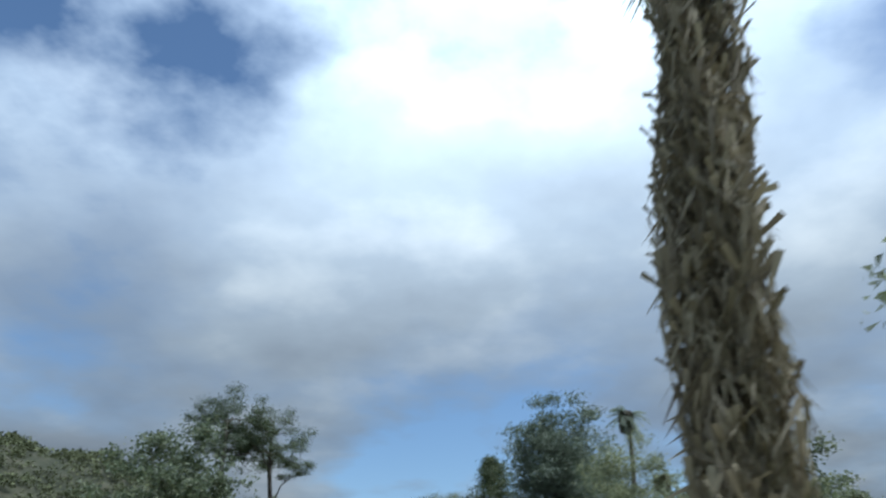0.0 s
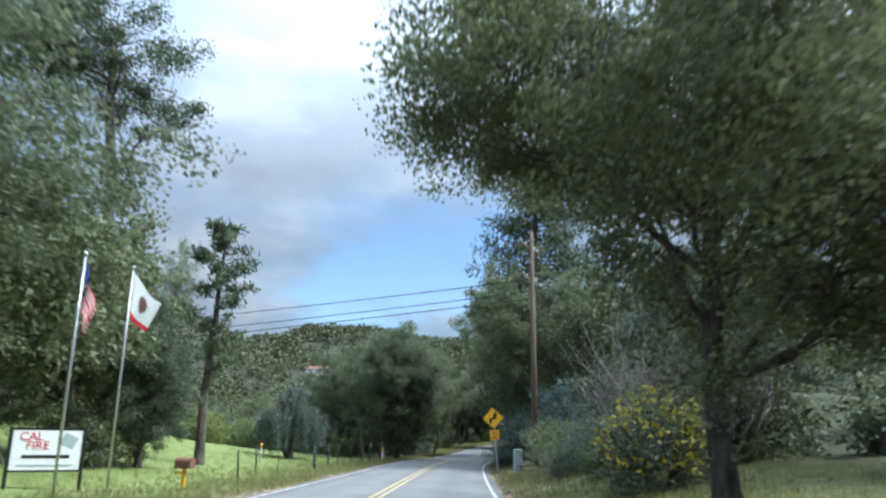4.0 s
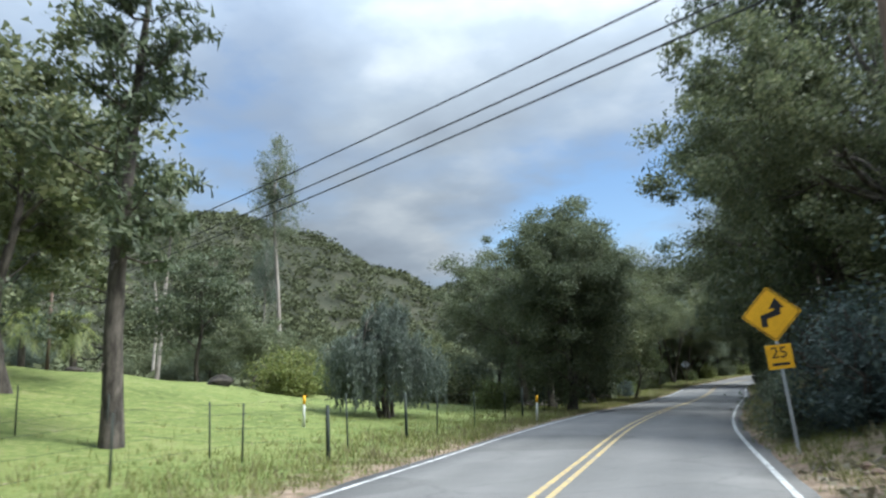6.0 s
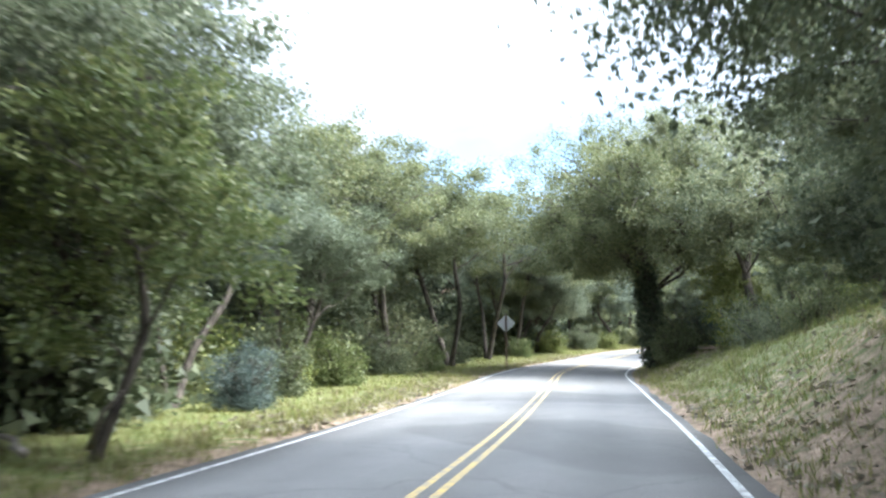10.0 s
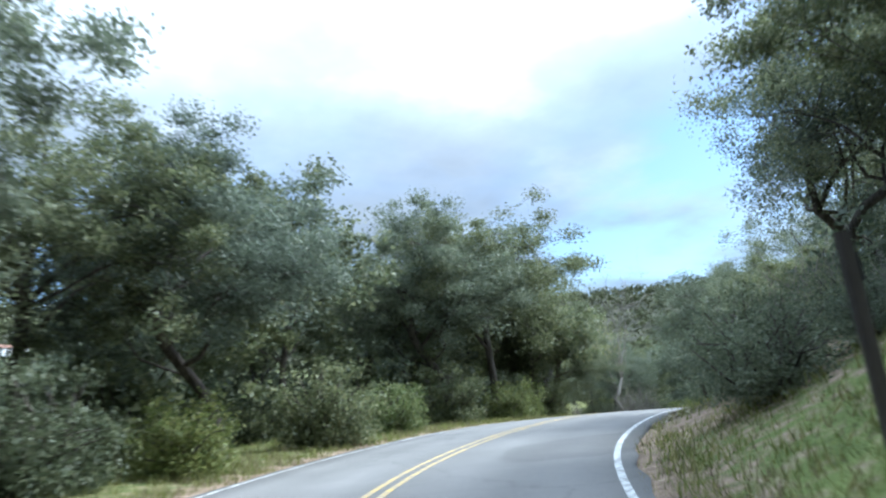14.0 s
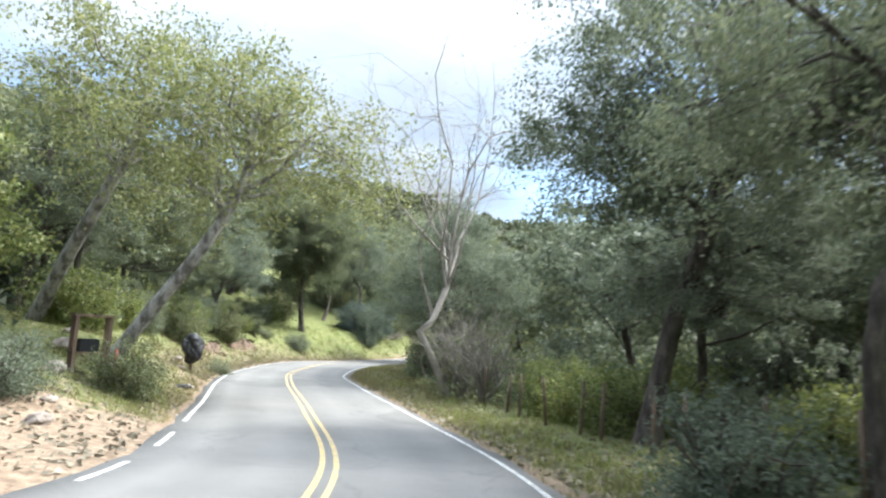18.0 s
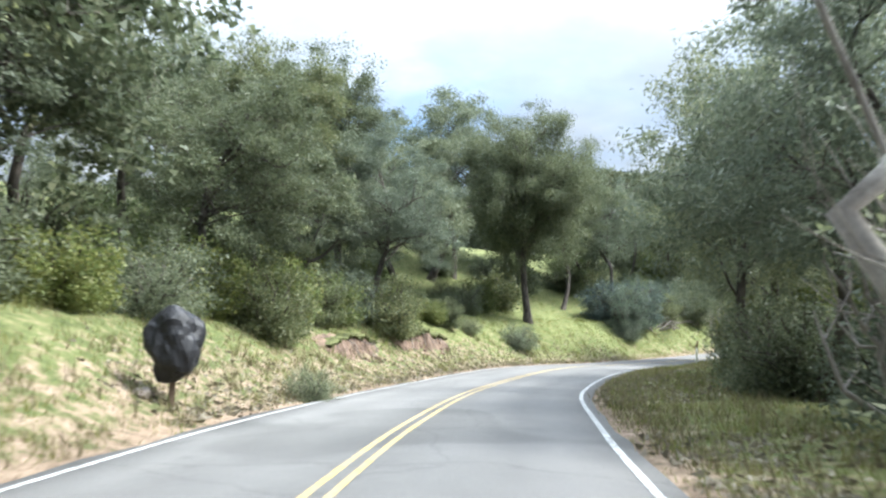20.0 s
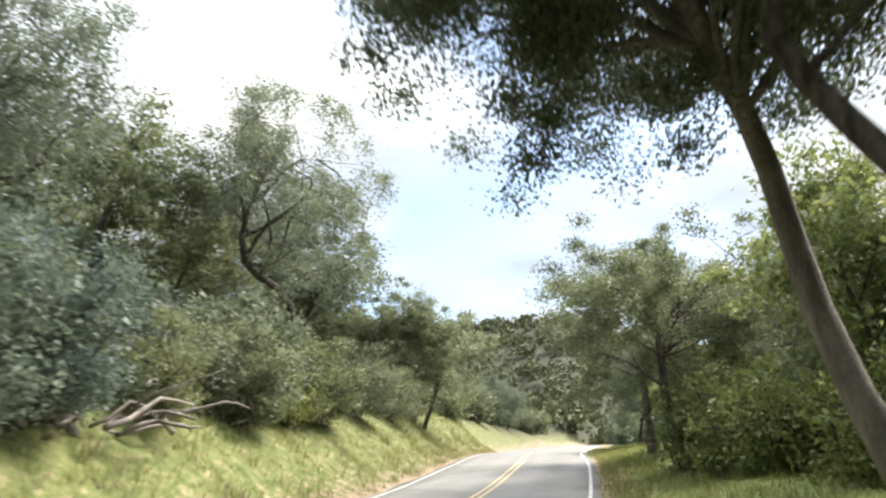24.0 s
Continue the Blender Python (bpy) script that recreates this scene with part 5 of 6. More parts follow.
# --- brush on the far hills, nobody could count it
def hill_brush():
    rng = R(9)
    n = 54000
    ang, rad = np.where(rng.random(n) < 0.8, rng.uniform(-0.1, 3.0, n), rng.uniform(0, 6.283, n)), 75 + 620 * rng.uniform(0, 1, n) ** 0.8
    rad[46000:] = rng.uniform(60, 210, n - 46000)
    x, y = 30 + np.cos(ang) * rad, 160 + np.sin(ang) * rad
    z, lat, tau = land(x, y)
    keep = (np.abs(lat) > np.where(tau > 34.5, 7, np.where((lat < 0) & (tau > 3) & (tau < 9.6), 50, 40)))
    x, y, z, rad = x[keep], y[keep], z[keep], rad[keep]
    out = []
    for near, far, m, size in ((0, 190, 60, 0.55), (190, 330, 26, 1.0), (330, 2000, 14, 1.8)):
        k = np.where((rad >= near) & (rad < far))[0]
        s = rng.uniform(1.0, 2.6, len(k)) * (1 + rad[k] / 500)
        d = rng.normal(size=(len(k), m, 3))
        d /= np.linalg.norm(d, axis=2)[:, :, None] + 1e-9
        p = d * (s[:, None, None] * np.array([1, 1, 0.75])) * rng.uniform(0.55, 1.1, (len(k), m, 1)) * 0.95
        p = p + np.stack([x[k], y[k], z[k] + s * 0.45], 1)[:, None]
        out.append(leaf_quads(rng, p.reshape(-1, 3), size, 0.9, 0.2))
    v, f = joined(out)
    tagged(new("hillside_brush", quick_mesh("hillside_brush", v, f, FAR_LEAF)), "dark olive brush and trees covering the far hills", "brush", kind="stuff")


FAR_LEAF = leaf_material("far brush", (0.05, 0.058, 0.032), (0.075, 0.085, 0.045), (0.11, 0.12, 0.07), 0.15, 0.9)
hill_brush()


def verge_grass():
    rng = R(13)
    n = 95000
    tau = rng.uniform(-1.5, 29, n)
    side = rng.choice((-1.0, 1.0), n)
    e = rng.exponential(2.6, n) + 0.15
    k = np.clip(((tau - TAU0) / STEP).astype(int), 0, len(LINE) - 1)
    lat = side * (EDGE + e)
    x, y = LINE[k, 0] + RIGHT[k, 0] * lat + rng.normal(0, 0.3, n), LINE[k, 1] + RIGHT[k, 1] * lat + rng.normal(0, 0.3, n)
    z, l2, t2 = land(x, y)
    bare = (l2 < 0) & (t2 > 17.9) & (t2 < 19.7) & (l2 > -9.2)
    bare |= (l2 > 0) & (t2 > 15.2) & (t2 < 16.4) & (rng.random(n) < 0.8)
    keep = (np.abs(l2) > EDGE + 0.12) & ~bare
    x, y, z, t2, l2 = x[keep], y[keep], z[keep], t2[keep], l2[keep]
    m = len(x)
    # taller where patches of weeds stand, above all on the last bank
    patch = np.clip(np.sin(x * 1.7 + 0.6 * y) * np.sin(y * 1.3 - 0.4 * x) + 0.5 * np.sin(x * 3.9 + y * 2.7), 0, 1.2)
    tall = 1 + patch * np.where((l2 < 0) & (t2 > 20), 1.2, 0.5) * np.clip((np.abs(l2) - EDGE) / 1.2, 0, 1)
    blades = 7
    c = np.repeat(np.stack([x, y, z - 0.02], 1), blades, 0) + rng.normal(0, 0.11, (m * blades, 3)) * np.array([1, 1, 0])
    h = np.repeat(rng.uniform(0.05, 0.22, m) * tall, blades) * rng.uniform(0.6, 1.2, m * blades)
    th = rng.uniform(0, 6.283, m * blades)
    w = 0.006 + h * 0.022
    side_v = np.stack([np.cos(th), np.sin(th), np.zeros_like(th)], 1) * w[:, None]
    lean = np.stack([rng.normal(0, 0.35, m * blades) * h, rng.normal(0, 0.35, m * blades) * h, h], 1)
    v = np.stack([c - side_v, c + side_v, c + lean], 1).reshape(-1, 3)
    straw = np.interp(t2, [4, 9, 11, 14, 19.8, 20.6, 23, 24.2], [0.15, 0.45, 0.35, 0.3, 0.2, 0.75, 0.65, 0.2]) * np.where(l2 > 0, 0.8, np.clip(1.5 - (np.abs(l2) - EDGE) / 3.5, 0.12, 1))
    dry = np.repeat(rng.random(m) < straw, blades * 3)
    for name, pick, mat, label in (("verge_grass", ~dry, GRASS_BLADE, "green grass along the road"), ("dry_grass", dry, STRAW_BLADE, "straw-coloured dead grass on the banks")):
        tagged(new(name, quick_mesh(name, v[pick], np.arange(pick.sum()).reshape(-1, 3), mat)), label, "grass", kind="stuff")


verge_grass()


# ============ things beside the road ============
def tube_mesh(name, points, radii, material, sides=10):
    v, f = tube(points, radii, sides)
    n = len(v)
    v = np.vstack([v, [points[0]], [points[-1]]])
    caps = [[(k + 1) % sides, k, n, n] for k in range(sides)] + [[n - sides + k, n - sides + (k + 1) % sides, n + 1, n + 1] for k in range(sides)]
    me = bpy.data.meshes.new(name)
    me.from_pydata([tuple(q) for q in v], [], [tuple(q) for q in f] + [tuple(c[:3]) for c in caps])
    me.materials.append(material)
    me.polygons.foreach_set("use_smooth", [True] * len(me.polygons))
    me.update()
    return me


def box(name, size, material, parent, at=(0, 0, 0), bevel=0.008, label="", turn=(0, 0, 0)):
    return part(name, from_bm(name, box_bm(*size, bevel), material), parent, label, pose(*at, *turn))


def outline(name, points, depth, material, parent, m=None, label=""):
    """A flat plate of the given outline (x, z), with thickness along y."""
    bm = bmesh.new()
    front = [bm.verts.new((x, -depth / 2, z)) for x, z in points]
    back = [bm.verts.new((x, depth / 2, z)) for x, z in points]
    bm.faces.new(front)
    bm.faces.new(back[::-1])
    n = len(points)
    for k in range(n):
        bm.faces.new((front[(k + 1) % n], front[k], back[k], back[(k + 1) % n]))
    bmesh.ops.recalc_face_normals(bm, faces=bm.faces)
    return part(name, from_bm(name, bm, material), parent, label, m)


def rounded_diamond(r, corner):
    pts = []
    for k in range(4):
        a = k * math.pi / 2
        for j in range(5):
            b = a + (j - 2) * math.pi / 8
            c = (math.cos(a) * (r - corner * 1.41), math.sin(a) * (r - corner * 1.41))
            pts.append((c[0] + corner * math.cos(b), c[1] + corner * math.sin(b)))
    return pts


def letters(text, size, material, parent, m, name="lettering"):
    cu = bpy.data.curves.new(name, "FONT")
    cu.body, cu.size, cu.align_x, cu.align_y, cu.extrude = text, size, "CENTER", "CENTER", 0.002
    cu.materials.append(material)
    ob = new(name, cu)
    ob.parent = parent
    ob.matrix_basis = m @ pose(0, 0, 0, 90, 0, 0)
    return ob


def curve_sign(x, y, turn):
    s = thing("curve_warning_sign", pose(x, y, ground_z(x, y), 0, -5, turn), "yellow diamond curve sign with a 25 plate on steel post", "road sign")
    box("post", (0.06, 0.04, 3.3), STEEL, s, (0, 0.03, 1.45), 0.006, "galvanised steel post")
    panel = outline("panel", rounded_diamond(0.54, 0.05), 0.006, SIGN_YELLOW, s, pose(0, -0.004, 2.62))
    edge = rounded_diamond(0.515, 0.05)
    inner = rounded_diamond(0.495, 0.045)
    bm = bmesh.new()
    a, b = [bm.verts.new((q[0], 0, q[1])) for q in edge], [bm.verts.new((q[0], 0, q[1])) for q in inner]
    for k in range(len(a)):
        j = (k + 1) % len(a)
        bm.faces.new((a[k], a[j], b[j], b[k]))
    part("border", from_bm("border", bm, SIGN_BLACK), panel, "thin black border", pose(0, -0.0055, 0))
    arrow = [(-0.20, -0.24), (-0.09, -0.24), (-0.09, -0.09), (0.17, -0.02), (0.17, 0.10), (0.25, 0.10), (0.11, 0.30), (-0.03, 0.10), (0.06, 0.10), (0.06, 0.06), (-0.20, -0.01)]
    outline("arrow", arrow, 0.003, SIGN_BLACK, panel, pose(0, -0.006, 0), "black reverse-turn arrow")
    box("plate", (0.46, 0.006, 0.46), SIGN_YELLOW, s, (0, -0.004, 1.80), 0.002)
    letters("25", 0.3, SIGN_BLACK, s, pose(0, -0.012, 1.87), "number")
    box("lettering", (0.3, 0.003, 0.05), SIGN_BLACK, s, (0, -0.009, 1.66), 0)
    return s


curve_sign(-0.45, 80.9, -8)


SIGN_BACK = plain("bare aluminium sheet", (0.6, 0.6, 0.59), 0.5, 0.15)


def sign_back(x, y, turn):
    s = thing("road_sign", pose(x, y, ground_z(x, y), 0, 0, turn), "bare grey back of a diamond sign on wooden post", "road sign")
    box("post", (0.1, 0.1, 3.2), POLE_WOOD, s, (0, -0.054, 1.4), 0.01, "brown wooden post")
    outline("panel", rounded_diamond(0.52, 0.05), 0.006, SIGN_BACK, s, pose(0, 0, 2.5), "bare aluminium panel")
    for z in (2.32, 2.68):
        box("bracket", (0.3, 0.02, 0.035), STEEL, s, (0, -0.012, z), 0.004)


sign_back(3.3, 154.6, -6)


def wire(a, b, sag, name="cable"):
    t = np.linspace(0, 1, 25)[:, None]
    p = np.array(a) + (np.array(b) - np.array(a)) * t
    p[:, 2] -= sag * 4 * (t * (1 - t))[:, 0]
    return p


def utility_pole(x, y, height, turn, arms, label):
    z = ground_z(x, y)
    s = thing("utility_pole", pose(x, y, z, 0, 0, turn), label, "utility pole", "utility poles")
    part("pole", tube_mesh("pole", [(0, 0, -0.4), (0, 0, height * 0.5), (0, 0, height)], [0.15, 0.13, 0.09], POLE_WOOD, 12), s)
    for zz, w in arms:
        box("crossarm", (w, 0.1, 0.12), POLE_WOOD, s, (0, 0.13, zz), 0.012)
        for k in (-0.46, -0.2, 0.3, 0.46):
            v = [(k * w, 0.13, zz + 0.06), (k * w, 0.13, zz + 0.11), (k * w, 0.13, zz + 0.19), (k * w, 0.13, zz + 0.22)]
            part("insulator", tube_mesh("insulator", v, [0.02, 0.05, 0.045, 0.015], GREY_GREEN, 8), s)
    return s, z


_p1, _z1 = utility_pole(1.0, 78.1, 11.2, 62, ((10.4, 2.6), (8.8, 2.0)), "tall dark wooden utility pole with two crossarms")
part("conduit", tube_mesh("conduit", [(0.18, -0.05, 0), (0.165, -0.05, 3.0), (0.15, -0.04, 6.5)], [0.035, 0.035, 0.03], STEEL, 8), _p1, "grey metal conduit")
part("band", tube_mesh("band", [(0, 0, 1.5), (0, 0, 1.56)], [0.155, 0.155], SIGN_YELLOW, 12), _p1, "yellow marker band")
_p2, _z2 = utility_pole(19.5, 93.0, 11.0, 40, ((10.3, 2.4),), "wooden utility pole above the brush")
_p3, _z3 = utility_pole(-45.7, 111.8, 10.5 - ground_z(-45.7, 111.8), 62, ((9.9 - ground_z(-45.7, 111.8), 2.2),), "wooden utility pole among the eucalyptus")
for _k, (_off, _zz, _far) in enumerate(((-1.1, 10.6, 0), (-0.4, 10.6, 0), (1.1, 10.6, 0), (0.15, 8.6, 9.4), (0.15, 8.0, 8.2), (0.15, 7.65, 7.6))):
    _c, _s2 = math.cos(radians(62)), math.sin(radians(62))
    _a = (1.0 + _off * _c, 78.1 + _off * _s2, _z1 + _zz if _k < 3 else _zz)
    if _k < 3:
        _b = (19.5 + _off * 0.77, 93.0 + _off * 0.64, _z2 + 10.5)
        _w = wire(_a, _b, 0.5)
    else:
        _w = wire(_a, (-45.7, 111.8, _far), 0.35)
    tagged(new("power_cable", tube_mesh("power_cable", _w, [0.016 if _k < 3 else 0.024] * 25, WIRE, 5)), "thin dark power cable strung between utility poles", "cable", "power cables")


def pedestal(x, y):
    s = thing("utility_pedestal", pose(x, y, ground_z(x, y), 2, 0, 12), "pale grey-green utility pedestal box on the verge", "utility box")
    box("body", (0.32, 0.32, 1.0), GREY_GREEN, s, (0, 0, 0.45), 0.03)
    box("cap", (0.36, 0.36, 0.08), GREY_GREEN, s, (0, 0, 0.97), 0.03)
    box("hasp", (0.05, 0.02, 0.1), STEEL, s, (0.0, -0.165, 0.7), 0.004)


pedestal(-0.15, 75.6)


def cloth(name, corners, folds, material_at, parent, m):
    """A hanging flag: a rippled sheet between its corners (top and foot of the hoist, top and foot of the fly); material_at(u, v) gives the slot."""
    (x0, z0), (x1, z1), (x2, z2), (x3, z3) = corners
    nx, ny = 26, 14
    v, f, slots = [], [], []
    for i in range(nx + 1):
        for j in range(ny + 1):
            u, t = i / nx, j / ny
            v.append(((x0 * (1 - t) + x1 * t) * (1 - u) + (x2 * (1 - t) + x3 * t) * u + 0.03 * math.sin(u * folds * 1.3 + 2 * t),
                      0.09 * math.sin(u * folds + t * 1.5) * (0.15 + u),
                      (z0 * (1 - t) + z1 * t) * (1 - u) + (z2 * (1 - t) + z3 * t) * u - 0.12 * math.sin(math.pi * u) * (1 - t)))
    for i in range(nx):
        for j in range(ny):
            a = i * (ny + 1) + j
            f.append((a, a + ny + 1, a + ny + 2, a + 1))
            slots.append(material_at((i + 0.5) / nx, (j + 0.5) / ny))
    me = bpy.data.meshes.new(name)
    me.from_pydata(v, [], f)
    for mat in (WHITE_PAINT, RED_PAINT, BLUE_PAINT, BROWN):
        me.materials.append(mat)
    me.polygons.foreach_set("material_index", slots)
    me.polygons.foreach_set("use_smooth", [True] * len(f))
    me.update()
    return part(name, me, parent, "", m)


def flagpole(x, y, height, corners, pattern, label, folds):
    s = thing("flagpole", pose(x, y, ground_z(x, y)), label, "flagpole", "flagpoles")
    part("pole", tube_mesh("pole", [(0, 0, -0.2), (0, 0, height * 0.6), (0, 0, height)], [0.038, 0.034, 0.024], STEEL, 12), s)
    bm = bmesh.new()
    bmesh.ops.create_uvsphere(bm, u_segments=12, v_segments=8, radius=0.06)
    part("finial", from_bm("finial", bm, STEEL, True), s, "", pose(0, 0, height + 0.05))
    cloth("flag", corners, folds, pattern, s, pose(0.04, 0, height - 0.1, 0, 0, 12))


flagpole(-12.6, 60.9, 5.6, ((0, 0), (0, -1.0), (0.38, -1.15), (0.14, -1.85)), lambda u, t: 2 if (u < 0.4 and t < 0.54) else (1 if int(t * 13) % 2 == 0 else 0), "steel flagpole with a drooping striped red, white and blue flag", 9)
flagpole(-13.45, 65.9, 6.5, ((0, 0), (0, -1.45), (0.9, -0.96), (0.48, -1.85)), lambda u, t: 1 if t > 0.84 else (3 if ((u - 0.5) / 0.2) ** 2 + ((t - 0.42) / 0.2) ** 2 < 1 else 0), "steel flagpole with a white flag, red hem and brown emblem", 5)


def station_sign(x, y, turn):
    s = thing("station_sign", pose(x, y, ground_z(x, y) + 0.25, 0, 0, turn), "white station sign board in a dark frame near the flagpoles", "sign")
    for k in (-0.86, 0.86):
        box("post", (0.09, 0.09, 1.75), SIGN_BLACK, s, (k, 0, 0.45), 0.008)
    box("board", (1.62, 0.05, 1.0), WHITE_PAINT, s, (0, 0, 0.74), 0.006)
    box("frame", (1.74, 0.06, 0.05), SIGN_BLACK, s, (0, 0, 1.27), 0.006)
    box("frame", (1.74, 0.06, 0.05), SIGN_BLACK, s, (0, 0, 0.22), 0.006)
    letters("CAL", 0.3, RED_PAINT, s, pose(-0.38, -0.032, 1.08))
    letters("FIRE", 0.3, RED_PAINT, s, pose(-0.22, -0.032, 0.85))
    box("emblem", (0.36, 0.01, 0.3), GREY_GREEN, s, (0.5, -0.028, 0.98), 0.004, "grey emblem", (0, 25, 0))
    box("text_line", (1.1, 0.008, 0.08), SIGN_BLACK, s, (0, -0.028, 0.58), 0)
    box("text_line", (1.3, 0.008, 0.05), GREY_GREEN, s, (0, -0.028, 0.36), 0)


station_sign(-14.1, 63.4, 24)


def mailbox(x, y, turn, body, post, label, big=1.0, rise=1.05):
    s = thing("mailbox", pose(x, y, ground_z(x, y), 0, 0, turn), label, "mailbox")
    box("post", (0.1, 0.1, rise + 0.15), post, s, (0, 0, rise / 2 - 0.075), 0.01)
    box("brace", (0.06, 0.4 * big, 0.06), post, s, (0, 0.12, rise - 0.13), 0.008)
    pts = [(-0.14 * big, 0)] + [(0.14 * big * math.cos(a), 0.17 * big + 0.14 * big * math.sin(a)) for a in np.linspace(math.pi, 0, 12)] + [(0.14 * big, 0)]
    shell = outline("shell", pts, 0.52 * big, body, s, pose(0, 0, rise))
    box("door", (0.25 * big, 0.012, 0.26 * big), body, shell, (0, -0.27 * big, 0.15 * big), 0.005)
    box("flag_arm", (0.012, 0.16 * big, 0.04), RED_PAINT, shell, (0.15 * big, 0.05, 0.2 * big), 0.004, "red signal arm")
    return s


mailbox(-11.3, 66.0, 70, BROWN, SIGN_YELLOW, "brown mailbox on a yellow post by the driveway", 1.0, 0.62)
_bag_box = mailbox(46.4, 224.9, 100, BLACK_PLASTIC, POLE_WOOD, "mailbox wrapped in black plastic on a wooden post", 1.3)


def bagged(s, x, y):
    bm = bmesh.new()
    bmesh.ops.create_icosphere(bm, subdivisions=4, radius=0.5)
    for v in bm.verts:
        v.co *= 1 + 0.35 * noise.noise(v.co * 2.2 + Vector((5, 1, 2))) + 0.10 * noise.noise(v.co * 8)
    bmesh.ops.scale(bm, vec=(0.75, 0.95, 1.25), verts=bm.verts)
    part("plastic_bag", from_bm("plastic_bag", bm, BLACK_PLASTIC), s, "crumpled black plastic bag", pose(0, 0, 1.05))


bagged(_bag_box, 0, 0)


def notice_stand(x, y, turn):
    s = thing("wooden_stand", pose(x, y, ground_z(x, y), 0, 0, turn), "weathered open wooden stand with a dark box on its shelf", "stand")
    for a in (-0.42, 0.42):
        for b in (-0.2, 0.2):
            box("leg", (0.09, 0.07, 1.75), POLE_WOOD, s, (a, b, 0.75), 0.01)
    box("top_rail", (1.0, 0.5, 0.07), POLE_WOOD, s, (0, 0, 1.6), 0.012)
    box("shelf", (0.9, 0.46, 0.05), POLE_WOOD, s, (0, 0, 0.62), 0.01)
    box("box", (0.5, 0.36, 0.34), BLACK_PLASTIC, s, (-0.05, 0, 0.82), 0.03, "dark plastic box")


notice_stand(41.9, 213.4, 12)


def red_post(x, y):
    s = thing("marker_post", pose(x, y, ground_z(x, y), 2, -3, 0), "short faded red post beside the wooden stand", "marker post", "marker posts")
    part("post", tube_mesh("post", [(0, 0, -0.15), (0, 0, 0.5), (0, 0, 1.05)], [0.05, 0.05, 0.045], FADED_RED, 10), s)


def road_rag(x, y):
    s = thing("rag", pose(x, y, ground_z(x, y) + 0.045, 0, 0, 35), "crumpled black and white rag on the road edge", "rag")
    for k, (dx, size, mat) in enumerate(((0, 0.26, BLACK_PLASTIC), (0.3, 0.13, WHITE_PAINT))):
        bm = bmesh.new()
        bmesh.ops.create_icosphere(bm, subdivisions=3, radius=size)
        for v in bm.verts:
            v.co *= 1 + 0.6 * noise.noise(v.co * 7 + Vector((k, 2, 1)))
        bmesh.ops.scale(bm, vec=(1.2, 0.8, 0.35), verts=bm.verts)
        part("cloth", from_bm("cloth", bm, mat), s, ("black crumpled cloth", "white corner of the cloth")[k], pose(dx, 0.04 * k, 0))


red_post(42.6, 213.2)
road_rag(45.15, 218.5)


def marker(x, y, height, top, label):
    s = thing("marker_post", pose(x, y, ground_z(x, y), 4, 3, 0), label, "marker post", "marker posts")
    part("post", tube_mesh("post", [(0, 0, -0.1), (0, 0, height * 0.5), (0, 0, height)], [0.042, 0.042, 0.04], WHITE_PAINT, 10), s)
    part("cap", tube_mesh("cap", [(0, 0, height * 0.74), (0, 0, height + 0.02)], [0.047, 0.047], top, 10), s)


marker(-6.9, 94.2, 0.95, SIGN_YELLOW, "white marker post with a yellow top beside the fence")
marker(-13.8, 88.2, 1.0, SIGN_YELLOW, "yellow-topped marker post standing in the pasture")
marker(65.6, 243.6, 1.1, BROWN, "small pale marker post with a faded top")


def steel_post(x, y, h, label):
    s = thing("sign_post", pose(x, y, ground_z(x, y), 3, -4, -22), label, "post")
    box("post", (0.11, 0.09, h), DARK_TIMBER, s, (0, 0, h / 2 - 0.15), 0.012)
    box("plate", (0.02, 0.09, 0.24), BLACK_PLASTIC, s, (0.066, 0, h - 0.45), 0.004)


steel_post(17.0, 165.4, 2.0, "dark weathered post leaning on the grassy bank")


def fence(points, height, label, wooden=0):
    s = thing("wire_fence", Matrix.Identity(4), label, "fence", "fences")
    rng = R(len(points) + wooden)
    tops = []
    for k, (x, y) in enumerate(points):
        z = ground_z(x, y)
        lean = rng.normal(0, 2.5)
        h = height * rng.uniform(0.92, 1.08)
        wood = wooden or k % 4 == 0
        mat = POLE_WOOD if wooden else FENCE_STEEL
        r = 0.042 if wood else 0.02
        part("fence_post", tube_mesh("fence_post", [(0, 0, -0.25), (0, 0, h * 0.5), (0, 0, h)], [r, r, r * 0.9], mat, 7), s, "", pose(x, y, z, lean, lean, 0))
        tops.append((x, y, z))
    for f in (0.3, 0.55, 0.8, 0.97):
        p = [(x, y, z + height * f) for x, y, z in tops]
        part("wire", tube_mesh("wire", np.array(p), [0.0022] * len(p), WIRE, 4), s, "thin fence wire")


fence([beside(t, -5.6 - 1.2 * (t < 7.2))[:2] for t in np.arange(6.55, 10.2, 0.26)], 1.2, "wire pasture fence with steel and wooden posts along the road")
fence([(-9.4 - 2.9 * k, 79.9 + 0.35 * k) for k in range(9)], 1.15, "wire cross fence in the pasture", 0)
fence([beside(t, 6.4)[:2] for t in np.arange(18.2, 20.3, 0.16)], 1.25, "old wire fence with dark wooden posts among the brush", 1)


GREY_BARK = two_tone("weathered dead bark", (0.13, 0.11, 0.095), (0.27, 0.24, 0.21), 3.0, 0.95, 30, 0.7)


PALE_RUBBLE = two_tone("pale broken concrete", (0.42, 0.41, 0.39), (0.62, 0.6, 0.57), 4.0, 0.9, 30, 0.5)


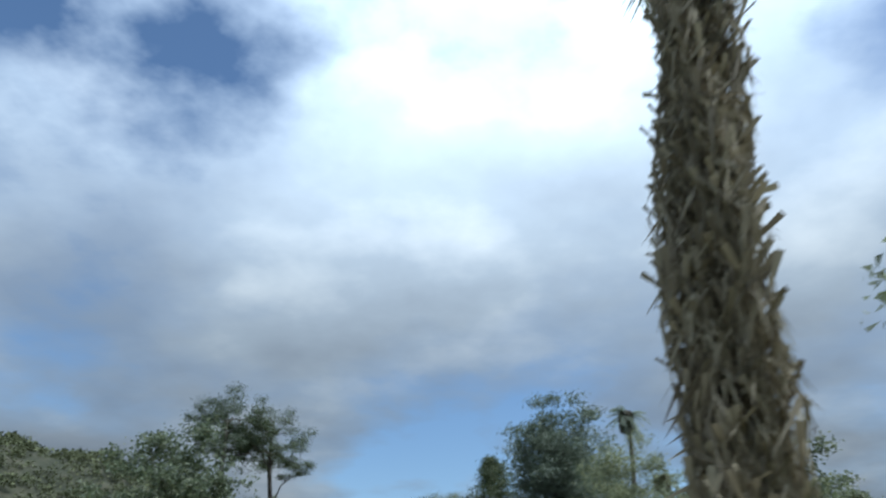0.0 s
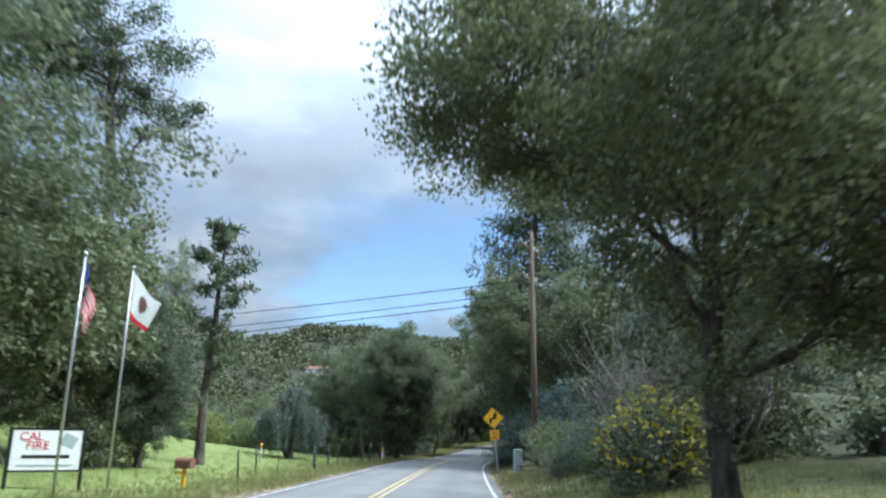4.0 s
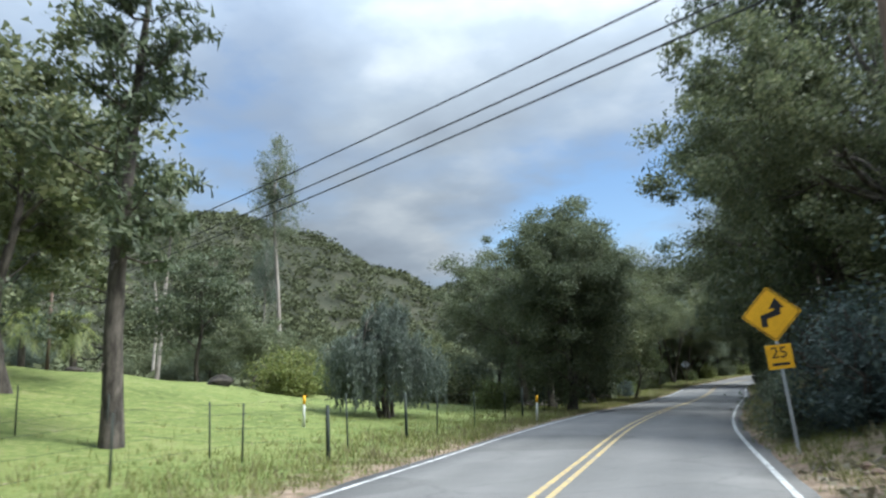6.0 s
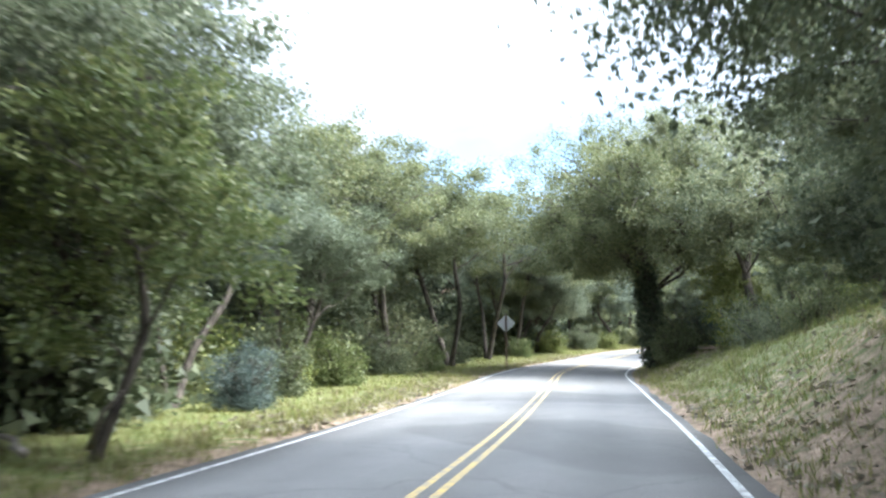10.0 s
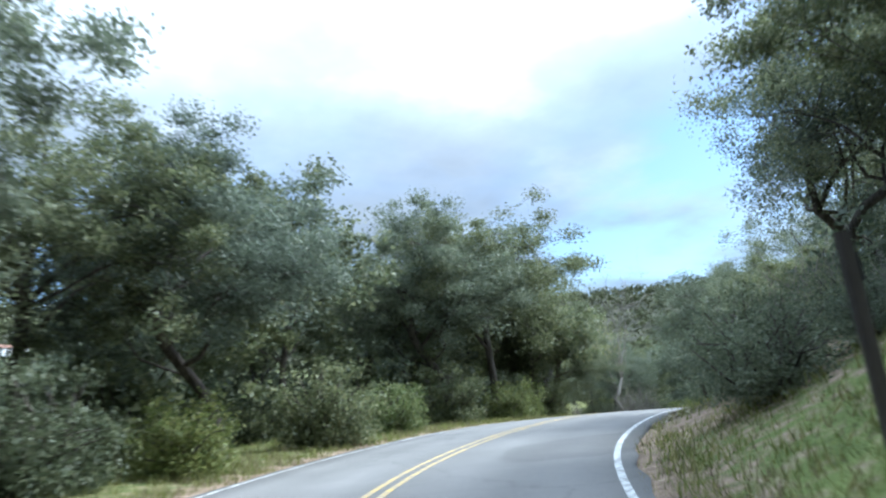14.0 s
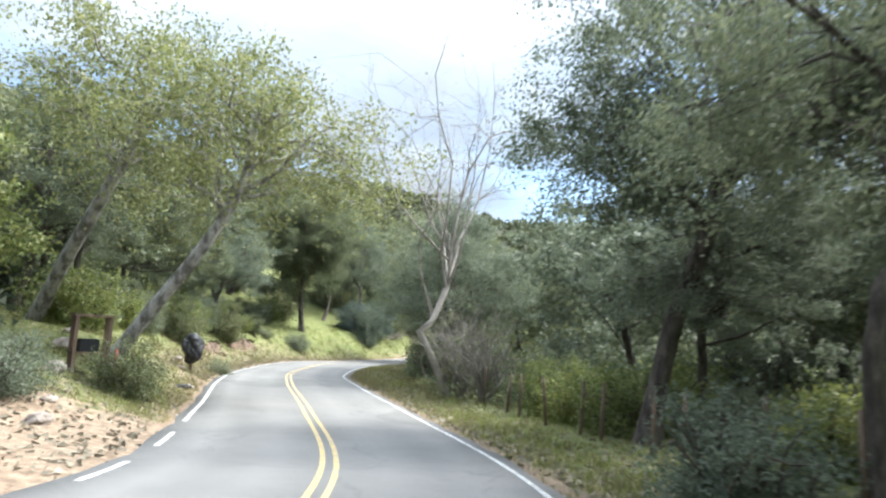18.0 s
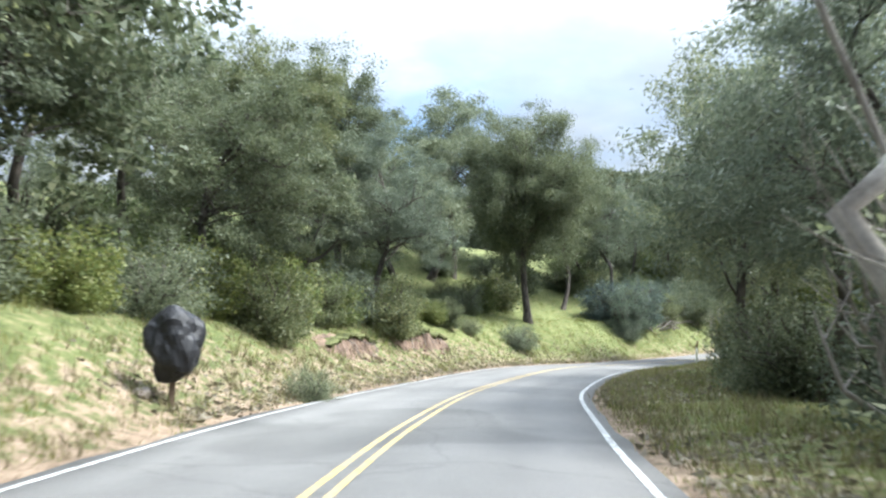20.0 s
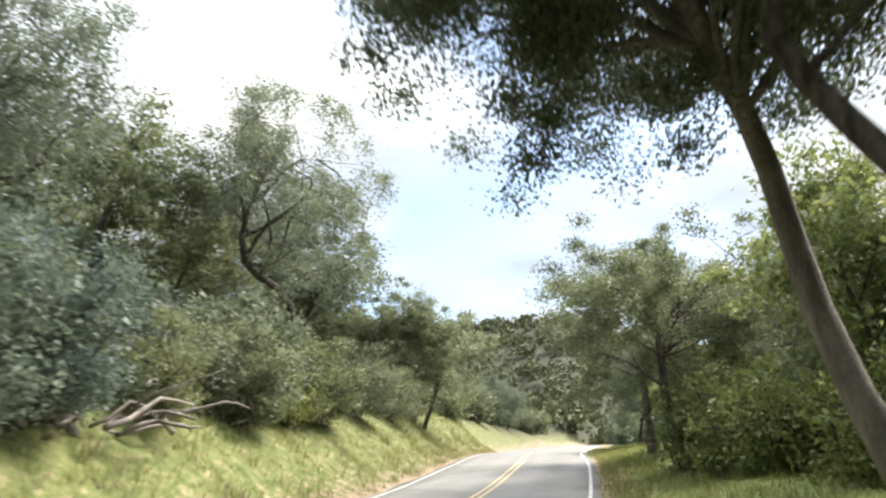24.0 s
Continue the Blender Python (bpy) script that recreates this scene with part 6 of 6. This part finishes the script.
def fallen_wood(x, y, turn, seed, n, label, length=2.2, stout=1.0):
    rng = R(seed)
    s = thing("fallen_branches", pose(x, y, ground_z(x, y) + 0.05, 0, 0, turn), label, "fallen branches", "fallen wood")
    for k in range(n):
        a = rng.normal(size=3) * np.array([0.7, 0.35, 0.05]) + np.array([0, 0, 0.12])
        d = np.array([rng.normal(0.2, 1), rng.normal(0, 0.6), abs(rng.normal(0.1, 0.3))])
        b = a + d / np.linalg.norm(d) * length * rng.uniform(0.4, 1)
        r = rng.uniform(0.02, 0.07) * (stout if k % 3 == 0 else 1.0)
        part("branch", tube_mesh("branch", bent(rng, a, b, 5, 0.1, 0.06), r * np.linspace(1, 0.4, 6), GREY_BARK, 7), s)


fallen_wood(73.9, 266.2, 40, 3, 12, "tangle of dead grey logs and branches on the grassy bank", 2.8, 2.4)
fallen_wood(75.2, 267.4, 30, 5, 7, "dead grey branches lying below the shrubs")
fallen_wood(78.4, 269.4, 35, 6, 4, "long dead branch lying in the grass")
fallen_wood(-4.4, 122.0, 20, 8, 5, "pinkish broken branches beside a tree in the grass", 1.8)
fallen_wood(-8.3, 106.5, 70, 9, 4, "fallen limb lying behind the fence", 2.8)


def boulder(name, x, y, size, material, label, category, group="", seed=0, sink=0.3):
    rng = R(seed)
    bm = bmesh.new()
    bmesh.ops.create_icosphere(bm, subdivisions=3, radius=0.5)
    o = rng.uniform(0, 50, 3)
    for v in bm.verts:
        n = noise.noise(Vector(v.co) * 2.2 + Vector(o)) * 0.35 + noise.noise(Vector(v.co) * 6 + Vector(o)) * 0.1
        v.co *= 1 + n
    bmesh.ops.scale(bm, vec=size, verts=bm.verts)
    ob = new(name, from_bm(name, bm, material, False))
    ob.matrix_world = pose(x, y, ground_z(x, y) + size[2] * (0.5 - sink), 0, 0, rng.uniform(0, 360))
    return tagged(ob, label, category, group)


DARK_WOOD = two_tone("dark rotten wood", (0.02, 0.018, 0.015), (0.06, 0.05, 0.04), 4.0, 0.95, 30, 0.8)
SOIL = two_tone("brown cut soil", (0.085, 0.058, 0.042), (0.23, 0.16, 0.115), 2.2, 0.97, 22, 1.0)
boulder("stump", -24.2, 100.3, (1.3, 0.7, 0.8), DARK_WOOD, "dark rotten stump lying in the green pasture", "stump", "", 3)
boulder("stump", -30.0, 96.5, (1.0, 0.7, 0.5), DARK_WOOD, "dark lump of old wood in the pasture grass", "stump", "", 4)
for _k, (_t, _l, _s) in enumerate(((19.35, -5.2, 0.5), (19.55, -5.6, 0.35), (19.9, -6.4, 0.6), (20.2, -7.0, 0.8), (20.35, -7.4, 0.5), (18.95, -5.0, 0.3), (21.05, -4.6, 0.4), (21.25, -5.1, 0.5), (18.2, -9.0, 0.6), (18.5, -9.6, 0.8))):
    _x, _y, _z = beside(_t, _l)
    boulder("rock", _x, _y, (_s, _s * 0.8, _s * 0.6), ROCK, "grey-brown rock at the foot of the bank", "rock", "rocks by the road", 20 + _k)


for _k, (_dx, _dy, _s) in enumerate(((0, 0, 0.34), (0.8, 0.5, 0.26), (-0.7, 0.4, 0.3), (1.5, 0.1, 0.22), (-1.5, -0.1, 0.36), (0.3, 1.1, 0.42))):
    boulder("concrete_lump", -6.6 + _dx, 121.0 + _dy, (_s, _s * 0.8, _s * 0.6), PALE_RUBBLE, "pale lump of broken concrete in the grass behind the fence", "rubble", "rubble behind the fence", 50 + _k, 0.42)


def white_post(x, y, h):
    s = thing("white_post", pose(x, y, ground_z(x, y)), "slim white post standing in the far pasture", "post", "white posts")
    box("shaft", (0.14, 0.14, h), WHITE_PAINT, s, (0, 0, h / 2 - 0.2), 0.01)
    box("cap", (0.2, 0.2, 0.08), WHITE_PAINT, s, (0, 0, h - 0.18), 0.01)


def garden_bench(x, y, turn):
    s = thing("garden_bench", pose(x, y, ground_z(x, y), 0, 0, turn), "white garden bench standing on the far pasture", "bench")
    for k in (-0.75, 0.75):
        box("leg", (0.08, 0.5, 0.5), WHITE_PAINT, s, (k, 0, 0.2), 0.01)
    for k in range(3):
        box("seat_slat", (1.8, 0.13, 0.04), WHITE_PAINT, s, (0, -0.17 + 0.16 * k, 0.47), 0.008)
    for k in range(2):
        box("back_slat", (1.8, 0.03, 0.14), WHITE_PAINT, s, (0, 0.25, 0.65 + 0.2 * k), 0.008)


for _x, _y, _h in ((-43.4, 107.6, 1.3), (-41.2, 108.4, 1.6), (-46.0, 106.5, 1.2)):
    white_post(_x, _y, _h)
garden_bench(-44.2, 106.6, 25)


def cut_bank(t0, t1, lateral, height, seed, label):
    """A broken face of bare soil under a grassy lip."""
    n, m = 60, 18
    v, f = [], []
    o = Vector((seed * 7.3, seed * 3.1, 0))
    side = 1 if lateral > 0 else -1
    for i in range(n + 1):
        t = t0 + (t1 - t0) * i / n
        fade = max(math.sin(math.pi * i / n), 0.0) ** 0.6
        q = (t - TAU0) / STEP
        k = int(q)
        p = LINE[k] + (LINE[k + 1] - LINE[k]) * (q - k)
        rt = RIGHT[k] + (RIGHT[k + 1] - RIGHT[k]) * (q - k)
        for j in range(m + 1):
            u = j / m
            x, y = p[0] + rt[0] * (lateral + side * 1.5 * u), p[1] + rt[1] * (lateral + side * 1.5 * u)
            g = land([x], [y])[0][0]
            rough = noise.noise(Vector((x, y, 0)) * 1.1 + o) * 0.7 + noise.noise(Vector((x, y, u)) * 3.3 + o) * 0.55 + noise.noise(Vector((x, y, u)) * 9 + o) * 0.3
            face = smooth01(np.array([(u - 0.25 + 0.18 * rough) / 0.25]))[0] * (1 - 0.9 * smooth01(np.array([(u - 0.45) / 0.55]))[0])
            z = g - 0.06 + fade * (height * face + 0.16 * rough + 0.05) - (0.12 if j in (0, m) else 0)
            v.append((x, y, z))
    for i in range(n):
        for j in range(m):
            a = i * (m + 1) + j
            f.append((a, a + m + 1, a + m + 2, a + 1))
    bank = tagged(new("soil_bank", mesh_of("soil_bank", v, f, SOIL, False)), label, "soil bank", "soil banks")
    # the turf hangs over the face, roots and clods show below it
    rng = R(60 + seed)
    lv, lf = [], []
    for i in range(3, n - 2):
        base = np.array(v[i * (m + 1) + 8])
        back = np.array(v[i * (m + 1) + 13])
        out = (base - back) * (0.25 + 0.35 * noise.noise(Vector((i * 0.33, seed, 0))) + 0.1 * rng.normal())
        z = max(base[2], back[2]) + 0.06
        z += 0.07 * noise.noise(Vector((i * 0.5, seed, 3))) + 0.025 * rng.normal() - 0.1 * (1 - math.sin(math.pi * i / n))
        for p3, dz in ((base + out, -0.05), (base + out * 0.8, -0.11 - 0.04 * rng.random()), (back, -0.2), (back - out * 0.3, -0.03)):
            lv.append((p3[0], p3[1], z + dz))
    for i in range(n - 6):
        for j in range(4):
            a, c = i * 4 + j, i * 4 + (j + 1) % 4
            lf.append((a, c, c + 4, a + 4))
    part("turf_lip", mesh_of("turf_lip", lv, lf, TURF), bank, "overhanging lip of grassy turf")
    for k in range(7):
        i = int(rng.integers(6, n - 6))
        q = np.array(v[i * (m + 1) + int(rng.integers(1, 5))])
        bm = bmesh.new()
        bmesh.ops.create_icosphere(bm, subdivisions=2, radius=0.5)
        for w in bm.verts:
            w.co *= 1 + 0.4 * noise.noise(w.co * 2.5 + Vector((k, seed, 0)))
        d = rng.uniform(0.1, 0.26)
        bmesh.ops.scale(bm, vec=(d, d * 0.9, d * 0.7), verts=bm.verts)
        part("clod", from_bm("clod", bm, SOIL), bank, "", pose(q[0], q[1], q[2] + d * 0.2, 0, 0, 40 * k))
    for k in range(5):
        i = int(rng.integers(8, n - 8))
        q = np.array(v[i * (m + 1) + 8]) + np.array([0, 0, 0.02])
        e = np.array(v[i * (m + 1) + 2]) + rng.normal(0, 0.12, 3)
        part("root", tube_mesh("root", bent(rng, q, e, 6, 0.12, 0.08), np.linspace(0.022, 0.006, 7), GREY_BARK, 6), bank, "bare hanging root")


TURF = two_tone("turf", (0.07, 0.075, 0.03), (0.16, 0.17, 0.065), 5.0, 0.95, 40, 0.9)
cut_bank(22.0, 22.35, -4.9, 0.5, 1, "eroded red-brown soil face in the grassy roadside bank")
cut_bank(22.5, 22.9, -4.8, 0.6, 5, "dark eroded overhang of soil below shrubs on the bank")
cut_bank(6.72, 7.1, 4.0, 0.4, 6, "mound of bare reddish soil beside the utility box")
cut_bank(12.75, 13.5, 5.7, 0.35, 3, "crumbling soil and leaf litter at the foot of the bank")
cut_bank(8.9, 9.9, 5.6, 0.4, 4, "bare soil bank beside the road under an oak")


def litter():
    """Fallen leaves and twigs in drifts along the edges."""
    rng = R(17)
    spans = [(12.2, 14.0, 1, 2.2), (15.5, 18.0, 1, 1.3), (18.0, 21.0, 1, 1.6), (21.0, 24.5, -1, 1.0), (6.0, 7.2, 1, 1.8), (19.0, 20.4, -1, 2.4), (8.8, 11.5, 1, 1.5), (21.5, 24, 1, 1.5), (11, 14.5, -1, 1.2)]
    pts = []
    for a, b, side, wide in spans:
        n = int((b - a) * (1500 if a >= 20 else 900))
        t = rng.uniform(a, b, n)
        k = ((t - TAU0) / STEP).astype(int)
        l = side * (EDGE + 0.05 + np.abs(rng.normal(0, wide, n)))
        along = rng.uniform(-0.6, 0.6, (n, 1)) * np.stack([-RIGHT[k, 1], RIGHT[k, 0]], 1)
        xy = LINE[k, :2] + RIGHT[k] * l[:, None] + along
        z = land(xy[:, 0], xy[:, 1])[0]
        pts.append(np.column_stack([xy, z + 0.02]))
    pts = np.concatenate(pts)
    v, f = leaf_quads(rng, pts, 0.13, 0.6, 0.85)
    tagged(new("leaf_litter", quick_mesh("leaf_litter", v, f, DRY_LEAF)), "brown fallen leaves drifted along the road edge", "leaf litter", kind="stuff")


litter()


# ============ palms and the gateway at the start ============
def palm(x, y, height, seed, label, skirt=0.0, fronds=34, reach=2.2, lean=0.05, leaves=PALE_LEAF):
    rng = R(seed)
    s = thing("palm_tree", pose(x, y, ground_z(x, y)), label, "palm tree", "palms")
    line = bent(rng, np.array([0, 0, -0.3]), np.array([lean * height, 0.1, height]), 8, 0, 0.01)
    v, f = tube(line, np.linspace(0.3, 0.2, 9), 10)
    part("trunk", quick_mesh("trunk", v, f, BARK, True), s)
    vs, fs, off = [], [], 0
    for k in range(fronds):
        th, up = rng.uniform(0, 6.283), rng.uniform(-0.9, 1.2)
        d = np.array([math.cos(th), math.sin(th), 0])
        side = np.array([-d[1], d[0], 0])
        stem = []
        for i in range(9):
            u = i / 8
            stem.append(line[-1] + d * reach * u * math.cos(up * 0.8) + np.array([0, 0, reach * (u * math.sin(up) - 0.55 * u * u)]))
        stem = np.array(stem)
        for i in range(2, 9):
            for sg in (-1, 1):
                for j in range(2):
                    c = stem[i] * (1 - j * 0.5) + stem[i - 1] * j * 0.5
                    ln = 0.62 * math.sin(math.pi * (0.15 + 0.8 * (i - j * .5) / 9)) + 0.12
                    tip = c + side * sg * ln * 0.75 + (stem[i] - stem[i - 1]) * 1.2 - np.array([0, 0, ln * 0.35])
                    w = (stem[i] - stem[i - 1]) * 0.16
                    vs += [c - w, c + w, tip]
                    fs.append((off, off + 1, off + 2))
                    off += 3
    part("crown", quick_mesh("crown", np.array(vs), np.array(fs), leaves), s)
    if skirt:
        n = 9500
        z = height - rng.uniform(0, 1, n) * skirt
        th = rng.uniform(0, 6.283, n)
        r = rng.uniform(0.28, 0.72, n) * (0.75 + 0.25 * np.sin(th * 3 + z))
        c = np.column_stack([r * np.cos(th) + lean * z, r * np.sin(th), z])
        lv, lf = leaf_quads(rng, c, 0.7, 0.09, 0.2, 2.6)
        part("skirt", quick_mesh("skirt", lv, lf, DRY_LEAF), s, "shaggy skirt of dead brown fronds")


palm(2.72, 7.9, 14.5, 1, "old fan palm with a shaggy skirt of dead fronds", 14.0, lean=0.085)
palm(16.0, 72.9, 19.0, 2, "tall fan palm behind the oak", 1.5)
palm(18.5, 70.5, 12.0, 3, "shorter fan palm beside a taller one", 1.0)
palm(10.9, 57.0, 7.8, 4, "slim palm rising above the garden trees", 0.8)


palm(3.8, 41.0, 5.0, 7, "small dark fan palm behind the gateway", 0.6, 30, 1.3)
palm(-45.4, 109.0, 5.0, 5, "low feathery palm beside the pasture", 0.0, 34, 2.0, 0.03, BRIGHT_LEAF)
palm(-42.6, 110.6, 5.4, 6, "feathery palm with a pale trunk in the far pasture", 0.0, 34, 2.0, 0.03, BRIGHT_LEAF)


def gateway(x, y, turn):
    s = thing("garden_gateway", pose(x, y, ground_z(x, y), 0, 0, turn), "tall white-painted timber gateway with a top beam", "gateway")
    box("post", (0.13, 0.13, 4.6), WHITE_PAINT, s, (-1.37, 0, 2.05), 0.012)
    post = box("post", (0.24, 0.24, 4.5), WHITE_PAINT, s, (1.37, 0, 2.0), 0.015)
    box("post_cap", (0.32, 0.32, 0.06), WHITE_PAINT, post, (0, 0, 2.27), 0.01)
    for k in (-1, 1):
        box("beam", (0.9, 0.11, 0.2), WHITE_PAINT, s, (k * 0.8, 0, 4.0), 0.012)
    box("beam", (0.76, 0.1, 0.19), GREY_GREEN, s, (0.02, 0, 4.0), 0.012, "faded green middle of the beam")
    box("hanging_board", (0.5, 0.03, 0.4), WHITE_PAINT, s, (0.72, 0, 3.55), 0.01, "pale blank board under the beam")
    for k in (0.55, 0.9):
        box("hanger", (0.02, 0.02, 0.3), STEEL, s, (k, 0, 3.82), 0.003)


gateway(0.69, 32.76, -11)


# ============ far things on the hills ============
def far_house(x, y, w, d, h, turn, label):
    s = thing("house", pose(x, y, ground_z(x, y), 0, 0, turn), label, "house", "far houses")
    box("wall", (w, d, h), WHITE_PAINT, s, (0, 0, h / 2 - 0.3), 0.02)
    rise = h * 0.45
    v = [(-w / 2 - .4, -d / 2 - .4, h - .35), (w / 2 + .4, -d / 2 - .4, h - .35), (w / 2 + .4, d / 2 + .4, h - .35), (-w / 2 - .4, d / 2 + .4, h - .35), (-w / 2 - .4, 0, h + rise), (w / 2 + .4, 0, h + rise)]
    part("roof", mesh_of("roof", v, [(0, 1, 5, 4), (2, 3, 4, 5), (0, 4, 3), (1, 2, 5), (3, 2, 1, 0)], BROWN), s, "brown pitched roof")
    for k in (-0.3, 0, 0.3):
        win = box("window", (1.2, 0.06, 1.1), BLACK_PLASTIC, s, (k * w, -d / 2 - 0.02, h * 0.55), 0.01)
        box("sill", (1.4, 0.12, 0.08), WHITE_PAINT, win, (0, -0.03, -0.6), 0.01)


far_house(-64, 470, 16, 9, 4, 10, "pale far house among trees on the hillside")
far_house(-20, 520, 14, 8, 4, -15, "small white house high on the far hill")
far_house(-36, 560, 12, 8, 4, 30, "far white house near the ridge")


def hill_mast(x, y, h):
    s = thing("mast", pose(x, y, ground_z(x, y)), "slim dark mast standing on the far ridge", "mast")
    part("shaft", tube_mesh("shaft", [(0, 0, -1), (0, 0, h)], [0.9, 0.6], POLE_WOOD, 8), s)
    box("head", (3.4, 3.4, 5), POLE_WOOD, s, (0, 0, h - 1), 0.4, "wider head of antennas")


hill_mast(-166, 519, 15)


# ivy round the old oak's trunk
def ivy(x, y):
    rng = R(23)
    s = thing("ivy", pose(x, y, ground_z(x, y)), "dark ivy wrapped thickly round an oak trunk", "ivy")
    line0 = IVY_LINE * (12.6 / 12)
    n = 4200
    z = rng.uniform(0, 1, n) ** 0.9 * 5.4
    th = rng.uniform(0, 6.283, n)
    r = (0.40 + 0.16 * np.sin(th * 2 + z * 1.3) ** 2 + 0.12 * rng.normal(size=n)) * (1.2 - 0.06 * z)
    mx, my = np.interp(z, line0[:, 2], line0[:, 0]), np.interp(z, line0[:, 2], line0[:, 1])
    c = np.column_stack([mx + r * np.cos(th), my + r * np.sin(th), z])
    v, f = leaf_quads(rng, c, 0.17, 0.75, 0.2, 0.4)
    part("leaves", quick_mesh("leaves", v, f, OAK_LEAF), s)
    for k in range(6):
        a = k * 1.05
        zs = np.linspace(-0.1, 5.0, 7)
        line = np.column_stack([np.interp(zs, line0[:, 2], line0[:, 0]) + 0.36 * np.cos(a + zs * 0.15), np.interp(zs, line0[:, 2], line0[:, 1]) + 0.36 * np.sin(a + zs * 0.15), zs])
        part("stem", quick_mesh("stem", *tube(line, [0.04] * 7, 5), BARK, True), s)


ivy(10.6, 150.4)


def broom_flowers(x, y, height, seed):
    rng = R(seed)
    s = thing("broom_flowers", pose(x, y, ground_z(x, y)), "yellow broom flowers over a green shrub", "flowers", "broom flowers")
    d = rng.normal(size=(420, 3))
    d /= np.linalg.norm(d, axis=1)[:, None]
    c = d * np.array([0.95, 0.95, 0.75]) * rng.uniform(0.75, 1.1, (420, 1)) * height * 0.62 + np.array([0, 0, height * 0.5])
    c = c[c[:, 2] > 0.2]
    part("blossom", quick_mesh("blossom", *leaf_quads(rng, c, 0.11, 0.9), YELLOW_LEAF), s)


broom_flowers(0.7, 59.6, 2.0, 31)
broom_flowers(1.4, 61.2, 2.2, 32)
